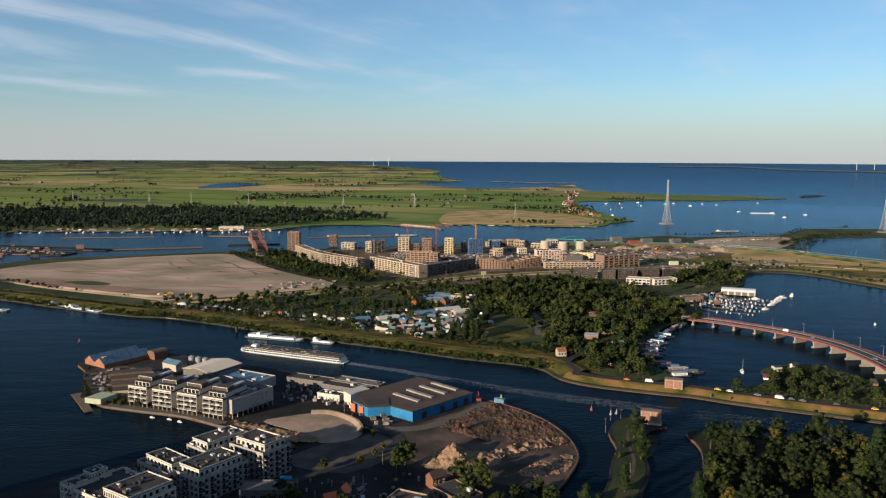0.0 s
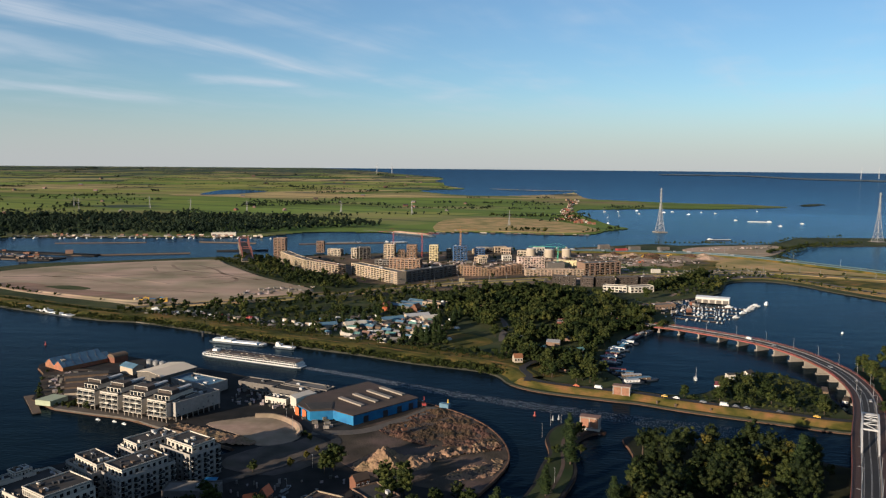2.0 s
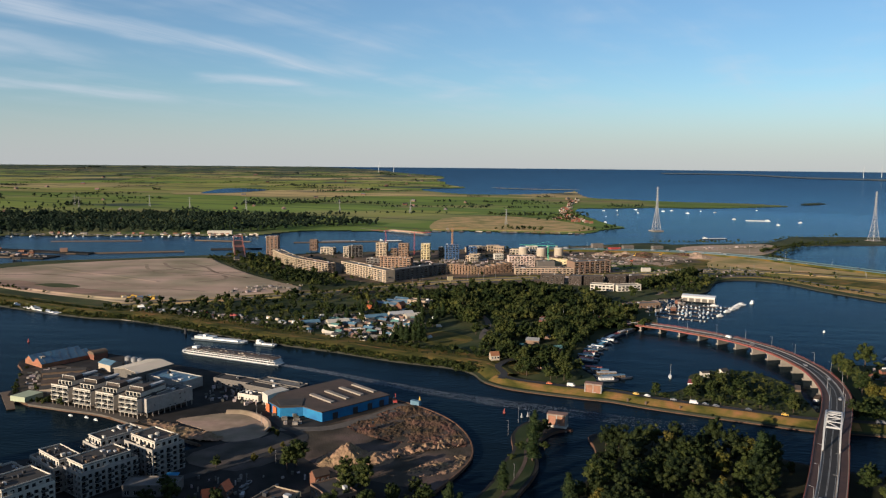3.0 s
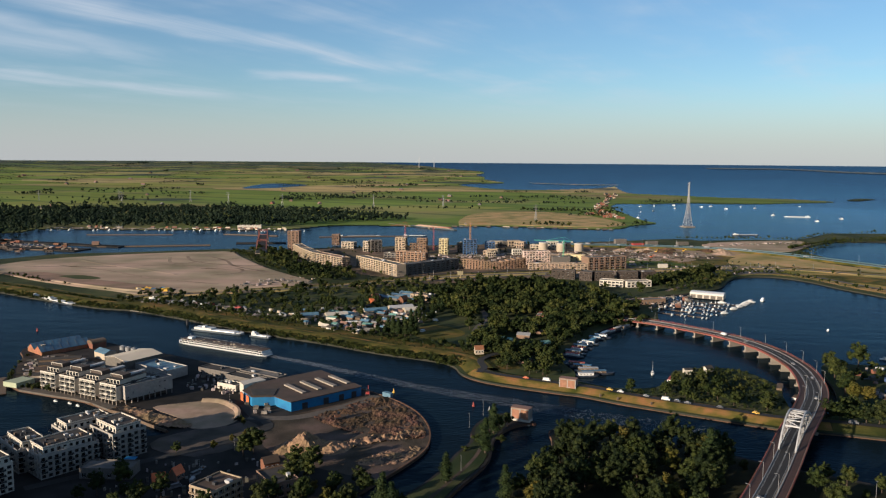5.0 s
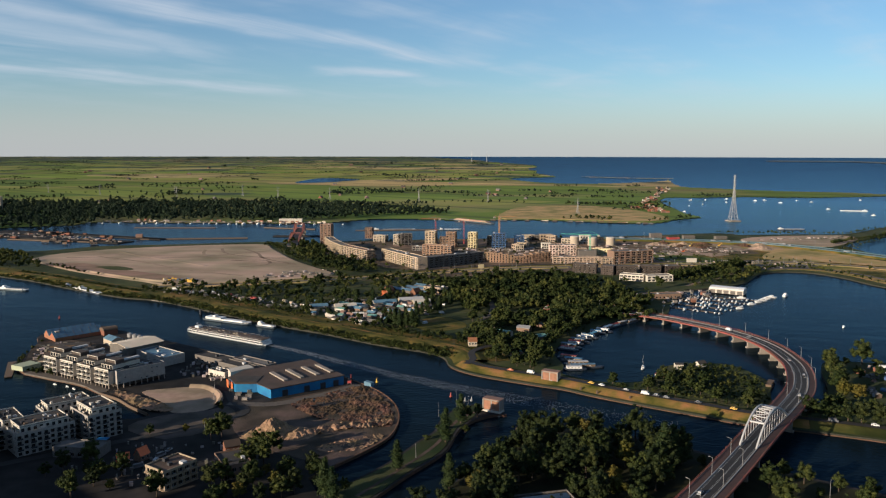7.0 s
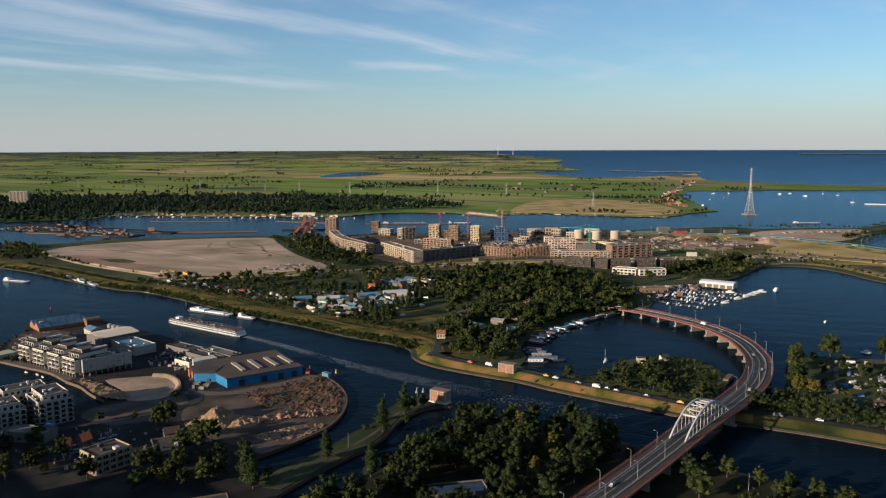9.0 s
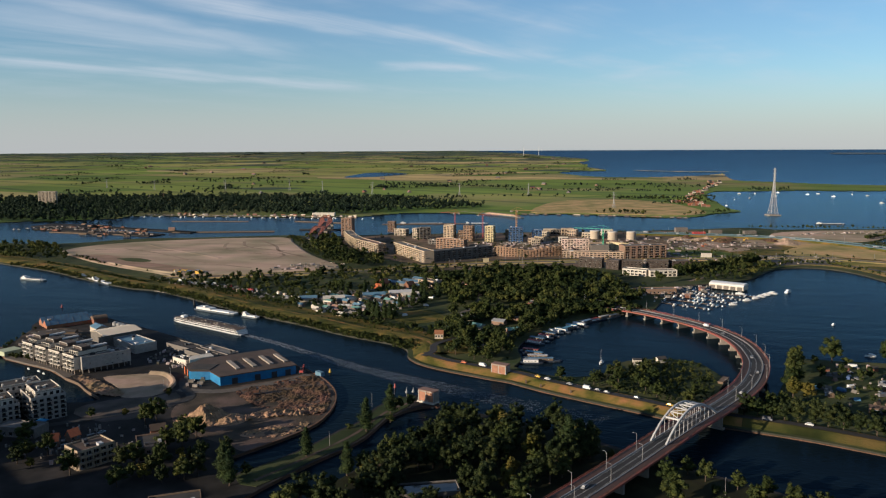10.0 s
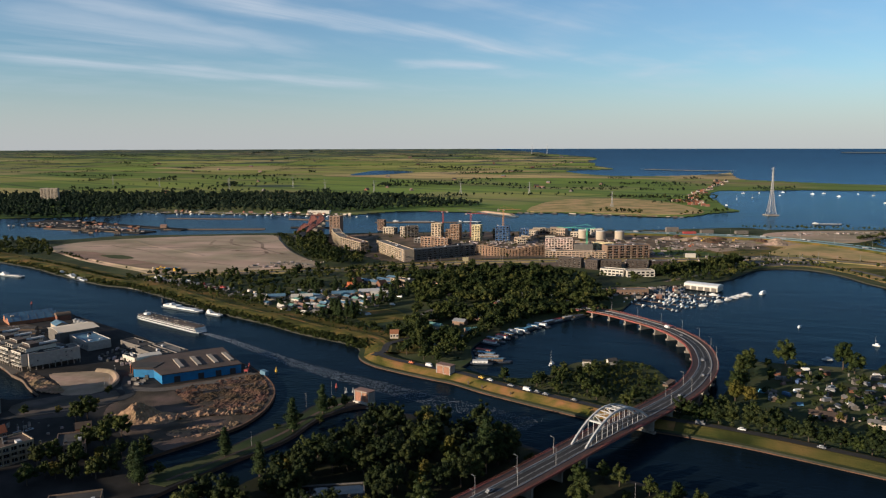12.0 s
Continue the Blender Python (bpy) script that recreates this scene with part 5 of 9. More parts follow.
def building(name, label, category, x, y, z, turn, w, d, h, floors, bx, by, wall, roof=None, win=(0.55, 0.6), sides="SEW", frame=None, parapet=0.7, group="",
             skip=0.0, units=0, balconies=0, top=None, first=0, reveal=0.3):
    """A flat-roofed block, its front to local -y. Windows on the sides named; top: a smaller storey set back (inset, height)."""
    ob = thing(name, x, y, z, turn, label, category, group)
    frame, roof = frame or LIGHT_STEEL, roof or ROOF_GREY
    if y > 900:
        sides = sides.replace("W" if x < 165 else "E", "")
        reveal = max(reveal, 1.1)
    s = Shape()
    n = {k: (by if k in "EW" else bx) for k in "SENW"}
    spec = {"S": ((-w / 2, -d / 2), 0, w), "E": ((w / 2, -d / 2), 90, d), "N": ((w / 2, d / 2), 180, w), "W": ((-w / 2, d / 2), 270, d)}
    for k, (o, tn, ln) in spec.items():
        on = k in sides
        facade(s, ob, ln, 0.0, h, floors if on else 0, n[k] if on else 0, win, o, tn, frame, reveal=reveal, skip=skip, seed=hash((round(x), k == "S", round(y))) % 1000, first=first)
        facade(s, ob, ln, h, parapet, 0, 0, win, o, tn, frame)
    t = 0.35
    for a, b, sx, sy in ((0, -d / 2 + t / 2, w, t), (0, d / 2 - t / 2, w, t), (-w / 2 + t / 2, 0, t, d - 2 * t), (w / 2 - t / 2, 0, t, d - 2 * t)):
        s.add([(a - sx / 2, b - sy / 2, h + parapet), (a + sx / 2, b - sy / 2, h + parapet), (a + sx / 2, b + sy / 2, h + parapet), (a - sx / 2, b + sy / 2, h + parapet)], [(0, 1, 2, 3)], 0)
    iw, idp = w - 2 * t, d - 2 * t
    ring = [(-iw / 2, -idp / 2), (iw / 2, -idp / 2), (iw / 2, idp / 2), (-iw / 2, idp / 2)]
    s.add([(a, b, h) for a, b in ring] + [(a, b, h + parapet) for a, b in ring], [((i + 1) % 4, i, 4 + i, 4 + (i + 1) % 4) for i in range(4)], 0)
    part("wall", s, wall, ob)
    part("roof", Shape().add([(a, b, h + 0.02) for a, b in ring], [(0, 1, 2, 3)]), roof, ob)
    rng = random.Random(int(x * 7 + y))
    for i in range(units):
        u = Shape().box(rng.uniform(-.38, .38) * w, rng.uniform(-.3, .3) * d, h + 0.02, rng.uniform(1.2, 3.5), rng.uniform(1.2, 2.5), rng.uniform(0.7, 1.7))
        part("roof_unit", u, LIGHT_STEEL if rng.random() < 0.6 else DARK_STEEL, ob)
    for i in range(balconies):
        fl = 1 + i % max(1, floors - 1)
        bay = (i * 7) % max(1, bx)
        a = -w / 2 + (bay + 0.5) * w / bx
        u = Shape().box(a, -d / 2 - 0.75, fl * h / floors, w / bx * 0.8, 1.5, 0.16)
        u.box(a, -d / 2 - 1.47, fl * h / floors + 0.16, w / bx * 0.8, 0.06, 0.95)
        part("balcony", u, CONCRETE, ob)
    if top:
        inset, th = top
        u = Shape()
        tw, td = w - 2 * inset, d - 2 * inset
        k = max(2, int(bx * tw / w))
        facade(u, ob, tw, h, th, 1, k, (0.6, 0.62), (-tw / 2, -td / 2), 0, frame)
        for o, tn, ln in (((tw / 2, -td / 2), 90, td), ((tw / 2, td / 2), 180, tw), ((-tw / 2, td / 2), 270, td)):
            facade(u, ob, ln, h, th, 0, 0, win, o, tn, frame)
        part("penthouse", u, wall, ob)
        part("penthouse_roof", Shape().box(0, 0, h + th, tw + 0.5, td + 0.5, 0.3), roof, ob)
    return ob


def between(p, q, d):
    """Centre, turn and length of a block whose front runs from p to q, with depth d behind it."""
    p, q = np.array(p, float), np.array(q, float)
    t = (q - p) / np.linalg.norm(q - p)
    c = (p + q) / 2 + np.array((-t[1], t[0])) * d / 2
    return c[0], c[1], math.degrees(math.atan2(t[1], t[0])), float(np.linalg.norm(q - p))


def block(name, label, p, q, d, h, floors, bx, by, wall, category="apartment block", z=1.6, **kw):
    x, y, turn, ln = between(p, q, d)
    if y > 900:
        bx, by, h = max(2, round(bx * 0.55)), max(2, round(by * 0.6)), h * (0.9 if h < 50 else 1)
    return building(name, label, category, x, y, z, turn, ln, d, h, floors, bx, by, wall, **kw)


def gable_house(name, label, category, x, y, z, turn, w, d, h, rise, wall, roof, group="", over=0.3, windows=0, ridge="x"):
    """A pitched-roof shed or house; ridge along local x."""
    ob = thing(name, x, y, z, turn, label, category, group)
    s = Shape()
    s.prism([(-w / 2, -d / 2), (w / 2, -d / 2), (w / 2, d / 2), (-w / 2, d / 2)], 0, h)
    for e in (-1, 1):
        a = e * w / 2
        s.add([(a, -d / 2, h), (a, d / 2, h), (a, 0, h + rise)], [(0, 1, 2) if e > 0 else (2, 1, 0)], 0)
    part("wall", s, wall, ob)
    r = Shape()
    wo, do, t = w / 2 + over, d / 2 + over, 0.18
    drop = rise * over / (d / 2)
    for e in (-1, 1):
        lo, hi = (e * do, h - drop), (0, h + rise)
        vs = [(-wo, lo[0], lo[1]), (wo, lo[0], lo[1]), (wo, hi[0], hi[1]), (-wo, hi[0], hi[1])]
        vs += [(a, b, c + t) for a, b, c in vs]
        r.add(vs, [(0, 1, 2, 3), (7, 6, 5, 4), (0, 4, 5, 1), (1, 5, 6, 2), (2, 6, 7, 3), (3, 7, 4, 0)])
    part("roof", r, roof, ob)
    if windows:
        me = window_mesh(min(1.6, w / windows * 0.5), h * 0.4, LIGHT_STEEL)
        for i in range(windows):
            o = part("window", me, None, ob)
            o.matrix_local = pose(-w / 2 + (i + 0.5) * w / windows, -d / 2 - 0.05, h * 0.35, 0, 0, 0)
    return ob


# foreground flats by the basin: white, stepped, with balconies
# white wall dimmed in its colour for the shade on the storeys
WHITE2 = mat("dimmed_white_wall", (0.40, 0.365, 0.32), (0.31, 0.285, 0.25), 0.6, 0.8, 0.0, big=0.06, big_scale=0.1)


def balcony_row(ob, w, d, h, floors, bays, side, every=2, start=1):
    """Balconies with a slab and a railing panel on the east or south face."""
    s = Shape().box(0, -0.8, 0, 2.6, 1.6, 0.2).mesh("balcony", WHITE)
    r = Shape().box(0, -1.55, 0.2, 2.6, 0.06, 0.9).box(-1.27, -0.8, 0.2, 0.06, 1.5, 0.9).box(1.27, -0.8, 0.2, 0.06, 1.5, 0.9).mesh("railing", DARK_STEEL)
    ln = w if side == "S" else d
    for f in range(start, floors):
        for b in range(0, bays, every):
            a = -ln / 2 + (b + 0.5) * ln / bays
            slab_ob = part("balcony", s, None, ob)
            slab_ob.matrix_local = pose(a, -d / 2, f * h / floors, 0, 0, 0) if side == "S" else pose(w / 2, a, f * h / floors, 0, 0, 90)
            part("railing", r, None, slab_ob)


def roof_terrace(ob, w, d, z, seed, n=10):
    """Screens, planters and seats along the edge of a flat roof."""
    r = random.Random(seed)
    for i in range(n):
        e = i % 4
        a, ln = r.uniform(-0.42, 0.42), r.uniform(1.5, 4.0)
        x, y = ((a * w, -d / 2 + 0.5), (w / 2 - 0.5, a * d), (a * w, d / 2 - 0.5), (-w / 2 + 0.5, a * d))[e]
        sx, sy = (ln, 0.12) if e % 2 == 0 else (0.12, ln)
        part("terrace_screen", Shape().box(x, y, z, sx, sy, r.uniform(1.2, 2.0)), WHITE, ob)
        k = 1 if e in (0, 3) else -1
        x2, y2 = (x + r.uniform(-2, 2), y + k * r.uniform(0.9, 2.0)) if e % 2 == 0 else (x + k * r.uniform(0.9, 2.0), y + r.uniform(-2, 2))
        part("planter", Shape().box(x2, y2, z, r.uniform(0.8, 2.4), r.uniform(0.6, 1.2), r.uniform(0.4, 1.0), taper=0.9), r.choice((DARK_STEEL, TIMBER, LIGHT_STEEL, CREAM)), ob)


def basin_flats(label, x, y, turn, w, d, h, floors, pent, seed, wall, bays, east, balconies=True):
    """A block of flats with a set-back top storey (width, depth, height) and a lived-in roof."""
    ob = building("apartment_building", label, "apartment building", x, y, 1.6, turn, w, d, h, floors, bays, east, wall, ROOF_DARK, win=(0.60, 0.66), sides="SEW", frame=DARK_STEEL, parapet=0.9, reveal=0.9)
    pw, pd, ph, ox, oy = pent
    u = Shape()
    facade(u, ob, pw, h, ph, 1, max(3, bays - 1), (0.55, 0.62), (ox - pw / 2, oy - pd / 2), 0, DARK_STEEL, reveal=0.5)
    facade(u, ob, pd, h, ph, 1, max(3, east - 1), (0.55, 0.62), (ox + pw / 2, oy - pd / 2), 90, DARK_STEEL, reveal=0.5)
    for o, tn, ln in (((ox + pw / 2, oy + pd / 2), 180, pw), ((ox - pw / 2, oy + pd / 2), 270, pd)):
        facade(u, ob, ln, h, ph, 0, 0, (1, 1), o, tn, DARK_STEEL)
    # top storey and rim take the lighter white to look sunlit
    part("penthouse", u, WHITE, ob)
    part("penthouse_roof", Shape().box(ox, oy, h + ph, pw + 0.3, pd + 0.3, 0.25), ROOF_DARK, ob)
    s = Shape()
    for a, b, sx, sy in ((ox, oy - pd / 2, pw + 0.4, 0.3), (ox, oy + pd / 2, pw + 0.4, 0.3), (ox - pw / 2, oy, 0.3, pd), (ox + pw / 2, oy, 0.3, pd)):
        s.box(a, b, h + ph + 0.1, sx, sy, 0.75)
    part("roof_rim", s, WHITE, ob, "white roof rim")
    roof_terrace(ob, w - 0.8, d - 0.8, h + 0.02, seed, 12)
    r = random.Random(seed + 1)
    for i in range(9):
        part("roof_unit", Shape().box(ox + r.uniform(-.4, .4) * pw, oy + r.uniform(-.4, .4) * pd, h + ph + 0.25, r.uniform(0.8, 2.6), r.uniform(0.8, 2.0), r.uniform(0.5, 1.5)), r.choice((WHITE, LIGHT_STEEL, DARK_STEEL, TIMBER)), ob)
    if balconies:
        balcony_row(ob, w, d, h, floors, east, "E", 2)
        balcony_row(ob, w, d, h, floors, bays, "S", 3)
    return ob


basin_flats("off-white apartment building with a set-back lit top storey", -90, 382, -33, 25, 19, 14.2, 5, (21, 14, 3.2, 0, 0.5), 11, WHITE2, 7, 5)
basin_flats("long off-white apartment building with a dense grid of windows", -108, 358.5, -34, 20, 30, 11.9, 4, (15.6, 25, 3.2, 0, 0), 12, WHITE2, 6, 9)
basin_flats("stepped off-white flats with lit roof terraces by the basin", -130.5, 360, -37, 27, 15, 11.9, 4, (22, 10.5, 3.2, 1, 1), 13, WHITE2, 8, 4)
basin_flats("narrow off-white flats with stepped roof terraces", -113, 386, -36, 16, 27, 13.7, 5, (12.5, 23, 3.2, 0, 0.5), 14, WHITE2, 5, 8)
basin_flats("white apartment building with deep roof terraces at the basin", -137, 326.5, -32, 39, 27, 14.0, 5, (18, 22, 3.2, 9.5, 1.5), 15, WHITE, 12, 8)
basin_flats("white apartment wing with a framed roof terrace", -157, 334, -32, 9, 20, 14.8, 5, (6.5, 8, 2.2, -0.5, 5), 16, WHITE, 3, 6, False)
# four blocks out of view, placed and sized for the shade they cast
building("apartment_building", "unseen tall apartment block added to shade the basin", "apartment building", -222, 299, 1.6, -26, 70, 16, 33, 10, 12, 5, WHITE2, ROOF_DARK, sides="E", units=3)
building("apartment_tower", "unseen tall apartment slab added to shade the quarter", "apartment building", -158, 241, 1.6, -24, 44, 16, 46, 13, 12, 5, WHITE2, ROOF_DARK, sides="", units=3)
building("apartment_building", "unseen long apartment block added to shade the quarter", "apartment building", -120, 205, 1.6, -30, 70, 16, 28, 8, 12, 5, WHITE2, ROOF_DARK, sides="", units=3)
building("apartment_building", "unseen apartment block added to shade the street", "apartment building", -40, 235, 1.6, -30, 60, 16, 26, 8, 12, 5, WHITE2, ROOF_DARK, sides="", units=3)


# row of four white quay houses on columns
def quay_house(x, y, turn, side_wall):
    w, d, h = 15.2, 34.0, 13.0
    ob = thing("quay_house", x, y, 1.6, turn, "white quay house on columns with balconies and roof terraces", "house", "white quay houses")
    for i in range(5):
        for j in range(2):
            part("column", Shape().box(-w / 2 + 0.5 + i * (w - 1) / 4, -d / 2 + 0.5 + j * 8, 0, 0.45, 0.45, 3.2), CONCRETE, ob)
    part("ground_floor", Shape().box(0, 3.5, 0, w, d - 8, 3.2), DARKBRICK, ob)
    s = Shape()
    facade(s, ob, w, 3.2, 9.0, 3, 3, (0.93, 0.80), (-w / 2, -d / 2), 0, DARK_STEEL, reveal=1.5)
    facade(s, ob, d, 3.2, 9.0, 3 if side_wall else 0, 9 if side_wall else 0, (0.35, 0.4), (w / 2, -d / 2), 90, WHITE)
    facade(s, ob, w, 3.2, 9.0, 0, 0, (1, 1), (w / 2, d / 2), 180, WHITE)
    facade(s, ob, d, 3.2, 9.0, 0, 0, (1, 1), (-w / 2, d / 2), 270, WHITE)
    s.add([(-w / 2, -d / 2, 3.2), (w / 2, -d / 2, 3.2), (w / 2, d / 2, 3.2), (-w / 2, d / 2, 3.2)], [(3, 2, 1, 0)])
    part("wall", s, WHITE, ob)
    part("roof", Shape().box(0, 0, 12.2, w, d, 0.35), ROOF_DARK, ob)
    for i in range(3):
        part("railing", Shape().box(0, -d / 2 + 0.1, 4.2 + i * 3.0, w - 1, 0.07, 0.09).box(0, -d / 2 + 0.1, 3.8 + i * 3.0, w - 1, 0.05, 0.05), GALV, ob)
    # set-back top storey and its terrace
    u = Shape()
    facade(u, ob, w - 3, 12.55, 2.9, 1, 4, (0.82, 0.78), (-w / 2 + 1.5, -d / 2 + 4.5), 0, DARK_STEEL)
    for o, tn, ln in (((w / 2 - 1.5, -d / 2 + 4.5), 90, d - 12), ((w / 2 - 1.5, d / 2 - 7.5), 180, w - 3), ((-w / 2 + 1.5, d / 2 - 7.5), 270, d - 12)):
        facade(u, ob, ln, 12.55, 2.9, 0, 0, (1, 1), o, tn, WHITE)
    part("top_storey", u, WHITE, ob)
    part("top_roof", Shape().box(0, -1.5, 15.45, w - 2.4, d - 11.4, 0.3), ROOF_DARK, ob)
    part("terrace_wall", Shape().box(0, -d / 2 + 0.2, 12.55, w, 0.25, 1.0), WHITE, ob)
    part("skylight", Shape().box(1.5, 4.5, 15.75, 2.8, d - 19, 1.0), LIGHT_STEEL, ob, "long pale roof light")
    # framed roof terrace on the top storey, with seats behind its front
    for e in (-1, 1):
        part("terrace_frame", Shape().beam((e * (w / 2 - 2.2), -d / 2 + 7.5, 15.7), (e * (w / 2 - 2.2), -d / 2 + 7.5, 18.0), 0.3), WHITE, ob)
    part("terrace_beam", Shape().beam((-w / 2 + 2.2, -d / 2 + 7.5, 18.0), (w / 2 - 2.2, -d / 2 + 7.5, 18.0), 0.35), WHITE, ob)
    part("upper_storey", Shape().box(0, -d / 2 + 11.2, 15.75, w - 4.4, 6.5, 2.3), DARKBRICK, ob, "dark glazed upper storey")
    for k in range(4):
        part("terrace_seat", Shape().box(-w / 2 + 2.5 + k * 3.2, -d / 2 + 2.2, 12.55, 1.4, 1.0, 0.8), DARK_STEEL if k % 2 else TIMBER, ob)
    return ob


for i in range(4):
    f = i + 0.5
    quay_house(-204 + 18.6 * f + 4.6, 486 - 7.0 * f + 14.0, -20.5, False)
office = block("quay_office", "long white block on columns behind the quay houses", (-128, 459), (-110, 489), 14, 8.4, 3, 9, 3, WHITE2, "office", z=4.8, sides="S", win=(0.3, 0.3), units=7, skip=0.55)
for i in range(9):
    for j in (-6.6, 0, 6.6):
        part("column", Shape().box(-17 + i * 4.25, j, -3.2, 0.5, 0.5, 3.2), CONCRETE, office)
part("undercroft", Shape().box(0, 1.5, -3.2, 31, 9, 3.2), DARKBRICK, office)

# cream-roofed hall and white box hall
gable_house("workshop_hall", "workshop hall with a cream sheet roof", "hall", -169, 547, 1.6, 62.5, 31, 26, 9.5, 1.8, GREYBRICK, ROOF_CREAM, over=0.8)
building("white_hall", "low white box hall with a dark roof and green door", "hall", -140, 533, 1.6, -27, 38, 18, 6.4, 1, 8, 4, WHITE2, ROOF_BLUE, win=(0.25, 0.4), sides="S", units=4)
gable_house("lean_shed", "long pale shed beside the silver tanks", "shed", -206, 571, 1.6, -32, 16, 10, 5, 2.2, CREAM, ROOF_BLUE)
for i in range(4):
    ob = thing("storage_tank", -196 + i * 6.2, 580 - i * 2.6, 1.6, 0, "upright silver storage tank beside the hall", "tank", "silver tanks")
    part("shell", Shape().tube((0, 0, 0), (0, 0, 7.5), 2.5, 2.5, 16), GALV, ob)
    part("lid", Shape().tube((0, 0, 7.5), (0, 0, 8.5), 2.5, 0.4, 16), GALV, ob)


# red brick with the orange of the low sun put into its colour
BARN_BRICK = mat("orange_lit_barn_brick", (0.36, 0.155, 0.075), (0.25, 0.11, 0.06), 0.5, 0.85, 0.05, big=0.2, big_scale=0.1)


# old brick barn with a row of blue-grey saw gables, and the round-roofed hut
def saw_barn(x, y, turn):
    w, d, n, h, rise = 40.0, 26.0, 6, 3.0, 4.4
    ob = thing("saw_roof_barn", x, y, 1.6, turn, "old red brick barn under blue-grey ridged roofs", "barn")
    s = Shape()
    s.prism([(-w / 2, -d / 2), (w / 2, -d / 2), (w / 2, d / 2), (-w / 2, d / 2)], 0, h)
    for e in (-1, 1):
        for k in range(2):
            y0 = -d / 2 + k * d / 2
            s.add([(e * w / 2, y0, h), (e * w / 2, y0 + d / 2, h), (e * w / 2, y0 + d / 4, h + rise)], [(0, 1, 2) if e > 0 else (2, 1, 0)])
    part("wall", s, BARN_BRICK, ob)
    for k in range(2):
        y0 = -d / 2 + k * d / 2
        for e in (0, 1):
            ya, yb = (y0 - 0.1, y0 + d / 4) if e == 0 else (y0 + d / 4, y0 + d / 2 + 0.1)
            za, zb = (h, h + rise) if e == 0 else (h + rise, h)
            r = Shape()
            vs = [(-w / 2 - .4, ya, za), (w / 2 + .4, ya, za), (w / 2 + .4, yb, zb), (-w / 2 - .4, yb, zb)]
            r.add(vs + [(a, b, c + 0.2) for a, b, c in vs], [(3, 2, 1, 0), (4, 5, 6, 7), (0, 1, 5, 4), (1, 2, 6, 5), (2, 3, 7, 6), (3, 0, 4, 7)])
            part("roof", r, ROOF_BLUE, ob)
            for i in range(n):
                a = -w / 2 + (i + 0.5) * w / n
                part("roof_rib", Shape().beam((a, ya, za + 0.24), (a, yb, zb + 0.24), 0.22, 0.16), GREYBRICK, ob)
    part("dormer", Shape().box(-w / 2 + 4, -d / 4, h + 1.5, 3.2, 3.2, 3.2), CREAM, ob)
    return ob


saw_barn(-259, 592, 57)
hut = thing("round_roof_hut", -232, 603, 1.6, 57, "small brick hut under a curved timber roof", "hut")
part("wall", Shape().box(0, 0, 0, 12, 9, 4.5), REDBRICK, hut)
s = Shape()
for i in range(8):
    a, b = math.pi * i / 8, math.pi * (i + 1) / 8
    s.add([(-6.4, -4.9 * math.cos(a), 4.5 + 2.6 * math.sin(a)), (6.4, -4.9 * math.cos(a), 4.5 + 2.6 * math.sin(a)), (6.4, -4.9 * math.cos(b), 4.5 + 2.6 * math.sin(b)), (-6.4, -4.9 * math.cos(b), 4.5 + 2.6 * math.sin(b))], [(0, 1, 2, 3)])
s.add([(e * 6.38, -4.9 * math.cos(math.pi * i / 8), 4.5 + 2.6 * math.sin(math.pi * i / 8)) for e in (1,) for i in range(9)], [tuple(range(9))])
s.add([(e * 6.38, -4.9 * math.cos(math.pi * i / 8), 4.5 + 2.6 * math.sin(math.pi * i / 8)) for e in (-1,) for i in range(9)], [tuple(range(8, -1, -1))])
part("roof", s, TIMBER, hut)
# low brown sheds and the pier on the point
for k, (x, y, w, d, h, m_, r_) in enumerate(((-232, 552, 30, 8, 3.6, TIMBER, ROOF_DARK), (-222, 540, 34, 8, 3.4, TIMBER, ROOF_DARK), (-214, 526, 36, 9, 3.6, TIMBER, ROOF_BROWN),
                                             (-206, 512, 38, 9, 3.8, CREAM, ROOF_DARK))):
    gable_house("low_shed", "long low timber shed with a felt roof", "shed", x, y, 1.6, 22, w, d, h, 1.0, m_, r_, "low sheds on the point")
s = Shape().prism([(-253, 506), (-226, 470), (-222, 473), (-248, 510)], 0.6, 1.2)
lone("timber_pier", s, TIMBER, "old timber pier at the point of the quay", "pier")
s = Shape().prism([(-234, 487), (-222, 484), (-217, 497), (-229, 501)], 1.5, 5.0)
lone("pale_shed", s, mat("pale_green_cladding", (0.42, 0.45, 0.30), (0.35, 0.38, 0.25), 0.4, 0.8), "small pale green flat shed at the quay", "shed")
lone("lawn", Shape().prism([(-216, 488), (-199, 487), (-196, 502), (-213, 506)], 1.55, 1.95), GRASS, "small green lawn beside the sheds", "lawn", kind="structure")
ribbon("quay_deck", smooth_line([(-218, 480.5), (-191, 472.6), (-160, 463.6), (-134, 448.6)], 4), [(0.0, 0.6, 0), (0.0, 1.75, 0), (7, 1.75, 0)], [PATH_GREY], "pale quay terrace along the basin", "pavement")
ribbon("quay_rim", smooth_line([(-134, 448.6), (-116, 440.6), (-99, 428.6), (-80, 417.6)], 4), [(-0.3, -0.5, 0), (-0.3, 1.9, 0), (0.3, 1.9, 0), (0.3, 1.5, 0)], [TIMBER], "timbered rim of the basin end", "quay wall")
lumpy("ground_bank", smooth_line([(-131, 450), (-116, 443), (-99, 431), (-80, 420), (-68, 424), (-72, 431), (-90, 440), (-112, 451), (-126, 455)], 3, True), 1.7, 2.4, 0.8, HEAP_SAND, "heaped sandy bank at the end of the basin")
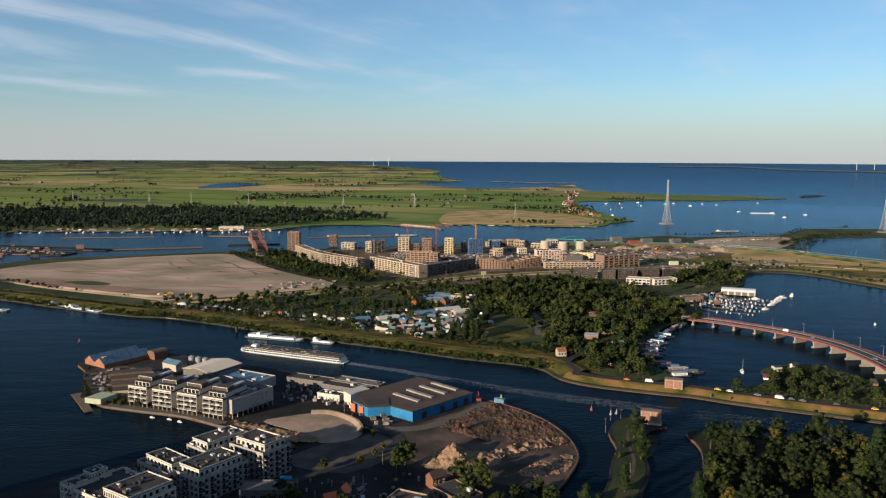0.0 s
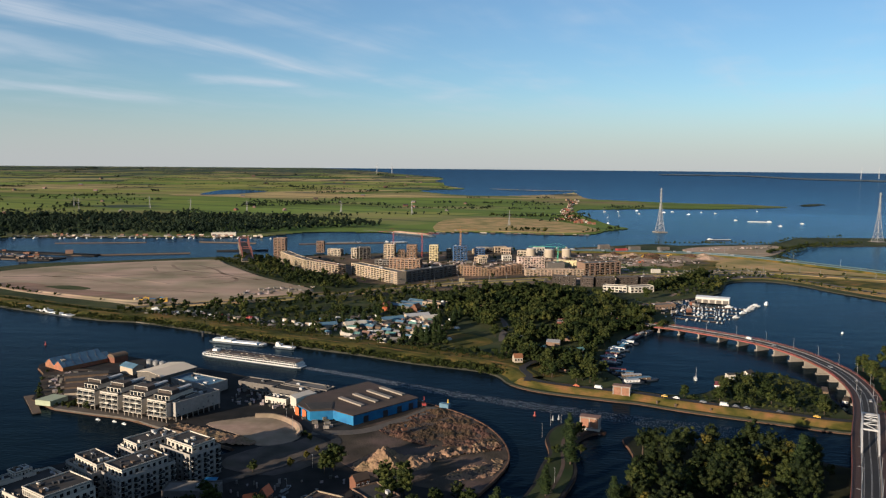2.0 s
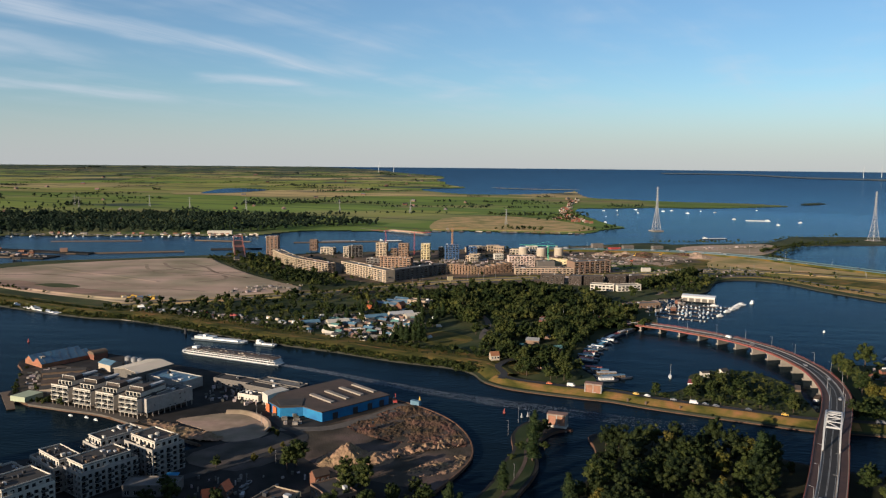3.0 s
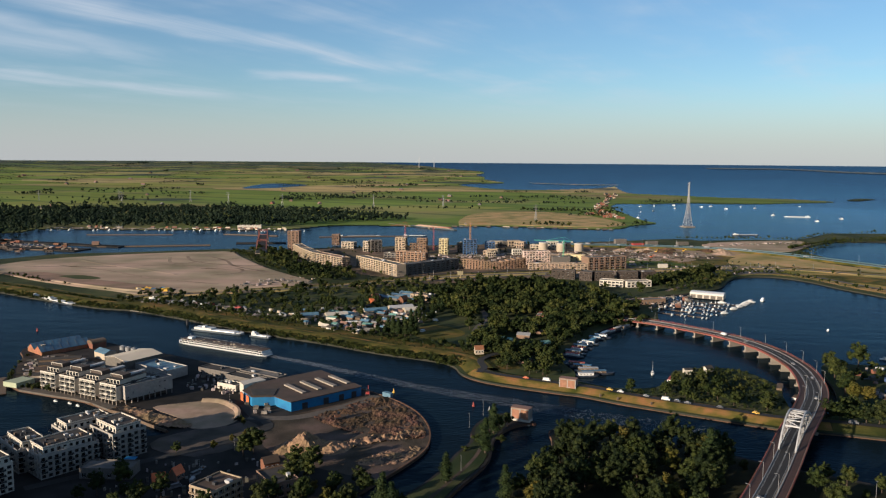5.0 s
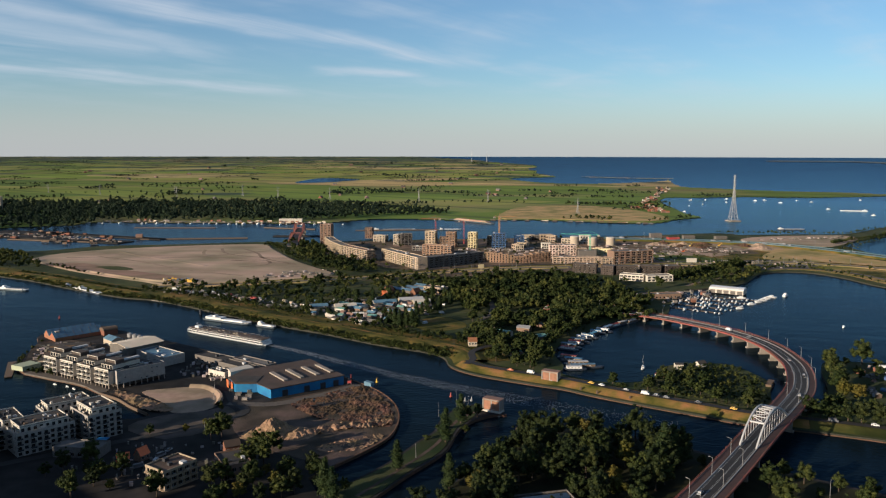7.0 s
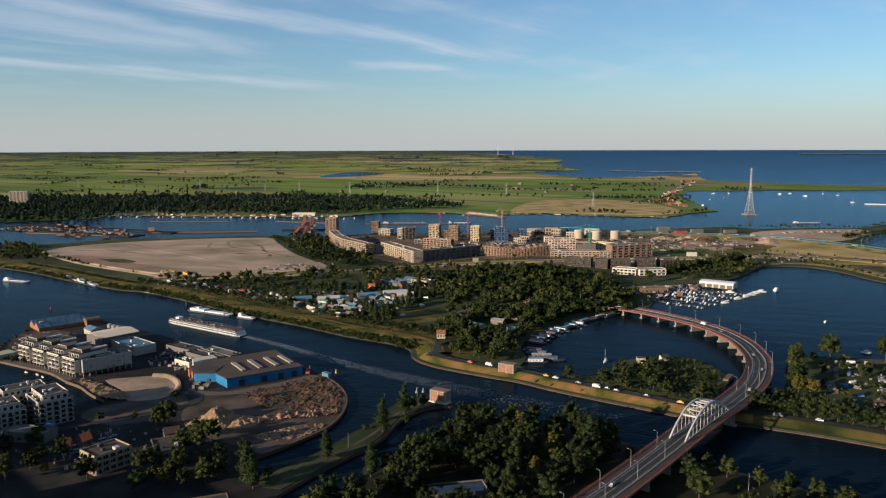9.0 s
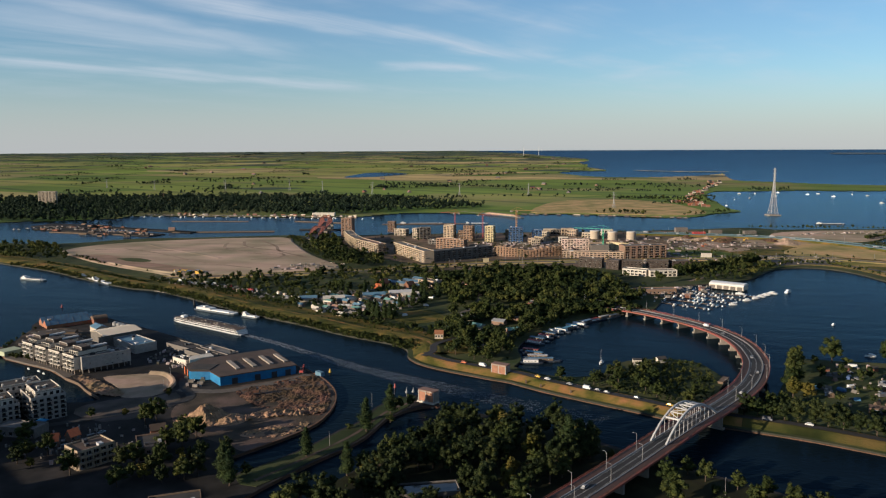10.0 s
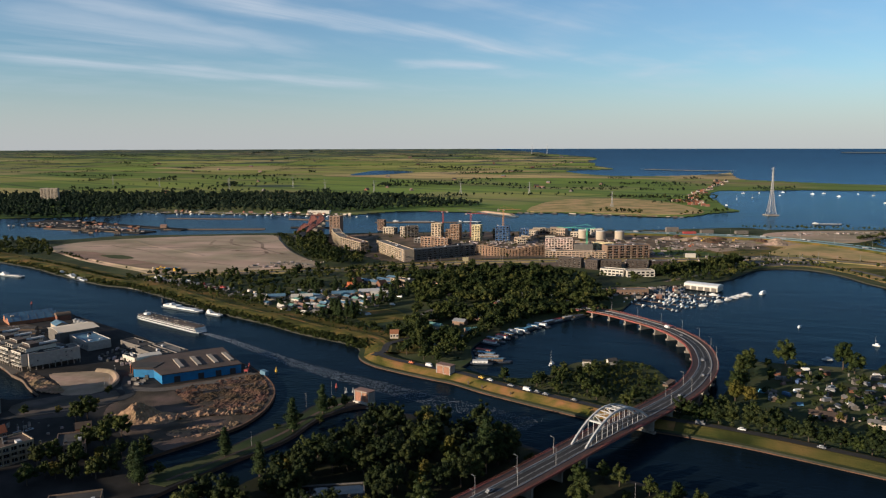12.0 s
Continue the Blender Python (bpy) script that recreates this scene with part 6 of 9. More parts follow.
ribbon("sand_wall", smooth_line([(-82, 474), (-70, 474), (-58, 466), (-49, 455), (-44, 440)], 5), [(-3.5, 1.7, 0), (-1.2, 3.6, 0), (0.2, 3.6, 0), (0.6, 1.7, 0)], [SAND2], "curved sand wall round the building plot", "bank")


# blue warehouse
def warehouse():
    o = np.array((-17.0, 460.0))
    u, v = np.array((0.679, 0.734)), np.array((-0.734, 0.679))

    def W(a, b):
        return tuple(o + u * a + v * b - np.array((-20, 500)))
    ob = thing("blue_warehouse", -20, 500, 1.6, 0, "blue painted warehouse with a brown felt roof and pale roof lights", "warehouse")
    outline = [W(0, 0), W(54, 0), W(54, 52), W(3, 52), W(-12, 42), W(-14, 26), W(-2, 18)]
    s = Shape().prism(outline, 0, 6.2)
    s.f, s.m = s.f[:-1], s.m[:-1]
    part("wall", s, BLUE_PAINT, ob)
    r = Shape().prism([W(-0.6, -0.6), W(54.6, -0.6), W(54.6, 52.6), W(2.6, 52.6), W(-12.6, 42.4), W(-14.6, 25.6), W(-2.6, 17.4)], 6.2, 6.7)
    part("roof", r, ROOF_BROWN, ob)
    part("roof_step", Shape().prism([W(-13, 27), W(-2, 19), W(7, 30), W(-8, 40)], 6.7, 7.1), ROOF_DARK, ob)
    for a, b in ((14, 10), (26, 10), (38, 10), (49, 10)):
        part("roof_light", Shape().prism([W(a, b), W(a + 3, b), W(a + 3, b + 24), W(a, b + 24)], 6.7, 7.7), CONCRETE, ob, "long pale roof light")
    for a, b, c in ((-14.3, 30, ORANGE_PAINT), (-14.3, 38, ORANGE_PAINT)):
        part("panel", Shape().prism([W(a, b), W(a + .2, b), W(a + .8, b + 5), W(a + .6, b + 5)], 0.3, 5.5), c, ob, "orange panel")
    for b in (8, 24, 36, 46):
        part("door", Shape().prism([W(b, -0.12), W(b + 4, -0.12), W(b + 4, 0.05), W(b, 0.05)], 0.0, 4.2), DARK_STEEL, ob)
    part("white_bay", Shape().prism([W(0, 52.2), W(10, 52.2), W(10, 62), W(-6, 60), W(-8, 50)], 0, 7.5), WHITE, ob)


warehouse()
for k, (p, q, d, h, m_, r_) in enumerate((((-84, 503), (-68, 496.5), 8, 3.8, WHITE, ROOF_DARK), ((-84, 518), (-52, 503), 10, 5.5, GREYBRICK, ROOF_DARK), ((-78, 530), (-44, 514), 10, 5.5, GREYBRICK, ROOF_GREY),
                                          ((-112, 535), (-80, 522), 12, 5, GREYBRICK, ROOF_DARK))):
    block("grey_shed", "grey flat-roofed industrial shed", p, q, d, h, 1, 6, 3, m_, "shed", roof=r_, win=(0.3, 0.3), sides="S", units=2)


# the two guard-gate houses on the canal
def gate_house(x, y, turn, label):
    ob = thing("gate_house", x, y, 0.4, turn, label, "gate house", "canal gate houses")
    ob.scale = (0.80, 0.80, 0.95)
    w, d, h = 15.0, 7.0, 9.4
    s = Shape().box(0, 0.2, 0, w, d, h)
    part("wall", s, CONCRETE, ob)
    part("roof", Shape().box(0, 0.2, h, w + 0.5, d + 0.5, 0.4), TILE_BROWN, ob)
    n = 12
    for i in range(n):
        a = -w / 2 + 1.0 + (i + 0.5) * (w - 2.0) / n
        part("panel", Shape().box(a, -d / 2 + 0.08, 2.6, (w - 2.0) / n * 0.93, 0.3, h - 3.4), PINK_PANEL, ob, "pinkish timber panel")
    for a in (-w / 2 + 0.4, 0, w / 2 - 0.4):
        part("pilaster", Shape().box(a, -d / 2 - 0.02, 0, 0.7, 0.6, h - 0.2), WHITE2, ob)
    part("plinth", Shape().box(0, -0.6, 0, w + 1.0, d + 1.5, 2.3), WHITE, ob)
    part("landing", Shape().box(-1, -d / 2 - 2.2, -0.6, w + 5, 2.4, 1.0), CONCRETE, ob)
    part("gantry", Shape().beam((-w / 2 + 3, -d / 2 - 0.4, 2.3), (w / 2 - 2, -d / 2 - 0.4, 2.3), 0.3).beam((0, -d / 2 - .4, 2.3), (2.5, -d / 2 - .4, 3.6), 0.25), LIGHT_STEEL, ob)
    return ob


TILE_BROWN = mat("pink_brown_roof", (0.27, 0.16, 0.12), (0.24, 0.14, 0.10), 0.5, 0.8, 0.02)
PINK_PANEL = mat("pinkish_timber", (0.36, 0.18, 0.105), (0.27, 0.135, 0.08), 0.5, 0.8, 0.02, per_object=0.08)
gate_house(161, 535, -18, "gate house with pinkish panels on the dike")
gate_house(129, 465, -18, "gate house with pinkish panels at the tip of the mole")

# dike house and other small houses of the island
gable_house("dike_house", "small white and brick house on the dike", "house", 92, 617, 4.0, 15, 7, 6, 4.2, 2.6, CREAM, TILE_ORANGE, windows=3)

# near quarter: brick office, small houses
building("brick_office", "sunlit three-storey brick office with a brown roof", "office", -12, 329, 1.6, -24, 15, 19, 9.4, 3, 4, 5, BEIGE, ROOF_BROWN, win=(0.82, 0.74), sides="SEW", units=3, reveal=1.2)
building("brick_office", "low brick annexe with a dark roof", "office", 12, 346, 1.6, 40, 14, 20, 7, 2, 4, 5, BROWN, ROOF_DARK, win=(0.6, 0.5), sides="SEW", units=2)
building("flat_roof_house", "dark flat-roofed house with a parapet at the mole", "house", 68, 286, 1.6, 35, 22, 15, 8, 2, 6, 4, BROWN, ROOF_DARK, win=(0.5, 0.5), sides="SEW", units=1)
# orange tents and parasols, given the form of little houses
for x, y, t, sz in ((-47, 342, 30, 6), (-42, 351, 75, 6)):
    gable_house("small_gable", "small orange tent in the form of a gabled house", "house", x, y, 1.6, t, sz, sz * 0.8, 3.4, 3.4, BROWN, BRIGHT_ORANGE, "orange-roofed houses", windows=2)
gable_house("small_gable", "narrow old brick house on the yard", "house", 1, 367, 1.6, 40, 8, 6, 5.5, 2.6, REDBRICK, ROOF_BROWN, windows=3)
building("yard_building", "low grey building with a blue awning", "shed", -78, 352, 1.6, 5, 26, 12, 5, 1, 6, 3, GREYBRICK, ROOF_GREY, win=(0.5, 0.4), sides="S", units=3)
lone("blue_awning", Shape().box(-72, 361, 6.7, 6, 5, 0.25, 5), BLUE_PAINT, "bright blue awning sheet on a flat roof", "awning")
building("greenhouse_roof", "long glass-roofed park building", "pavilion", 168, 333, 1.6, 25, 30, 12, 5, 1, 8, 3, GREYBRICK, GLASS, win=(0.7, 0.6), sides="S")

# the new quarter across the canal
NEWTOWN = "new quarter"
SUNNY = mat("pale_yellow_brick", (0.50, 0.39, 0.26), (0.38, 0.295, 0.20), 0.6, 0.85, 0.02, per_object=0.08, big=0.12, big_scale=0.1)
RUSSET = mat("russet_brick", (0.34, 0.22, 0.135), (0.23, 0.15, 0.095), 0.6, 0.85, 0.02, per_object=0.12)
block("apartment_block", "curved row of beige flats with many balconies", (-266, 1262), (-236, 1205), 14, 18, 6, 20, 4, SUNNY, sides="SW", group=NEWTOWN, win=(0.78, 0.66), units=3)
block("apartment_block", "curved row of beige flats with many balconies", (-235, 1203), (-200, 1150), 14, 18, 6, 20, 4, SUNNY, sides="SW", group=NEWTOWN, win=(0.78, 0.66), units=3)
block("apartment_block", "beige balcony flats with a reddish roof", (-198, 1148), (-140, 1092), 14, 18, 6, 18, 4, BEIGE, roof=TILE_BROWN, sides="SWE", group=NEWTOWN, win=(0.78, 0.66), units=4)
block("apartment_block", "long beige flats lit by the low sun", (-126, 1122), (-49, 1031), 15, 18, 6, 30, 4, SUNNY, sides="SW", group=NEWTOWN, win=(0.78, 0.66), units=5)
block("apartment_block", "long greyish-brown apartment block in the shade", (-48, 1032), (28, 1122), 14, 17, 5, 24, 4, GREYBRICK, sides="SE", group=NEWTOWN, win=(0.62, 0.55), units=5)
block("apartment_tower", "slender brown corner tower", (-287, 1297), (-267, 1297), 15, 38, 12, 5, 4, BROWN, sides="SW", group=NEWTOWN, win=(0.6, 0.55), units=2)
for (p, q, d, h, fl, bx, m_, lb) in (((-236, 1395), (-218, 1395), 14, 22, 7, 5, BROWN, "brown brick apartment block by the water"),
                                     ((-208, 1350), (-176, 1338), 14, 13, 4, 8, CREAM, "low cream terraced flats by the water"),
                                     ((-158, 1310), (-144, 1300), 14, 20, 6, 4, CREAM, "cream rendered apartment block by the park"),
                                     ((-143, 1300), (-120, 1312), 16, 22, 7, 6, GREYBRICK, "grey brick apartment block by the park"),
                                     ((-104, 1316), (-80, 1312), 16, 27, 8, 6, SUNNY, "beige stepped apartment tower"),
                                     ((-78, 1320), (-64, 1320), 12, 16, 5, 4, BROWN, "brown brick apartment block in shade"),
                                     ((-62, 1292), (-41, 1290), 16, 29, 9, 6, RUSSET, "reddish-beige brick apartment tower"),
                                     ((-24, 1292), (-5, 1290), 16, 29, 9, 5, YELLOWB, "pale yellow apartment tower"),
                                     ((4, 1330), (16, 1330), 12, 18, 6, 3, BEIGE, "small beige apartment tower"),
                                     ((16, 1292), (46, 1296), 18, 28, 8, 8, BLUESCREEN, "unfinished tower wrapped in blue netting"),
                                     ((54, 1310), (74, 1314), 16, 22, 6, 5, BLUESCREEN, "unfinished block wrapped in blue netting"),
                                     ((-84, 1190), (-20, 1170), 14, 18, 5, 14, RUSSET, "brown brick flats with deep balconies"),
                                     ((-112, 1240), (-60, 1225), 10, 8, 2, 10, GREYBRICK, "low grey school building")):
    p, q = (p[0] + (q[0] - p[0]) * 0.1, p[1] + (q[1] - p[1]) * 0.1), (p[0] + (q[0] - p[0]) * 0.86, p[1] + (q[1] - p[1]) * 0.86)
    block("apartment_tower" if h > 19 else "apartment_block", lb, p, q, d * 0.8, h, fl, bx, 4, m_, sides="SWE", group=NEWTOWN, win=(0.74, 0.66), units=2)
# rippled brick row
for i in range(11):
    f = i / 11
    p = np.array((30 + 96 * f, 1124 + 28 * f - 12 * math.sin(math.pi * f)))
    q = np.array((30 + 96 * (f + 1 / 11), 1124 + 28 * (f + 1 / 11) - 12 * math.sin(math.pi * (f + 1 / 11))))
    block("brick_terrace", "brown brick terrace with stepped roofline", tuple(p), tuple(q), 12, 10 + 6 * abs(math.cos(3.1 * f)), 4, 3, 2, RUSSET, sides="S", group="brick terrace", win=(0.4, 0.75))
block("apartment_block", "long beige unfinished flats", (130, 1130), (216, 1141), 14, 10, 3, 30, 3, BEIGE, sides="S", group=NEWTOWN, win=(0.7, 0.6), units=8)
block("scaffolded_block", "pale scaffolded apartment block", (122, 1180), (162, 1186), 18, 23, 8, 16, 5, mat("pinkish_sheeting", (0.60, 0.48, 0.40), (0.48, 0.34, 0.27), 0.12, 0.8, 0.0, big=0.2, big_scale=0.1), sides="SWE", group=NEWTOWN, win=(0.72, 0.64), units=6)
block("scaffolded_block", "pale grey sheeted building shell", (166, 1178), (192, 1184), 16, 15, 1, 1, 1, GREYBRICK, sides="", group=NEWTOWN, units=1)
block("timber_frame_block", "dark brown block with a tall frame of columns", (217, 1141), (274, 1168), 22, 20, 5, 12, 6, BROWN, sides="SE", group=NEWTOWN, win=(0.7, 0.72), units=4)
block("yellow_site_block", "bright yellow site building", (186, 1240), (216, 1232), 10, 11, 4, 8, 3, YELLOWB, sides="S", group=NEWTOWN, win=(0.4, 0.4))
for (p, q, d, h) in (((161, 1052), (192, 1046), 12, 13), ((198, 1042), (214, 1036), 16, 13), ((218, 1040), (244, 1042), 12, 13), ((250, 1050), (276, 1052), 12, 13), ((282, 1056), (302, 1064), 14, 12)):
    block("student_block", "dark brown student housing block", p, q, d, h, 4, 9, 4, DARKBRICK, sides="SEW", group="student blocks", win=(0.5, 0.4), units=1)
for p, q in (((221, 1000), (250, 992)), ((255, 990), (287, 1003))):
    block("white_shed", "long white shed with a flat pale roof", p, q, 14, 8, 2, 10, 3, WHITE, "shed", roof=CONCRETE, sides="S", group="white sheds", win=(0.72, 0.64))
for i, (x, y) in enumerate(((154, 1378), (185, 1368), (216, 1374))):
    ob = thing("silo", x, y, 1.6, 0, "large white round silo", "silo", "white silos")
    part("shell", Shape().tube((0, 0, 0), (0, 0, 13.5), 8.0, 8.0, 28), CREAM, ob)
    part("lid", Shape().tube((0, 0, 13.5), (0, 0, 14.8), 8.4, 7.4, 28), WHITE, ob)
rng = random.Random(5)
for i in range(20):
    x, y = rng.uniform(60, 200), rng.uniform(1240, 1440)
    if 120 < x < 230 and 1350 < y < 1390:
        continue
    building("row_house", "small pale row house of the new quarter", "house", x, y, 1.6, rng.choice((15, -20, 15)), rng.uniform(12, 24), 10, rng.choice((8, 9, 11)), 2, 4, 2, rng.choice((WHITE, BEIGE, GREYBRICK, CREAM)), ROOF_GREY, sides="SW", group="row houses", win=(0.72, 0.64))
for x, y, h in ((330, 1470, 6), (360, 1500, 7), (420, 1520, 5), (300, 1490, 11)):
    building("site_shed", "low shed by the lake shore", "shed", x, y, 1.6, 20, 22, 9, h, 1, 5, 2, RED_PAINT if x == 330 else GREYBRICK, ROOF_GREY, sides="S", win=(0.3, 0.3))
# tall block over the far wood
block("tower_block", "broad brick tower block above the far wood", (-1430, 1812), (-1388, 1832), 18, 44, 12, 9, 4, CREAM, category="tower block", sides="SE", win=(0.6, 0.45), units=3)
# boat hall in the marina
hall = thing("boat_hall", 342, 934, 1.0, -22, "white boat hall with a rounded roof in the marina", "hall")
part("wall", Shape().box(0, 0, 0, 38, 18, 5), WHITE, hall)
s = Shape()
for i in range(6):
    a, b = math.pi * i / 6, math.pi * (i + 1) / 6
    s.add([(e, -9.2 * math.cos(c), 5 + 2.4 * math.sin(c)) for c in (a, b) for e in (-19.2, 19.2)], [(0, 1, 3, 2)])
for e in (-19.1, 19.1):
    s.add([(e, -9.2 * math.cos(math.pi * i / 6), 5 + 2.4 * math.sin(math.pi * i / 6)) for i in range(7)], [tuple(range(7))])
part("roof", s, BOAT_WHITE, hall)
for i in range(5):
    part("door", Shape().box(-15 + 7.5 * i, -9.05, 0, 5.6, 0.2, 4.0), GREYBRICK, hall)
building("marina_office", "long low marina building with a patched roof", "office", 262, 880, 1.6, 20, 44, 12, 5, 1, 10, 3, BROWN, ROOF_GREY, sides="SE", win=(0.4, 0.4), units=4)


# ---- trees and woods ----
PARK = [(120, 340), (129, 364), (139, 386), (150, 424), (152, 444), (189, 440), (219, 427), (240, 412), (226, 372), (212, 335), (190, 295), (165, 262), (125, 262), (114, 300)]
NO_TREE = [[(150, 338), (165, 322), (190, 335), (172, 352)]]
rng = random.Random(3)
for x, y in scatter(PARK, 105, 7.2, 11):
    if any(inside(o, [x], [y])[0] for o in NO_TREE):
        continue
    # yellowish and paler kinds among them also stand in for sunlit crowns
    kind = rng.choices(("oak_a", "oak_b", "broad_c", "yellow", "bush"), (5, 5, 2.6, 1.3, 1.0))[0]
    tree(kind, x, y, 1.7, rng.uniform(0.8, 1.22), "park trees")
for x, y, sc in ((226, 390, 1.25), (231, 396, 1.1), (236, 400, 1.0), (110, 406, 0.98), (123, 347, 0.88), (93, 364, 0.78), (68, 326, 0.98), (73, 322, 0.85), (113, 438, 0.9)):
    tree("poplar", x, y, 1.7, sc, "slender poplars")
for x, y, k, sc in ((75, 334, "broad_c", 0.55), (116, 446, "broad_a", 0.6), (121, 452, "broad_b", 0.55), (104, 424, "bush", 1.4), (118, 424, "bush", 1.3), (99, 408, "bush", 1.0), (22, 372, "broad_a", 0.9), (12, 374, "broad_c", 0.9),
                    (-16, 389, "broad_a", 1.05), (-20, 384, "broad_b", 0.8), (24, 356, "broad_b", 1.0), (16, 352, "broad_c", 1.0), (-58, 384, "broad_c", 0.5), (-40, 392, "yellow", 0.45), (-34, 404, "yellow", 0.4),
                    (-30, 414, "yellow", 0.35), (-38, 432, "yellow", 0.4), (-43, 440, "bush", 1.0), (-196, 480, "bush", 1.6), (-206, 484, "bush", 1.4), (-72, 352, "broad_c", 0.7), (-64, 340, "broad_a", 0.8), (-40, 330, "broad_b", 0.8),
                    (40, 350, "broad_c", 0.7), (14, 330, "broad_a", 0.9), (30, 330, "broad_b", 0.9), (48, 322, "broad_c", 0.9), (-10, 312, "broad_a", 0.9), (22, 306, "broad_c", 0.9), (-48, 302, "broad_b", 0.9)):
    tree(k, x, y, 1.65, sc, "quarter trees")
for x, y in scatter([(6, 316), (56, 316), (62, 352), (40, 362), (18, 342)], 15, 7.5, 91) + scatter([(-80, 318), (-24, 312), (-24, 322), (-70, 338)], 6, 8, 92):
    tree(rng.choice(("oak_a", "oak_b", "broad_c", "yellow")), x, y, 1.65, rng.uniform(0.5, 0.85), "quarter trees")
for x, y in ((-246, 512), (-250, 520), (-256, 531), (-262, 545), (-240, 503), (-213, 484), (-208, 482), (-219, 486), (-270, 566), (-230, 512), (-236, 520)):
    tree("bush", x, y, 1.5, rng.uniform(0.7, 1.3), "shrubs of the point")
# by the bridge on the near bank
for x, y in scatter([(268, 388), (300, 372), (380, 330), (420, 300), (380, 270), (300, 330), (262, 366)], 26, 7, 71):
    tree(rng.choice(("oak_a", "oak_b", "broad_c")), x, y, 1.65, rng.uniform(0.8, 1.15), "bank trees")
for x, y, k, sc in ((284, 392, "broad_c", 0.7), (292, 386, "broad_a", 0.75), (306, 380, "broad_c", 0.7), (318, 374, "broad_b", 0.7), (328, 366, "broad_a", 0.8), (296, 372, "bush", 1.4), (268, 398, "bush", 1.2),
                    (340, 362, "broad_c", 0.8), (350, 352, "broad_b", 0.7), (312, 362, "broad_a", 0.8), (246, 402, "bush", 1.6)):
    tree(k, x, y, 1.65, sc, "bank trees")
ISLET = [(200, 530), (222, 524), (246, 514), (272, 502), (290, 498), (300, 512), (304, 560), (298, 590), (278, 602), (254, 592), (244, 578), (236, 552), (215, 540)]
for x, y in scatter(ISLET, 46, 6.5, 21):
    tree("bush" if x > 268 and y > 520 else rng.choices(("broad_a", "broad_b", "broad_c", "bush"), (3, 2, 4, 4))[0], x, y, 1.4, rng.uniform(0.5, 0.82), "islet trees")
for i in range(16):
    tree(rng.choice(("oak_a", "oak_b", "broad_c")), 318 + i * 7.4 + rng.uniform(-1, 1), 489 - i * 1.77 + rng.uniform(-1, 1) - max(0, i - 5) * 1.0, 1.6, rng.uniform(0.82, 1.02), "dike avenue")
for x, y, k, sc in ((352, 548, "broad_b", 0.9), (356, 560, "broad_a", 0.95), (352, 534, "yellow", 1.05), (360, 530, "yellow", 0.95), (358, 584, "broad_b", 1.0), (364, 600, "broad_c", 0.9), (366, 616, "broad_a", 0.9), (392, 628, "broad_a", 1.2), (430, 628, "broad_b", 1.2),
                    (436, 620, "broad_a", 1.0), (380, 624, "bush", 1.6), (402, 626, "bush", 1.5), (360, 505, "broad_c", 0.7), (372, 500, "broad_c", 0.7), (392, 505, "bush", 1.4), (408, 512, "yellow", 0.5), (430, 545, "broad_c", 0.6),
                    (470, 600, "broad_a", 1.1), (480, 570, "broad_b", 1.0), (450, 500, "broad_b", 0.9), (440, 470, "broad_a", 0.9), (420, 480, "broad_c", 0.8), (335, 505, "broad_a", 0.7), (344, 512, "broad_c", 0.7)):
    tree(k, x, y, 1.6, sc * 1.12, "campsite trees")
WOOD = [(84, 640), (104, 612), (125, 585), (145, 566), (158, 580), (154, 630), (163, 665), (180, 700), (200, 745), (222, 772), (240, 800), (250, 850), (268, 905), (285, 950), (296, 985), (260, 1025), (200, 985), (150, 1000), (102, 1000),
        (40, 965), (-10, 905), (10, 850), (50, 800), (70, 740), (58, 690)]
spots = scatter(WOOD, 580, 7.7, 31)
holes = [[(95, 650), (150, 640), (150, 690), (110, 700)], [(60, 655), (78, 648), (86, 690), (70, 730)], [(78, 690), (90, 690), (96, 765), (90, 810), (78, 808)], [(104, 735), (140, 735), (148, 795), (112, 780)], [(-14, 900), (40, 965), (60, 930), (20, 870)], [(158, 850), (255, 850), (300, 930), (310, 1040), (200, 1030), (180, 990)], [(80, 760), (130, 740), (140, 770), (95, 790)]]
spots = [s for s in spots if not any(inside(o, [s[0]], [s[1]])[0] and rng.random() < 0.9 for o in holes)]
near_spots = [s for s in spots if s[1] < 735 and not (24 < s[0] < 72 and 668 < s[1] < 736)]
for x, y in near_spots:
    tree(rng.choices(("broad_a", "broad_b", "broad_c", "bush"), (3, 3, 3, 1))[0], x, y, 1.5, rng.uniform(0.6, 1.05), "island wood")
rest = [(x, y, 1.5, rng.choice((0.8, 1.0, 1.2, 1.45))) for x, y in spots if y >= 735]
CANOPY = [(84, 700), (120, 640), (152, 640), (165, 690), (195, 745), (232, 790), (244, 850), (222, 930), (190, 985), (150, 1000), (102, 1000), (40, 965), (-10, 905), (10, 850), (50, 800), (70, 740)]
rest += [(x, y, 1.5, rng.uniform(0.8, 1.3)) for x, y in scatter(CANOPY, 520, 6.4, 81) if not any(inside(o, [x], [y])[0] for o in holes[:4])]
WEST_BELT = [(-330, 838), (-280, 862), (-170, 895), (-60, 950), (0, 962), (-6, 900), (-40, 860), (-64, 812), (-120, 800), (-190, 812), (-262, 822)]
rest += [(x, y, 1.5, rng.uniform(0.7, 1.1)) for x, y in scatter(WEST_BELT, 230, 7.5, 33) if rng.random() < 0.5]
RED_BELT = [(-352, 1285), (-300, 1200), (-250, 1110), (-180, 1020), (-130, 975), (-100, 1000), (-118, 1060), (-190, 1105), (-240, 1180), (-285, 1262), (-320, 1300)]
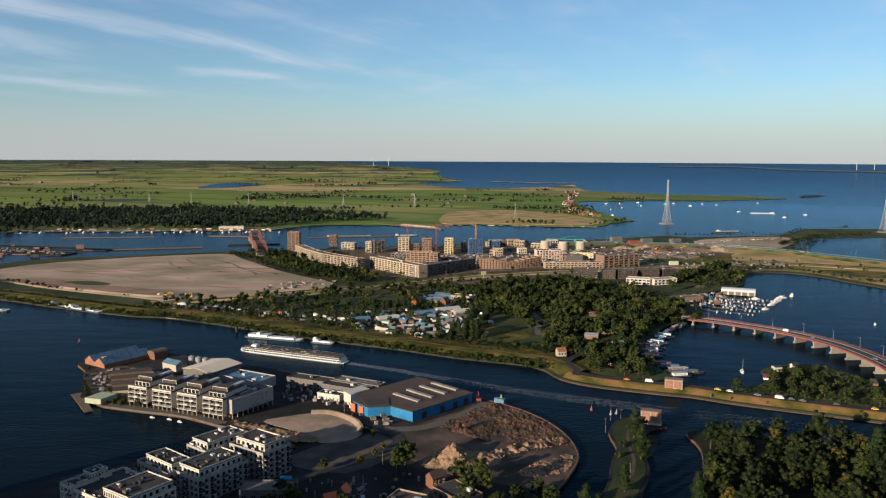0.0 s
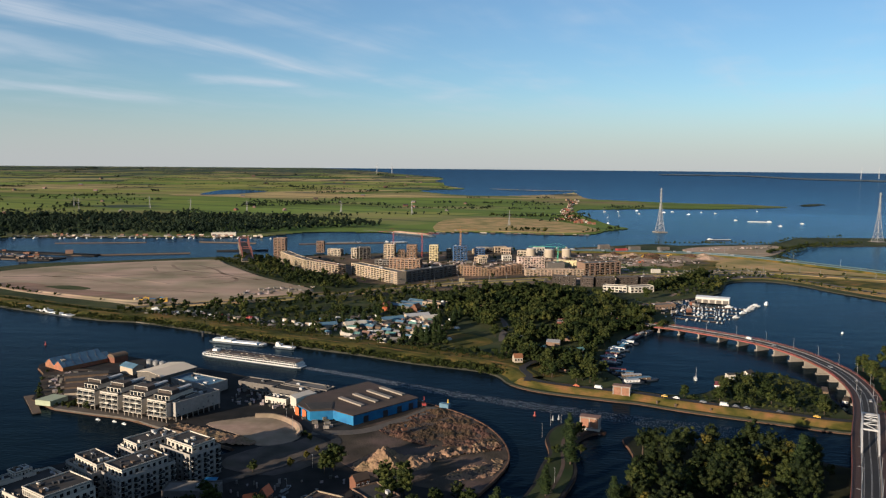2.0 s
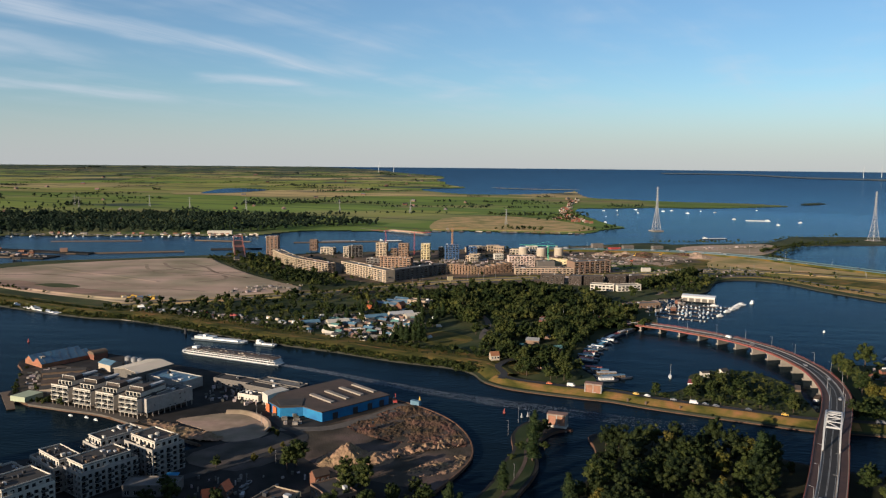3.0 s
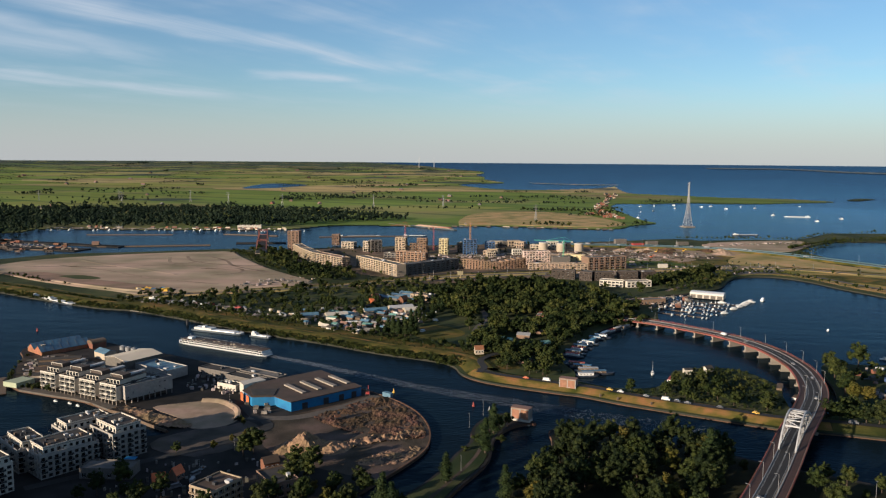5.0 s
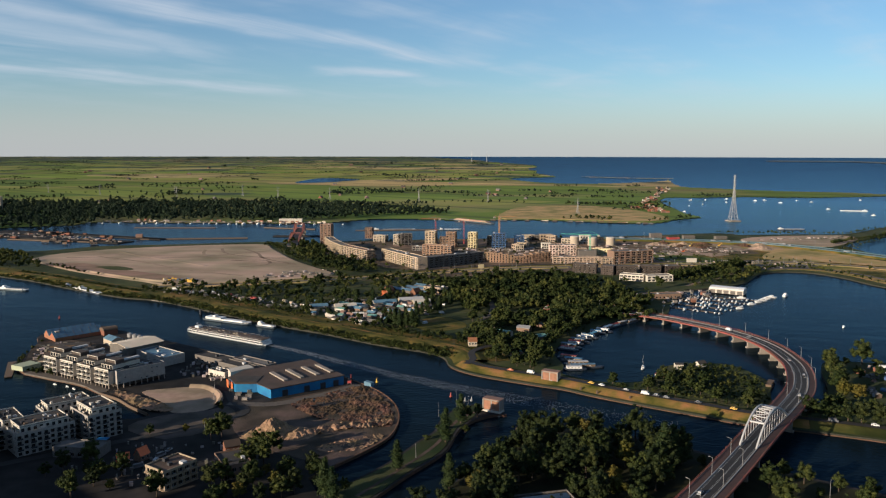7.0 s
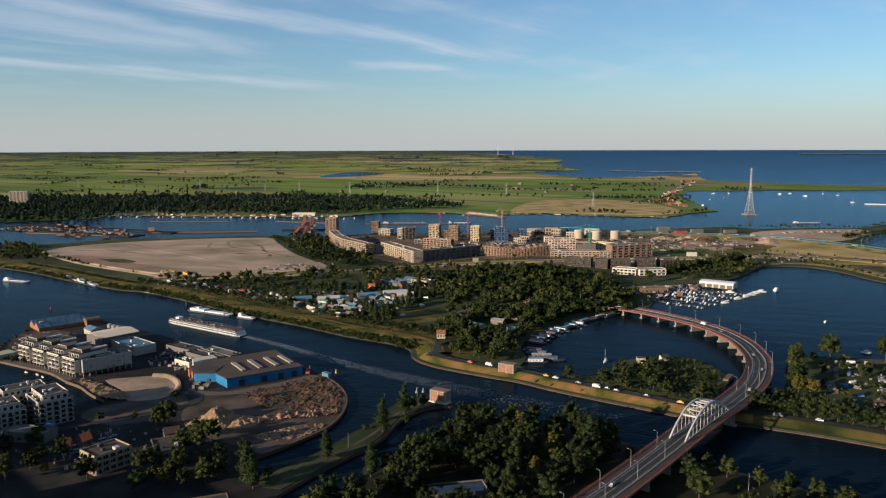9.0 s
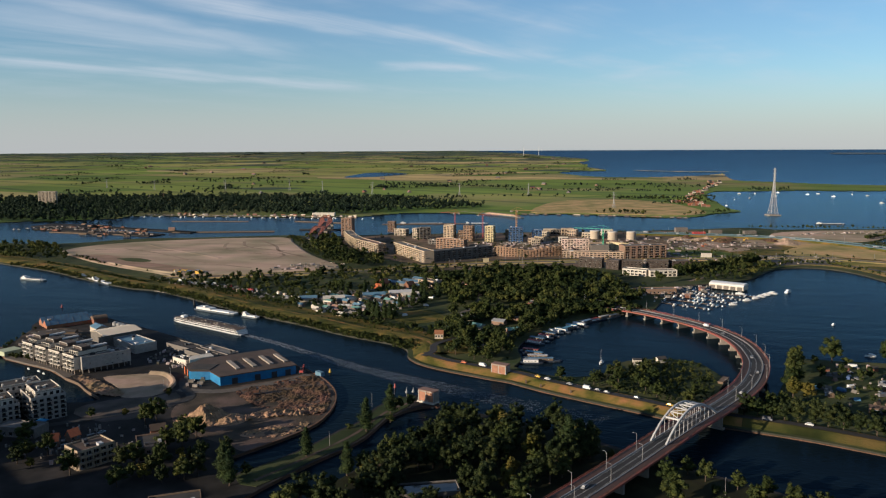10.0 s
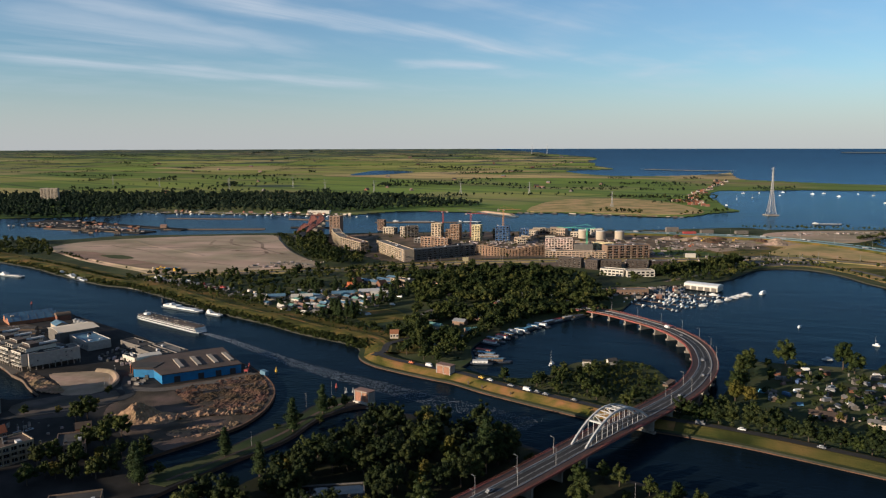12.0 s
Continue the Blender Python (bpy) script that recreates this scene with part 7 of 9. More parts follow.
rest += [(x, y, 1.6, rng.uniform(0.9, 1.25)) for x, y in scatter(RED_BELT, 190, 8.5, 35)]
rest += [(x + rng.uniform(2, 22), y + rng.uniform(0, 14), 1.6, rng.uniform(0.3, 0.7)) for x, y in smooth_line([(-385, 1262), (-345, 1215), (-259, 1092), (-185, 1009)], 22) for _ in range(2)]
AVENUE = smooth_line([(288, 1012), (318, 1050), (356, 1096), (393, 1146)], 20)
for d in (-4, 4):
    rest += [(x, y, 1.6, 1.15) for x, y in offset_line(AVENUE, d)]
rest += [(x, y, 1.6, rng.uniform(0.7, 1.0)) for x, y in ((214, 742), (222, 752), (231, 760), (206, 752), (240, 762), (215, 764), (224, 774), (246, 774), (200, 764), (234, 776))]
rest += [(x, y, 1.6, rng.uniform(0.5, 0.9)) for x, y in smooth_line([(398, 1105), (424, 1135), (452, 1146), (486, 1136), (512, 1100), (545, 1030), (600, 950)], 6)]
rest += [(x, y, 1.6, rng.uniform(0.6, 1.2)) for x, y in scatter([(-760, 960), (-800, 1080), (-700, 1070), (-600, 975), (-560, 940), (-640, 925)], 110, 8, 37)]
rest += [(x, y, 1.6, rng.uniform(0.4, 0.7)) for x, y in smooth_line([(-640, 1010), (-560, 960), (-478, 912), (-355, 862)], 8) if rng.random() < 0.5]
rest += [(x, y, 1.6, rng.uniform(0.4, 0.75)) for x, y in scatter([(-250, 845), (-150, 930), (-20, 1010), (20, 1030), (0, 980), (-100, 910), (-220, 830)], 70, 10, 39)]
rest += [(x, y, 1.6, rng.uniform(0.4, 0.9)) for x, y in smooth_line([(430, 1630), (520, 1640), (600, 1650), (690, 1672), (770, 1782), (900, 1840)], 10)]
rest += [(x, y, 1.6, rng.uniform(0.5, 0.9)) for x, y in smooth_line([(600, 1465), (640, 1520), (700, 1590), (760, 1640)], 12)]
rest += [(x, y, 1.6, rng.uniform(0.3, 0.6)) for x, y in scatter([(-260, 1330), (-60, 1410), (140, 1485), (300, 1550), (310, 1500), (0, 1300), (-200, 1250)], 70, 14, 41)]
GARDENS = [(-330, 800), (-240, 775), (-130, 728), (-30, 690), (50, 655), (62, 690), (30, 730), (40, 800), (10, 850), (-40, 850), (-120, 800), (-220, 830)]
rest += [(x, y, 1.5, rng.uniform(0.35, 0.95)) for x, y in scatter(GARDENS, 210, 8.5, 47) if not inside(MEADOW_W, [x], [y])[0]]
rest += [(x, y, 1.6, rng.uniform(0.3, 0.75)) for x, y in scatter(TOWN, 120, 12, 61)]
rest += [(x, y, 1.6, rng.uniform(0.35, 0.7)) for x, y in offset_line(RAIL, -26)[8:40] for _ in range(2) if rng.random() < 0.7]
rest += [(x + rng.uniform(-3, 3), y, 1.6, rng.uniform(0.3, 0.6)) for x, y in offset_line(RAIL, 22)[8:40] if rng.random() < 0.6]
rest += [(x, y, 1.6, rng.uniform(0.4, 0.9)) for x, y in scatter([(366, 520), (392, 512), (470, 500), (520, 560), (500, 630), (400, 628), (372, 600)], 46, 9, 63)]
rest += [(x, y, 1.6, rng.uniform(0.6, 1.05)) for x, y in scatter([(306, 962), (328, 968), (372, 1010), (398, 1075), (424, 1112), (390, 1118), (330, 1050), (296, 1000)], 75, 7.5, 75)]
TOE = smooth_line([(-330, 812), (-240, 782), (-187, 756), (-139, 730), (-94, 708), (-40, 686), (5, 662), (40, 648), (62, 640), (84, 632)], 14)
rest += [(x + rng.uniform(-4, 4), y + rng.uniform(-2, 14), 1.5, rng.uniform(0.22, 0.6)) for x, y in TOE for _ in range(2)]
EAST_BANK = [(568, 1361), (615, 1451), (673, 1554), (723, 1640), (786, 1690), (870, 1730), (880, 1690), (807, 1640), (711, 1561), (642, 1447), (600, 1350)]
rest += [(x, y, 1.6, rng.uniform(0.3, 0.6)) for x, y in scatter(EAST_BANK, 170, 6.0, 83)]
rest += [(x, y, 1.6, rng.uniform(0.25, 0.55)) for x, y in scatter([(300, 1150), (420, 1120), (500, 1230), (440, 1300), (320, 1260)], 40, 12, 85)]
rest += [(x + rng.uniform(-3, 3), y + rng.uniform(1, 9), 1.4, rng.uniform(0.2, 0.5)) for x, y in smooth_line([(-560, 892), (-489, 864), (-435, 840), (-374, 812), (-325, 790)], 22) for _ in range(3)]
BOATYARD = [(-86, 714), (-73, 752), (-50, 775), (-24, 808), (14, 802), (20, 762), (6, 724), (4, 690), (-17, 682), (-54, 700)]
CLEARING = [(24, 716), (46, 736), (72, 712), (72, 690), (46, 668), (28, 688)]
rest = [p for p in rest if not (inside(BOATYARD, [p[0]], [p[1]])[0] or inside(CLEARING, [p[0]], [p[1]])[0]) or rng.random() < 0.08]
wood("island_woodland", rest, "dense dark green woodland and hedges of the island")
caravan_trees = [(x, y) for x, y in scatter([(-130, 735), (-30, 700), (50, 690), (60, 760), (10, 850), (-60, 820), (-110, 790)], 42, 9, 43)]
for x, y in caravan_trees:
    if inside(CLEARING, [x], [y])[0] or inside(BOATYARD, [x], [y])[0] and rng.random() < 0.75:
        continue
    tree(rng.choice(("broad_a", "broad_c", "broad_b", "bush")), x, y, 1.5, rng.uniform(0.4, 0.8), "garden trees")
for x, y in scatter([(-100, 745), (-30, 715), (40, 700), (60, 760), (20, 850), (-60, 815)], 20, 13, 45):
    if not inside(CLEARING, [x], [y])[0] and not inside(BOATYARD, [x], [y])[0]:
        tree("poplar", x, y, 1.5, rng.uniform(0.5, 0.8), "garden poplars", 1.1)
wood("islet_shrubs", [(x, y, 1.3, rng.uniform(0.20, 0.42)) for x, y in scatter([(206, 531), (246, 516), (292, 500), (303, 520), (306, 560), (299, 592), (276, 603), (252, 590), (240, 566), (226, 545)], 270, 3.4, 65)], "dense low green shrubs covering the islet", "shrubs")
for x, y in scatter([(104, 580), (148, 562), (158, 578), (154, 632), (120, 640), (104, 612)], 22, 6.5, 73):
    tree(rng.choice(("broad_a", "broad_b", "broad_c", "broad_c", "bush")), x, y, 1.5, rng.uniform(0.5, 0.85), "trees by the houseboats")
# shrubs along the foot of the western dike and the bay
west = dike[:split + 1]
bank = []
for off, n, low, high in ((1.5, 12, 0.20, 0.40), (4.5, 12, 0.22, 0.44), (9.0, 7, 0.14, 0.36), (26.0, 4, 0.10, 0.28)):
    for x, y in offset_line(west, off):
        if -620 < x < 76:
            thick = 0.5 + 0.5 * noise.noise(Vector((x * 0.02, y * 0.02, off)))
            bank += [(x + rng.uniform(-11, 11), y + rng.uniform(-1.5, 1.5), (0.5, 1.2, 2.4, 3.6)[(1.5, 4.5, 9.0, 26.0).index(off)], rng.uniform(low, high)) for _ in range(n) if rng.random() < (thick * 1.2 + 0.3 if off < 6 else thick * 1.6 - 0.3)]
wood("bank_shrubs", bank, "low green reeds and shrubs along the canal bank", "shrubs", material=mat("bank_leaves", (0.085, 0.098, 0.020), (0.026, 0.040, 0.013), 0.2, 0.85, per_island=0.3, spec=0.1, translucent=0.2))
# the wood on the far shore
NORTH_WOOD = [(-2000, 1110), (-1500, 1200), (-1150, 1405), (-1000, 1440), (-920, 1450), (-930, 1560), (-935, 1650), (-760, 1672), (-560, 1700), (-430, 1780), (-380, 1860), (-300, 1920), (-190, 1990), (-200, 2060), (-330, 2130), (-480, 2250), (-640, 2300), (-937, 2280), (-1278, 2210),
              (-1576, 2090), (-2000, 1850)]
pts = scatter(NORTH_WOOD, 2900, 12.5, 51)
# leaf colour of the far trees, blued and flattened towards distance haze
FAR_LEAF = mat("far_haze_leaves", (0.042, 0.060, 0.032), (0.013, 0.024, 0.018), 0.03, 0.95, per_island=0.16, spec=0.05, big=0.35, big_scale=0.012)
wood("far_woodland", [(x, y, 1.2, rng.uniform(1.5, 2.0)) for x, y in pts], "dark belt of woodland on the far shore", material=FAR_LEAF, crowns=TINY_CROWNS)


def far_place(x, y):
    """A place of the true plain, carried onto the ramp: actual x, y, z and scale."""
    dx, dy = x - CENTRE[0], y - CENTRE[1]
    d = math.hypot(dx, dy)
    r = d if d <= NEAR_R else NEAR_R + (1 / d - NEAR_Q) / (FAR_Q - NEAR_Q) * (FAR_R - NEAR_R)
    return CENTRE[0] + dx * r / d, CENTRE[1] + dy * r / d, ground_z(CENTRE[0] + dx * r / d, CENTRE[1] + dy * r / d) + 1.2, r / d


# hedges, farm copses and tree rows of the polder
far_trees = []
for i in range(95):
    a, d = radians(rng.uniform(-40, 9)), 2200 * math.exp(rng.uniform(0, 2.2))
    x0, y0 = CENTRE[0] + d * math.sin(a), CENTRE[1] + d * math.cos(a)
    X, Y, Z, S = far_place(x0, y0)
    if not inside(far_land, [X], [Y])[0]:
        continue
    n, ln, turn = rng.randint(8, 40), rng.uniform(40, 240) * (1 + d / 7000), radians(rng.choice((24, 24, 24, 114, 10)) + rng.uniform(-6, 6))
    for j in range(n):
        t = (j / max(1, n - 1) - 0.5) * ln
        x, y, z, s_ = far_place(x0 + t * math.cos(turn) + rng.uniform(-18, 18), y0 + t * math.sin(turn) + rng.uniform(-26, 26))
        if inside(far_land, [x], [y])[0]:
            far_trees.append((x, y, z, rng.uniform(0.6, 1.15) * max(s_, 0.4) * (1 + d / 14000)))
COPSES = (((-850, 3010), (-640, 3080), 50), ((-700, 3010), (-560, 3000), 60), ((-600, 3060), (-420, 3040), 45), ((-400, 3020), (-260, 3000), 30), ((-560, 3260), (-430, 3330), 25), ((-900, 3800), (-650, 3830), 40), ((-520, 3700), (-420, 3720), 20),
          ((90, 2990), (110, 2985), 8), ((30, 3040), (44, 3030), 8), ((160, 2860), (330, 2880), 30), ((130, 2440), (330, 2490), 45), ((-620, 2330), (-330, 2400), 60), ((-1700, 3000), (-1450, 3200), 40), ((-1350, 3000), (-1180, 3050), 30))
for p, q, n in COPSES:
    for j in range(n):
        f = rng.random()
        x, y = p[0] + (q[0] - p[0]) * f + rng.gauss(0, 8), p[1] + (q[1] - p[1]) * f + rng.gauss(0, 16)
        far_trees.append((x, y, ground_z(x, y) + 1.2, rng.uniform(0.7, 1.2)))
far_trees += [(x, y, ground_z(x, y) + 1.4, rng.uniform(0.3, 0.6)) for x, y in scatter(LAKE_ISLET, 24, 7, 87)]
wood("polder_trees", far_trees, "scattered hedges and copses of the polder", material=FAR_LEAF, crowns=TINY_CROWNS)
# belts of wood towards the horizon, made dense to imitate its dark haze band
belt = []
for i in range(620):
    a, d = rng.uniform(-44, 3), 4200 * math.exp(rng.uniform(0, 1.0) ** 0.7 * 1.95)
    n, lean = rng.randint(4, 14), rng.uniform(-0.01, 0.01)
    for j in range(n):
        b = radians(a + (j - n / 2) * 0.12 + rng.uniform(-.05, .05))
        e = d * (1 + lean * (j - n / 2) + rng.uniform(-0.006, 0.006))
        x, y, z, s_ = far_place(CENTRE[0] + e * math.sin(b), CENTRE[1] + e * math.cos(b))
        if inside(far_land, [x], [y])[0]:
            belt.append((x, y, z, 0.25 + 0.75 * s_))
wood("horizon_woodland", belt, "low dark tree belts near the horizon, thickened to imitate haze", material=FAR_LEAF, crowns=FAR_CROWNS)
dorp = []
for x, y in scatter([(250, 2300), (330, 2480), (380, 2700), (420, 2560), (400, 2330), (330, 2200)], 60, 18, 57) + scatter([(90, 2450), (260, 2420), (280, 2500), (100, 2520)], 40, 18, 58) + scatter([(100, 1900), (230, 1890), (230, 1930), (110, 1940)], 16, 12, 59) + scatter([(300, 1880), (360, 1930), (400, 2000), (440, 2030), (380, 1960)], 14, 10, 60):
    dorp.append((x, y, 1.2, rng.uniform(0.7, 1.2)))
wood("village_trees", dorp, "trees round the far lakeside village")


# ---- ships and boats ----
def hull_outline(l, w, bow=0.22, stern=0.08):
    return [(-l / 2, -w * 0.36), (-l / 2 + l * stern, -w / 2), (l / 2 - l * bow, -w / 2), (l / 2 - l * bow * 0.35, -w * 0.33), (l / 2, 0),
            (l / 2 - l * bow * 0.35, w * 0.33), (l / 2 - l * bow, w / 2), (-l / 2 + l * stern, w / 2), (-l / 2, w * 0.36)]


def cruise_ship(x, y, turn):
    l, w = 103.0, 11.4
    ob = thing("river_cruise_ship", x, y, 0, turn, "long white river cruise ship under way on the canal", "ship")
    part("hull", Shape().prism(hull_outline(l, w, 0.12), -0.5, 1.2), BOAT_WHITE, ob)
    part("waterline_band", Shape().prism(hull_outline(l + 0.1, w + 0.1, 0.12), -0.4, 0.8), BOAT_DARK, ob, "dark band along the waterline")
    for k, (z, ln, off) in enumerate(((1.2, 94, -2.0), (3.0, 90, -2.5))):
        part("deck_house", Shape().box(off, 0, z, ln, w - 0.6, 1.8), BOAT_WHITE, ob)
        for e in (-1, 1):
            n = 26
            me = window_mesh(3.3, 1.4, BOAT_WHITE)
            for i in range(n):
                o = part("window", me, None, ob)
                o.matrix_local = pose(off - ln / 2 + (i + 0.5) * ln / n, e * ((w - 0.6) / 2 + 0.05), z + 0.3, 0, 0, 0 if e < 0 else 180)
    part("sun_deck", Shape().box(-2, 0, 4.8, 92, w - 0.4, 0.18), ROOF_BROWN, ob, "brown planked sun deck")
    for e in (-1, 1):
        s = Shape().beam((-47, e * 5.3, 5.9), (43, e * 5.3, 5.9), 0.08)
        for i in range(31):
            s.beam((-47 + 3 * i, e * 5.3, 4.95), (-47 + 3 * i, e * 5.3, 5.9), 0.07)
        part("railing", s, GALV, ob)
    part("wheelhouse", Shape().box(36, 0, 4.98, 5.0, 5, 1.7, taper=0.88), BOAT_WHITE, ob)
    rr = random.Random(2)
    for i in range(34):
        part("deck_chair", Shape().box(rr.uniform(-44, 30), rr.uniform(-4.2, 4.2), 4.98, 1.8, 0.7, 0.5), DARK_STEEL if i % 3 else CREAM, ob)
    part("bow_rail", Shape().prism([(44, -4.2), (49, -2), (50.5, 0), (49, 2), (44, 4.2)], 1.2, 2.4), BOAT_WHITE, ob)
    part("radar_mast", Shape().tube((38, 0, 6.6), (38, 0, 9.0), 0.15, 0.08).box(38, 0, 8.4, 0.3, 2.4, 0.2), LIGHT_STEEL, ob)


def barge(x, y, turn, l, label, house=0.3, hold=BOAT_WHITE, hullm=None):
    w = min(9.5, l * 0.16 + 2)
    ob = thing("barge", x, y, 0, turn, label, "ship", "moored barges")
    ob.scale = (1, 1, 0.72)
    part("hull", Shape().prism(hull_outline(l, w, 0.12, 0.05), -0.5, 1.9), hullm or BOAT_DARK, ob)
    part("hold_cover", Shape().box(l * 0.05, 0, 1.9, l * 0.62, w * 0.72, 1.3, taper=0.93), hold, ob)
    part("cabin", Shape().box(-l / 2 + l * house / 2 + 1.5, 0, 1.9, l * house * 0.8, w * 0.8, 3.0), BOAT_WHITE, ob)
    part("wheelhouse", Shape().box(-l / 2 + l * house * 0.55, 0, 4.9, 3.2, w * 0.5, 2.0, taper=0.9), BOAT_WHITE, ob)
    part("mast", Shape().tube((l * 0.33, 0, 1.9), (l * 0.33, 0, 9), 0.12, 0.06), GALV, ob)
    part("bulwark", Shape().prism(hull_outline(l * 0.1, w * 0.8, 0.5), 1.9, 2.6).mesh("bulwark", BOAT_WHITE), None, ob).location = (l * 0.43, 0, 0)
    return ob


cruise_ship(-127, 618, 158.6)
barge(-156, 679, -15.5, 58, "white freight barge moored at the dike", 0.42)
barge(-110, 664, -17, 22, "small white tender moored behind the barge", 0.3)
barge(-388, 796, -27, 58, "white barge with a tall mast moored at the dike", 0.3)
barge(-425, 815, -25, 30, "grey work barge moored at the dike", 0.3, GALV, BOAT_DARK)
barge(-482, 789, -5, 40, "low grey barge under way on the canal", 0.25, GALV, BOAT_DARK)
barge(-225, 1580, 18, 95, "long dark freight barge on the wide water", 0.15, GALV, BOAT_DARK)
barge(-110, 1604, 16, 50, "freight barge on the wide water", 0.15, BOAT_WHITE, BOAT_DARK)
barge(598, 1755, 12, 60, "pale freight ship on the lake", 0.2, LIGHT_STEEL, BOAT_DARK)
barge(900, 2360, 170, 70, "white barge out on the lake", 0.2, LIGHT_STEEL, BOAT_WHITE)
ob = thing("sand_barge", -95, 1800, 0, -38, "long barge loaded with pale sand", "ship")
part("hull", Shape().prism(hull_outline(150, 16, 0.1), -0.5, 2.5), BOAT_DARK, ob)
part("sand_load", Shape().box(0, 0, 2.5, 120, 12, 3.5, taper=0.8), SAND2, ob, "heaped orange sand")
part("pier", Shape().prism([(-160, -2), (-75, -2), (-75, 2), (-160, 2)], 0.2, 1.4), CONCRETE, ob)

BOATS = {}


def boat_meshes(l, w, h):
    key = (l, w, h)
    if key not in BOATS:
        BOATS[key] = (Shape().prism(hull_outline(l, w, 0.4), -0.3, h).mesh("hull", BOAT_WHITE),
                      Shape().box(-l * 0.05, 0, h, l * 0.45, w * 0.7, h * 1.1, taper=0.82).box(-l * 0.32, 0, h, l * 0.2, w * 0.6, h * 0.4).mesh("cabin", BOAT_WHITE),
                      Shape().box(l * 0.08, 0, h * 1.45, l * 0.20, w * 0.66, h * 0.4, taper=0.95).mesh("windscreen", GLASS))
    return BOATS[key]


def boat(x, y, turn, l=8.0, label="white motor cruiser moored in the marina", group="marina boats", mast=False, cover=False):
    w, h = l * 0.32, l * 0.11 + 0.2
    ob = thing("sailing_boat" if mast else "motor_boat", x, y, 0, turn, label, "boat", group)
    a, b, c = boat_meshes(l, round(w, 2), round(h, 2))
    part("hull", a, None, ob)
    if cover:
        part("boat_cover", Shape().box(0, 0, h, l * 0.6, w * 0.8, h * 0.8, taper=0.6), BOAT_TARP, ob, "blue tarpaulin cover")
    else:
        part("cabin", b, None, ob)
        part("windscreen", c, None, ob)
    if mast:
        part("mast", Shape().tube((l * 0.1, 0, h), (l * 0.1, 0, l * 1.35), 0.12, 0.06, 6), LIGHT_STEEL, ob)
        part("furled_sail", Shape().beam((l * 0.1, 0, h + 1.2), (-l * 0.35, 0, h + 1.1), 0.35), BOAT_WHITE, ob)
    return ob


rng = random.Random(9)
pontoons = [((262, 838), (318, 812)), ((272, 856), (332, 832)), ((282, 874), (345, 850)), ((292, 892), (352, 872)), ((300, 910), (372, 890))]
for p, q in pontoons:
    x, y, turn, ln = between(p, q, 1.5)
    lone("pontoon", Shape().box(x, y, 0.1, ln, 1.6, 0.5, turn), TIMBER, "long timber pontoon of the marina", "pontoon", "marina pontoons")
    n = int(ln / 4.4)
    for i in range(n):
        f = (i + 0.5) / n
        for e in (-1, 1):
            if rng.random() < 0.45:
                continue
            l = rng.choice((4.5, 5.0, 6.0, 7.5))
            px, py = p[0] + (q[0] - p[0]) * f, p[1] + (q[1] - p[1]) * f
            t = radians(turn + 90)
            boat(px + math.cos(t) * e * (l / 2 + 1.2), py + math.sin(t) * e * (l / 2 + 1.2), turn + 90 * e + rng.uniform(-3, 3), l, mast=rng.random() < 0.25, cover=rng.random() < 0.3)
for x, y, t, l in ((372, 892, 20, 11), (378, 904, 15, 10), (386, 914, 10, 12), (404, 930, 60, 13), (366, 882, 30, 9), (356, 868, 25, 10), (340, 842, 20, 9), (352, 905, 0, 10)):
    boat(x, y, t, l, "large white motor yacht at the outer berth")
gable_house("harbour_house", "reddish timber harbour house with a bright gable", "house", 296, 868, 0.8, 10, 5, 4, 2.6, 1.6, REDBRICK, TILE_BROWN)
gable_house("harbour_house", "reddish timber harbour house with a bright gable", "house", 312, 914, 0.8, 40, 5, 4, 2.8, 1.6, REDBRICK, TILE_BROWN)


def houseboat(x, y, turn, l, label, roof):
    ob = thing("houseboat", x, y, 0, turn, label, "houseboat", "houseboats of the bay")
    w = 4.6
    part("hull", Shape().prism(hull_outline(l, w, 0.2), -0.4, 1.2), BOAT_DARK, ob)
    part("cabin", Shape().box(-l * 0.06, 0, 1.2, l * 0.62, w * 0.78, 1.7), BOAT_WHITE if l < 20 else TIMBER, ob)
    part("roof", Shape().box(-l * 0.06, 0, 2.9, l * 0.64, w * 0.85, 0.18), roof, ob)
    me = window_mesh(1.0, 0.7, BOAT_WHITE)
    for i in range(4):
        o = part("window", me, None, ob)
        o.matrix_local = pose(-l * 0.3 + i * l * 0.14, -w * 0.39 - 0.06, 1.7)
    return ob


for i, (x, y, t, l) in enumerate(((252, 776, 20, 18), (243, 781, 35, 14), (226, 752, 55, 20), (219, 745, 50, 22), (210, 731, 55, 16), (204, 722, 60, 24), (199, 708, -20, 18), (193, 700, -15, 16), (190, 690, 62, 22),
                                   (186, 682, -25, 18), (181, 676, -20, 16), (178, 664, -25, 20), (175, 655, -20, 16), (171, 644, -25, 22), (170, 634, -20, 18), (172, 606, -10, 20), (176, 598, -8, 22), (180, 590, 10, 24), (184, 582, 15, 30), (177, 575, 12, 18))):
    houseboat(x, y, t, l, "moored houseboat with a low cabin" if i % 3 else "old dark barge lived aboard at the bank", rng.choice((BOAT_WHITE, ROOF_BLUE, LIGHT_STEEL, BOAT_TARP, RED_PAINT)))
for x, y, l, m_ in ((227, 588, 8, True), (425, 660, 8, False), (470, 717, 6, True), (420, 770, 6, False)):
    boat(x, y, rng.uniform(0, 360), l, "small white boat out on the bay", "boats on the bay", m_)
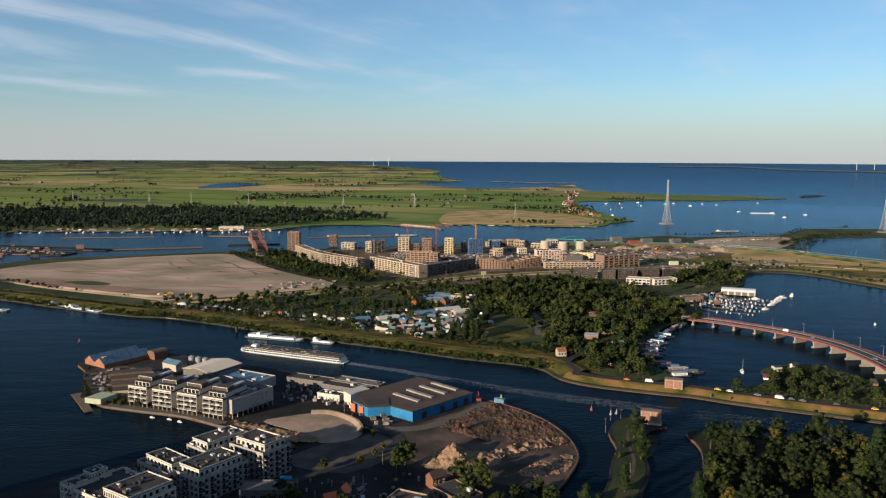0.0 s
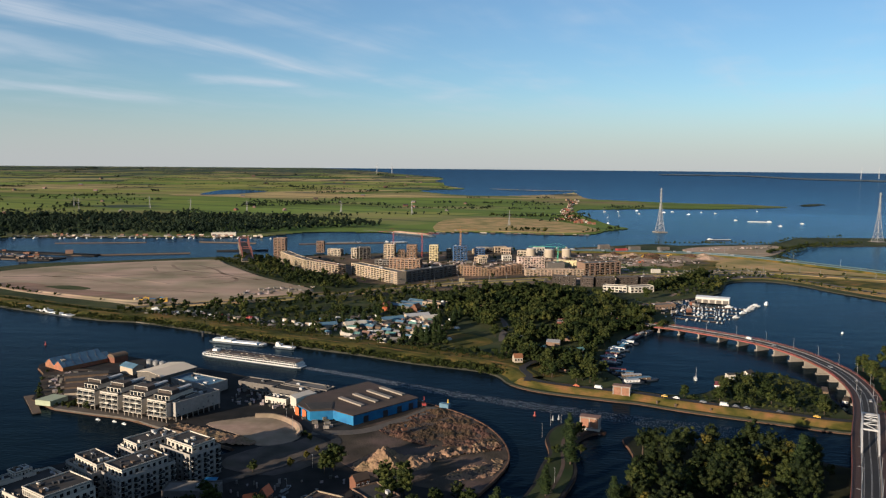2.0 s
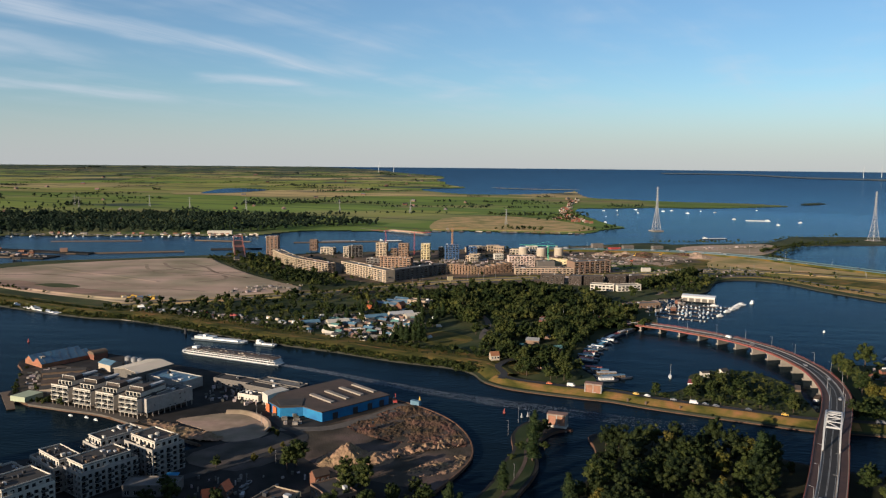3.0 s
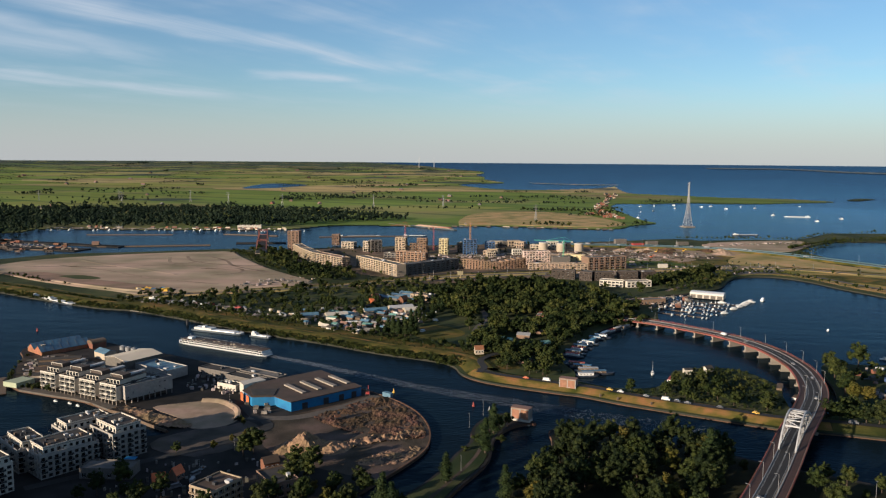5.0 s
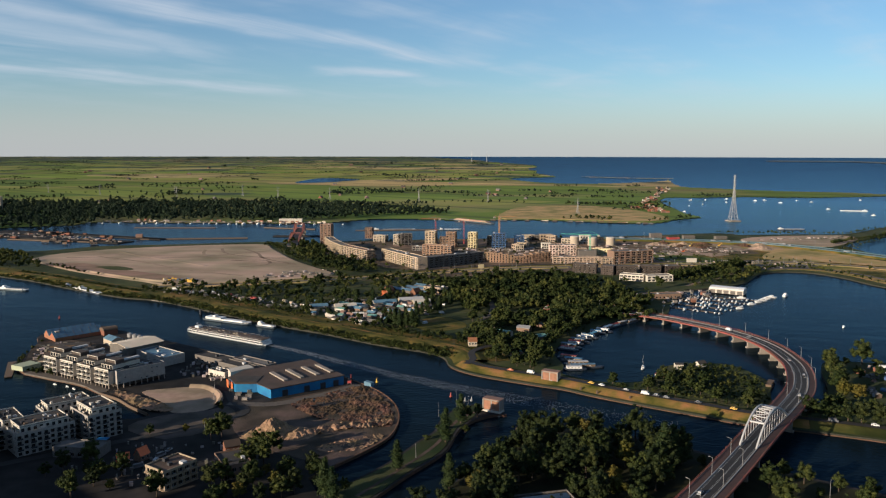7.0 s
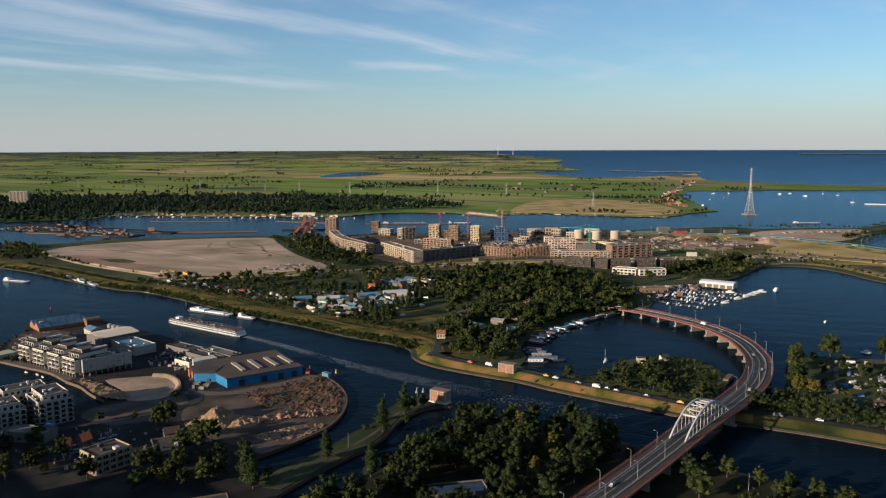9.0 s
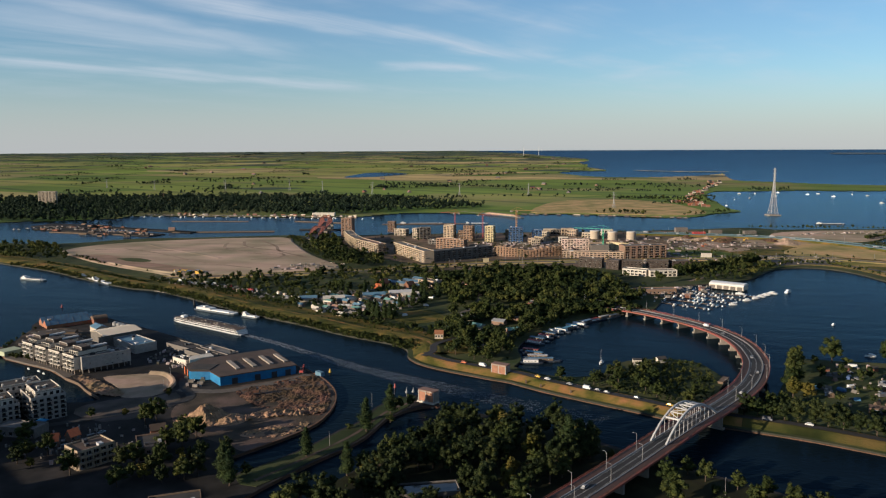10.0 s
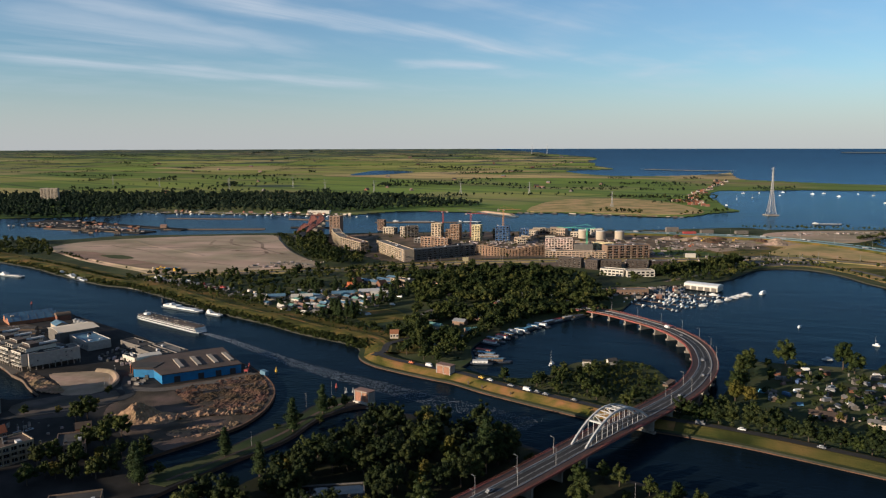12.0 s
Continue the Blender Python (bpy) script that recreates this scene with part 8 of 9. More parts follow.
for x, y in ((509, 2790), (560, 2810), (610, 2690), (720, 2800), (760, 2840), (780, 2700), (860, 2830), (890, 2760), (1080, 2900), (470, 2480), (520, 2560), (640, 2880), (900, 2200), (1000, 2300), (850, 2420), (430, 2230)):
    boat(x, y, rng.uniform(0, 360), 12, "white sailing yacht on the lake", "yachts on the lake", True)
for i in range(26):
    x, y = -950 + i * 23 + rng.uniform(-16, 16), 1600 + i * 3.0 + rng.uniform(-14, 4)
    boat(x, y - 10, rng.uniform(60, 120), rng.choice((8, 10, 13)), "white boat moored along the far shore", "boats on the far shore", rng.random() < 0.2)

# wake and scattered foam
rng_w = np.random.default_rng(8)
wake = smooth_line([(-78, 600), (-40, 582), (0, 560), (40, 538), (80, 520), (110, 508), (150, 492), (200, 474), (240, 458)], 10)
V, F = [], []
for k in range(9000):
    u = rng_w.random() ** 1.3 * (len(wake) - 2)
    i = int(u)
    p, q = np.array(wake[i]), np.array(wake[i + 1])
    t = (q - p) / np.linalg.norm(q - p)
    spread = 2.5 + 8.0 * u / len(wake)
    edge = rng_w.choice((-1, 0, 1), p=(.35, .3, .35))
    c = p + (q - p) * (u - i) + np.array((-t[1], t[0])) * (edge * spread * 0.7 + rng_w.normal(0, spread * 0.26))
    s1, s2, a = rng_w.uniform(0.2, 1.0) ** 2 * 1.5 * (1.1 - 0.5 * u / len(wake)), rng_w.uniform(0.03, 0.12), math.atan2(t[1], t[0]) + rng_w.normal(0, 0.4)
    dx, dy = np.array((math.cos(a), math.sin(a))) * s1, np.array((-math.sin(a), math.cos(a))) * s2
    o = len(V)
    V += [(*(c - dx), 0.03), (*(c + dy), 0.03), (*(c + dx), 0.03), (*(c - dy), 0.03)]
    F += [(o, o + 1, o + 2, o + 3)]
me = bpy.data.meshes.new("wake_foam")
me.from_pydata(V, [], F)
me.materials.append(FOAM)
tagged(new("wake_foam", me), "broken white foam trailing behind the ship", "foam", "", "stuff")


# ---- pylons, cranes, turbines ----
def lattice(s, h, foot, top, n, bar):
    """A square lattice mast on the Shape s."""
    lv = [(h * (1 - (1 - i / n) ** 1.25), foot + (top - foot) * (1 - (1 - i / n) ** 2.8)) for i in range(n + 1)]
    cs = [[(sx * w / 2, sy * w / 2, z) for sx, sy in ((-1, -1), (1, -1), (1, 1), (-1, 1))] for z, w in lv]
    for a, b in zip(cs, cs[1:]):
        for i in range(4):
            s.beam(a[i], b[i], bar)
            s.beam(a[i], b[(i + 1) % 4], bar * 0.55)
            s.beam(a[(i + 1) % 4], b[i], bar * 0.55)
            s.beam(b[i], b[(i + 1) % 4], bar * 0.6)
    return s


def pylon(x, y, z, h, foot, turn, label, arms, group, bar=0.5, scale=1.0, n=9):
    ob = thing("electricity_pylon", x, y, z, turn, label, "pylon", group)
    part("mast", lattice(Shape(), h, foot, foot * 0.09, n, bar), GALV, ob)
    for a, l in arms:
        s = Shape()
        for e in (-1, 1):
            s.beam((0, 0, a + l * 0.12), (e * l, 0, a), bar * 0.8)
            s.beam((0, 0, a - l * 0.06), (e * l, 0, a), bar * 0.8)
        part("cross_arm", s, GALV, ob)
        for e in (-1, 1) if h > 80 else ():
            part("insulator", Shape().tube((e * l, 0, a - l * 0.18), (e * l, 0, a), bar * 0.4, bar * 0.4, 6), DARK_STEEL, ob)
    if z < 20 and h > 80:
        part("footing", Shape().box(0, 0, -2, foot * 1.5, foot * 1.5, 4.0), CONCRETE, ob)
    return ob


pylon(512, 1952, 0, 110, 18, 20, "very tall steel lattice pylon standing in the lake", ((106, 5), (97, 5), (88, 5)), "tall lake pylons", 0.7, n=12)
pylon(944, 1756, 0, 110, 18, 20, "very tall steel lattice pylon standing in the lake", ((106, 5), (97, 5), (88, 5)), "tall lake pylons", 0.7, n=12)
for x, y in ((-1830, 2590), (-1600, 2570), (-1350, 2660), (-1090, 2680), (-700, 2530), (-385, 2512), (-154, 2507), (143, 2077), (-1240, 2480), (-900, 2560)):
    pylon(x, y, 1.2, 42, 7, 30, "slim steel lattice pylon in the polder", ((40, 7), (34, 9), (28, 7)), "polder pylons", 0.35, n=6)


def tower_crane(x, y, h, jib, turn, material, label):
    ob = thing("tower_crane", x, y, 1.6, turn, label, "crane", "tower cranes")
    part("mast", lattice(Shape(), h, 2.0, 2.0, 14, 0.24), material, ob)
    s = Shape()
    for a, b in (((0, 0, h + 1), (jib, 0, h + 1)), ((0, 0, h + 1), (-jib * 0.3, 0, h + 1)), ((0, 0, h + 7), (jib * 0.6, 0, h + 1.6)), ((0, 0, h + 7), (-jib * 0.28, 0, h + 1.5)), ((0, 0, h), (0, 0, h + 7))):
        s.beam(a, b, 0.55 if a[2] == b[2] else 0.2)
    part("jib", s, material, ob)
    part("counterweight", Shape().box(-jib * 0.28, 0, h - 1.2, 3.5, 1.8, 2.4), CONCRETE, ob)
    part("cab", Shape().box(1.6, 1.2, h - 1.5, 1.6, 1.5, 2.0), LIGHT_STEEL, ob)


tower_crane(-88, 1342, 43, 26, 185, RED_PAINT, "red tower crane over the new quarter")
tower_crane(-38, 1345, 40, 30, 5, RED_PAINT, "red tower crane over the new quarter")
tower_crane(30, 1302, 52, 30, 20, mat("faded_orange_steel", (0.50, 0.26, 0.10), (0.42, 0.21, 0.08), 0.5, 0.6), "orange-yellow tower crane beside the blue-netted tower")
tower_crane(182, 1192, 36, 45, 172, GREEN_PAINT, "green tower crane over the scaffolded block")


def turbine(x, y, h, turn):
    X, Y, Z, S = far_place(x, y)
    ob = thing("wind_turbine", X, Y, Z, turn, "white wind turbine on the horizon", "wind turbine", "wind turbines")
    ob.scale = (S, S, S)
    part("tower", Shape().tube((0, 0, 0), (0, 0, h), 5, 3, 8), LIGHT_STEEL, ob)
    part("nacelle", Shape().box(0, 2, h, 5, 12, 5), LIGHT_STEEL, ob)
    for k in range(3):
        a = radians(90 + 120 * k + turn)
        part("blade", Shape().beam((0, -5, h + 2), (math.cos(a) * h * 0.5, -5, h + 2 + math.sin(a) * h * 0.5), 4, 2), LIGHT_STEEL, ob)


for x, y in ((-1900, 13500), (-1650, 13600), (5600, 12000), (6100, 12500), (6300, 12200)):
    turbine(x, y, 120, random.uniform(-20, 20))


# ---- the red arched bridge and the lock islands on the wide water ----
def red_bridge():
    p, q = np.array((-316.0, 1245.0)), np.array((-398.0, 1490.0))
    t = (q - p) / np.linalg.norm(q - p)
    L = float(np.linalg.norm(q - p))
    ob = thing("red_lattice_bridge", p[0], p[1], 0, math.degrees(math.atan2(t[1], t[0])), "long red lattice girder bridge over the wide water", "bridge")
    z = 9.5
    part("deck", Shape().box(L / 2 - 20, 0, z - 1.2, L + 40, 17, 1.2), DARK_STEEL, ob)
    part("roadway", Shape().box(L / 2 - 20, 0, z, L + 40, 14, 0.08), ASPHALT, ob)
    for side in (-8, 8):
        s = Shape()
        n = 40
        tops = []
        for i in range(n + 1):
            f = i / n
            a = abs(math.sin(math.pi * f * 2)) * (0.8 if f < 0.5 else 1.5)
            tops.append((L * f, side, z + 2.5 + 8.5 * a))
        for i in range(n):
            s.beam(tops[i], tops[i + 1], 1.2)
            s.beam((tops[i][0], side, z), tops[i], 0.6)
            s.beam((tops[i][0], side, z), tops[i + 1], 0.5)
        s.beam((0, side, z), (L, side, z), 1.4)
        part("girder", s, RED_BRIDGE, ob, "red painted lattice girder")
    for f in (0.02, 0.25, 0.5, 0.75, 0.98):
        part("pier", Shape().box(L * f, 0, -1, 5, 20, z), CONCRETE, ob)
    for f in np.linspace(0.1, 0.9, 9):
        a = abs(math.sin(math.pi * f * 2)) * (0.8 if f < 0.5 else 1.5)
        if a > 0.55:
            part("portal", Shape().beam((L * f, -8, z + 2.5 + 8.5 * a), (L * f, 8, z + 2.5 + 8.5 * a), 0.9), RED_BRIDGE, ob)


RED_BRIDGE = mat("faded_red_steel", (0.32, 0.12, 0.09), (0.24, 0.09, 0.07), 0.3, 0.7, 0.0, big=0.1, big_scale=0.05)
red_bridge()
for name, p, q, w, zt in (("lock_island", (-960, 1290), (-640, 1230), 40, 1.8), ("lock_island", (-900, 1360), (-600, 1300), 22, 1.8), ("lock_island", (-1000, 1330), (-850, 1330), 60, 1.8), ("lock_pier", (-640, 1300), (-455, 1362), 6, 1.8), ("lock_pier", (-780, 1500), (-610, 1535), 4, 1.5),
                          ("lock_pier", (-510, 1560), (-390, 1548), 5, 1.8), ("lock_pier", (-420, 1400), (-330, 1420), 10, 2.0), ("lock_pier", (-880, 1250), (-660, 1240), 6, 1.6), ("lock_pier", (-300, 1545), (-120, 1600), 5, 1.4)):
    x, y, turn, ln = between(p, q, w)
    lone(name, Shape().box(x, y, -1, ln, w, zt + 1, turn), TIMBER if w < 10 else CITY_GROUND, "long low lock pier in the wide water", "pier", "lock piers")
rng = random.Random(17)
for i in range(30):
    f = rng.random()
    x, y = -930 + 260 * f + rng.uniform(-10, 10), 1330 - 90 * f + rng.uniform(-60, 70)
    building("lock_building", "low brick lock building on the lock island", "building", x, y, 1.2, rng.choice((-8, 12)), rng.uniform(5, 14), 5, rng.uniform(1.8, 3.0), 1, 2, 1, rng.choice((DARKBRICK, BROWN, REDBRICK, DARKBRICK)), rng.choice((ROOF_BROWN, ROOF_DARK, ROOF_BROWN)), sides="S", group="lock buildings", win=(0.4, 0.4))
gable_house("lock_house", "reddish brick lock house on the lock island", "house", -655, 1322, 2, 20, 12, 8, 4, 2.5, BROWN, TILE_BROWN)
# houses and sheds along the far shore
for i in range(34):
    x = -960 + 560 * rng.random() ** 0.8
    y = 1622 + (x + 960) * 0.07 + rng.uniform(2, 34)
    gable_house("shore_house", "small gabled house on the far shore", "house", x, y, 1.2, rng.uniform(-20, 20), rng.uniform(4, 10), 5, rng.uniform(1.8, 3.2), 1.8, rng.choice((WHITE, CREAM, REDBRICK, GREYBRICK, BROWN)), rng.choice((TILE_ORANGE, TILE_BROWN, ROOF_GREY, ROOF_CREAM)), "houses of the far shore")
block("boat_shed", "long white boat shed on the far shore", (-530, 1690), (-478, 1700), 14, 7, 1, 8, 2, WHITE, "shed", sides="", units=0)
for i in range(24):
    x = -60 + i * 16.5 + rng.uniform(-14, 14)
    y = 1872 - abs(i - 8) * 1.4 + rng.uniform(-8, 0)
    ob = thing("houseboat", x, y - 12, 0, rng.uniform(-8, 8), "houseboat moored along the reed shore", "houseboat", "houseboats of the reed shore")
    part("hull", Shape().prism(hull_outline(15, 5, 0.15), -0.4, 1.2), BOAT_DARK, ob)
    part("cabin", Shape().box(0, 0, 1.2, rng.uniform(6, 12), 4.0, rng.uniform(1.4, 2.2)), rng.choice((CREAM, TIMBER, BROWN, GREYBRICK, TIMBER)), ob)
# the lakeside village along its dyke
for i in range(84):
    f = rng.random()
    c = [(300, 2310), (345, 2330), (372, 2160), (352, 2500), (372, 2700), (405, 2960), (445, 3160), (480, 3380)]
    k = min(int(f * 7), 6)
    x = c[k][0] + (c[k + 1][0] - c[k][0]) * (f * 7 - k) + rng.uniform(-26, 10)
    y = c[k][1] + (c[k + 1][1] - c[k][1]) * (f * 7 - k) + rng.uniform(-18, 18)
    gable_house("village_house", "gabled village house with a tiled roof", "house", x, y, ground_z(x, y) + 1.2, rng.choice((20, 110)) + rng.uniform(-10, 10), rng.uniform(8, 12), 7, rng.uniform(3, 4.5), 3.2, rng.choice((REDBRICK, CREAM, WHITE, BROWN)), rng.choice((TILE_ORANGE, TILE_BROWN, ROOF_DARK)), "village houses")
# scattered farms
for i in range(36):
    a, d = radians(rng.uniform(-36, 5)), 2300 * math.exp(rng.uniform(0, 1.5))
    X, Y, Z, S = far_place(CENTRE[0] + d * math.sin(a), CENTRE[1] + d * math.cos(a))
    if inside(far_land, [X], [Y])[0]:
        ob = gable_house("farmhouse", "lone farmhouse with a broad roof", "house", X, Y, Z, rng.uniform(0, 180), 18, 11, 3.5, 5, rng.choice((GREYBRICK, REDBRICK, BROWN)), rng.choice((TILE_BROWN, ROOF_DARK, ROOF_GREY)), "polder farms")


# ---- vehicles ----
CAR_MESH = {}


def car(x, y, z, turn, kind="car", label="", paint=None, group="parked cars"):
    l, w, h = {"car": (4.3, 1.8, 0.85), "van": (5.6, 2.0, 1.3), "truck": (8.5, 2.4, 1.4), "caravan": (6.0, 2.2, 1.0)}[kind]
    paint = paint or CAR_PAINT
    if (kind, paint.name) not in CAR_MESH:
        body = Shape().box(0, 0, 0.32, l, w, h * 0.75, taper=0.97)
        cab = Shape()
        if kind == "car":
            cab.box(-0.2, 0, 0.32 + h * 0.75, l * 0.56, w * 0.9, 0.62, taper=0.78)
        elif kind == "van":
            cab.box(-0.4, 0, 0.32 + h * 0.75, l * 0.82, w * 0.96, 1.0, taper=0.94)
        elif kind == "truck":
            cab.box(-1.0, 0, 0.32 + h * 0.75, l * 0.7, w, 1.7).box(l * 0.4, 0, 0.32 + h * .75, l * 0.18, w * .95, 1.2)
        else:
            cab.box(0, 0, 0.32 + h * 0.75, l * 0.96, w, 1.3, taper=0.93)
        glass = Shape().box(-0.2 if kind == "car" else l * 0.3, 0, 0.36 + h * 0.75, l * (0.5 if kind == "car" else 0.2), w * 0.915, 0.38, taper=0.85)
        wheel = Shape().tube((0, -0.11, 0), (0, 0.11, 0), 0.33, 0.33, 10)
        CAR_MESH[(kind, paint.name)] = (body.mesh("body", paint), cab.mesh("cabin", paint), glass.mesh("window", GLASS), wheel.mesh("wheel", RUBBER))
    b, c, g, wh = CAR_MESH[(kind, paint.name)]
    ob = thing({"car": "car", "van": "van", "truck": "truck", "caravan": "caravan"}[kind], x, y, z, turn, label or "small %s parked in the open" % kind, kind, group)
    part("body", b, None, ob)
    part("cabin", c, None, ob)
    part("window", g, None, ob)
    return ob, wh, (l, w)


def wheels(got):
    ob, wh, (l, w) = got
    for sx in (-0.31, 0.31):
        for sy in (-0.5, 0.5):
            part("wheel", wh, None, ob).location = (sx * l, sy * w, 0.33)
    return ob


for u, side, k in ((120, 1.8, "car"), (300, -1.8, "car"), (352, -1.8, "car"), (395, 1.8, "car"), (474, 1.8, "car"), (505, -1.8, "van")):
    x, y, z = bridge_at(u, side, 0.07)
    x2, y2, _ = bridge_at(u + 1, side)
    wheels(car(x, y, z, math.degrees(math.atan2(y2 - y, x2 - x)), k, "%s driving over the curved viaduct" % k, BOAT_WHITE if k == "van" else None, "cars on the viaduct"))
crest = offset_line(dike[split:], 14.4)
for x0, k, pm in ((131, "car", ORANGE_PAINT), (146, "van", BOAT_WHITE), (189, "car", YELLOW_PAINT), (196, "car", BOAT_WHITE), (212, "car", None), (224, "van", BOAT_WHITE), (231, "car", None), (237, "car", None), (256, "car", None), (276, "car", YELLOW_PAINT),
                  (330, "van", None), (352, "car", BOAT_WHITE), (390, "car", None)):
    i = min(range(len(crest) - 1), key=lambda j: abs(crest[j][0] - x0))
    wheels(car(x0, crest[i][1] + (x0 - crest[i][0]) * (crest[i + 1][1] - crest[i][1]) / (crest[i + 1][0] - crest[i][0] + 1e-6) + rng.uniform(-1.5, 1.5), 4.25, math.degrees(math.atan2(crest[i + 1][1] - crest[i][1], crest[i + 1][0] - crest[i][0])), k, "%s parked along the dike road" % k, pm, "cars on the dike road"))
# mooring posts on the dike slope
for x, y in ((182, 519), (193, 513), (214, 505)):
    lone("mooring_post", Shape().box(x, y, 0.8, 1.0, 1.0, 3.0, 20), TIMBER, "stout timber mooring post on the dike slope", "post", "mooring posts")
# vehicles, caravans and boats stored along the western dike
for i in range(34):
    f = rng.random()
    x, y = -300 + 200 * f + rng.uniform(-6, 6), 792 - 68 * f + rng.uniform(20, 40)
    car(x, y, 1.5, rng.uniform(-60, 20), rng.choice(("van", "truck", "caravan", "car")), "stored vehicle on the yard behind the dike", rng.choice((BOAT_WHITE, CREAM, RED_PAINT, None, None)), "vehicles behind the dike")
# sheds, halls and caravans of the gardens on the island
for i in range(64):
    x, y = rng.uniform(-110, 44), rng.uniform(690, 840)
    if not inside([(-118, 735), (-70, 716), (-27, 700), (44, 678), (46, 770), (12, 835), (-50, 822), (-105, 780)], [x], [y])[0]:
        continue
    if rng.random() < 0.4:
        gable_house("garden_shed", "small shed with a pale roof in the gardens", "shed", x, y, 1.5, rng.choice((-25, 65)) + rng.uniform(-6, 6), rng.uniform(6, 14), rng.uniform(4, 7), 2.5, 1.5, rng.choice((CREAM, TIMBER, GREYBRICK, BROWN)), rng.choice((GALV, ROOF_BLUE, TEAL, ROOF_GREY, ROOF_DARK)), "garden sheds")
    else:
        car(x, y, 1.5, rng.uniform(-60, 60), rng.choice(("caravan", "van")), "white caravan parked in the gardens", BOAT_WHITE, "caravans")
for x, y, w, d, m_ in ((-62, 752, 22, 11, WHITE), (-28, 780, 24, 10, ROOF_BLUE), (-4, 800, 26, 10, LIGHT_STEEL), (10, 790, 18, 9, WHITE), (-88, 745, 18, 9, ROOF_BLUE)):
    gable_house("storage_hall", "long low storage hall with a sheet roof", "hall", x, y, 1.5, 28, w, d, 4, 2.2, CREAM, m_, "storage halls")
for i in range(4):
    gable_house("long_shed", "very long low shed with a blue-grey roof", "shed", -20 + i * 12, 858 + i * 14, 1.5, -24, 52, 9, 3.2, 1.6, GREYBRICK, ROOF_BLUE, "long low sheds")
for x, y in ((-8, 842), (-42, 850)):
    gable_house("orange_roof_house", "house with a steep orange tiled roof among trees", "house", x, y, 1.5, 60, 10, 8, 4.5, 4, REDBRICK, TILE_ORANGE, "orange-roofed houses")
building("pink_villa", "pinkish brick villa among the trees", "house", 62, 850, 1.5, -10, 22, 12, 7, 2, 5, 2, mat("pink_brick", (0.48, 0.27, 0.19), (0.40, 0.22, 0.16), 0.6, 0.85), ROOF_GREY, sides="SW", win=(0.45, 0.5))
for x, y, w in ((112, 668, 14), (128, 690, 12), (146, 660, 10), (96, 700, 12), (140, 712, 12), (170, 770, 14), (184, 800, 12), (130, 600, 9)):
    gable_house("garden_house", "pale bungalow half hidden among the trees", "house", x, y, 1.5, rng.uniform(-40, 40), w, 8, 3.4, 1.8, rng.choice((BROWN, CREAM)), rng.choice((GALV, ROOF_BLUE, TEAL)), "bungalows among the trees")
building("shore_flats", "low brick building by the viaduct landing", "building", 205, 800, 1.5, 10, 26, 8, 4.5, 1, 6, 2, REDBRICK, ROOF_GREY, sides="S", win=(0.4, 0.4))

# an orange sail stretched over a yard
sail = thing("orange_sail", -42, 826, 1.5, 20, "bright orange cloth sail stretched between poles", "sail")
part("cloth", Shape().add([(-6, -3, 3), (6, -4, 5), (7, 4, 11), (-2, 3, 12), (-6.2, -3, 2.8), (6.2, -4, 4.8), (7.2, 4, 10.8), (-2.2, 3, 11.8)], [(0, 1, 2, 3), (7, 6, 5, 4), (0, 4, 5, 1), (1, 5, 6, 2), (2, 6, 7, 3), (3, 7, 4, 0)]), ORANGE_PAINT, sail)
sail.scale = (0.55, 0.55, 0.6)
for x, y, h in ((-6, -3, 3), (6, -4, 5), (7, 4, 11), (-2, 3, 12)):
    part("pole", Shape().tube((x, y, 0), (x, y, h), 0.12, 0.08, 6), GALV, sail)
for x, y in ((4, 684), (9, 681), (14, 680), (20, 682), (25, 683), (29, 686), (8, 690), (17, 690)):
    tree("poplar", x, y, 1.5, 0.85, "poplars by the gardens")

# ---- campsite ----
# mostly dark walls, cloths and roofs, in place of shade from the western trees
for i in range(84):
    x, y = rng.uniform(364, 470), rng.uniform(508, 626)
    if not inside([(366, 520), (392, 512), (450, 490), (470, 520), (470, 620), (400, 622), (372, 600)], [x], [y])[0]:
        continue
    kind = rng.random()
    if kind < 0.45:
        car(x, y, 1.6, rng.uniform(0, 180), rng.choice(("caravan", "car", "van")), "vehicle parked on the campsite", rng.choice((BOAT_WHITE, None, None, None, None, BOAT_TARP, RED_PAINT, DARK_STEEL)), "campsite vehicles")
    elif kind < 0.75:
        ob = thing("tent", x, y, 1.6, rng.uniform(0, 180), "small ridge tent pitched on the campsite", "tent", "tents")
        part("canopy", Shape().add([(-2, -1.5, 0), (2, -1.5, 0), (2, 1.5, 0), (-2, 1.5, 0), (-2, 0, 1.9), (2, 0, 1.9)], [(0, 1, 5, 4), (2, 3, 4, 5), (1, 2, 5), (3, 0, 4)]), rng.choice((GREYBRICK, BOAT_TARP, TILE_BROWN, TIMBER, DARKBRICK)), ob)
    else:
        gable_house("cabin", "low timber cabin with a pale roof", "cabin", x, y, 1.6, rng.choice((15, 105)), rng.uniform(4, 6.5), 3.6, 2.3, 1.1, rng.choice((TIMBER, REDBRICK, GREYBRICK)), rng.choice((TILE_BROWN, ROOF_GREY, ROOF_DARK)), "campsite cabins")
gable_house("camp_hall", "long low campsite hall with a dark roof", "hall", 402, 516, 1.6, -10, 20, 7, 2.8, 1.4, BROWN, ROOF_BROWN)
gable_house("camp_hall", "grey-roofed low campsite building", "hall", 430, 508, 1.6, -14, 16, 7, 2.8, 1.4, CREAM, ROOF_GREY)
lone("camp_pad", Shape().prism([(364, 520), (392, 510), (450, 488), (480, 500), (480, 622), (400, 624), (370, 606)], 1.4, 1.58), ROUGH_GRASS, "dark grassed ground of the campsite", "ground", kind="structure")

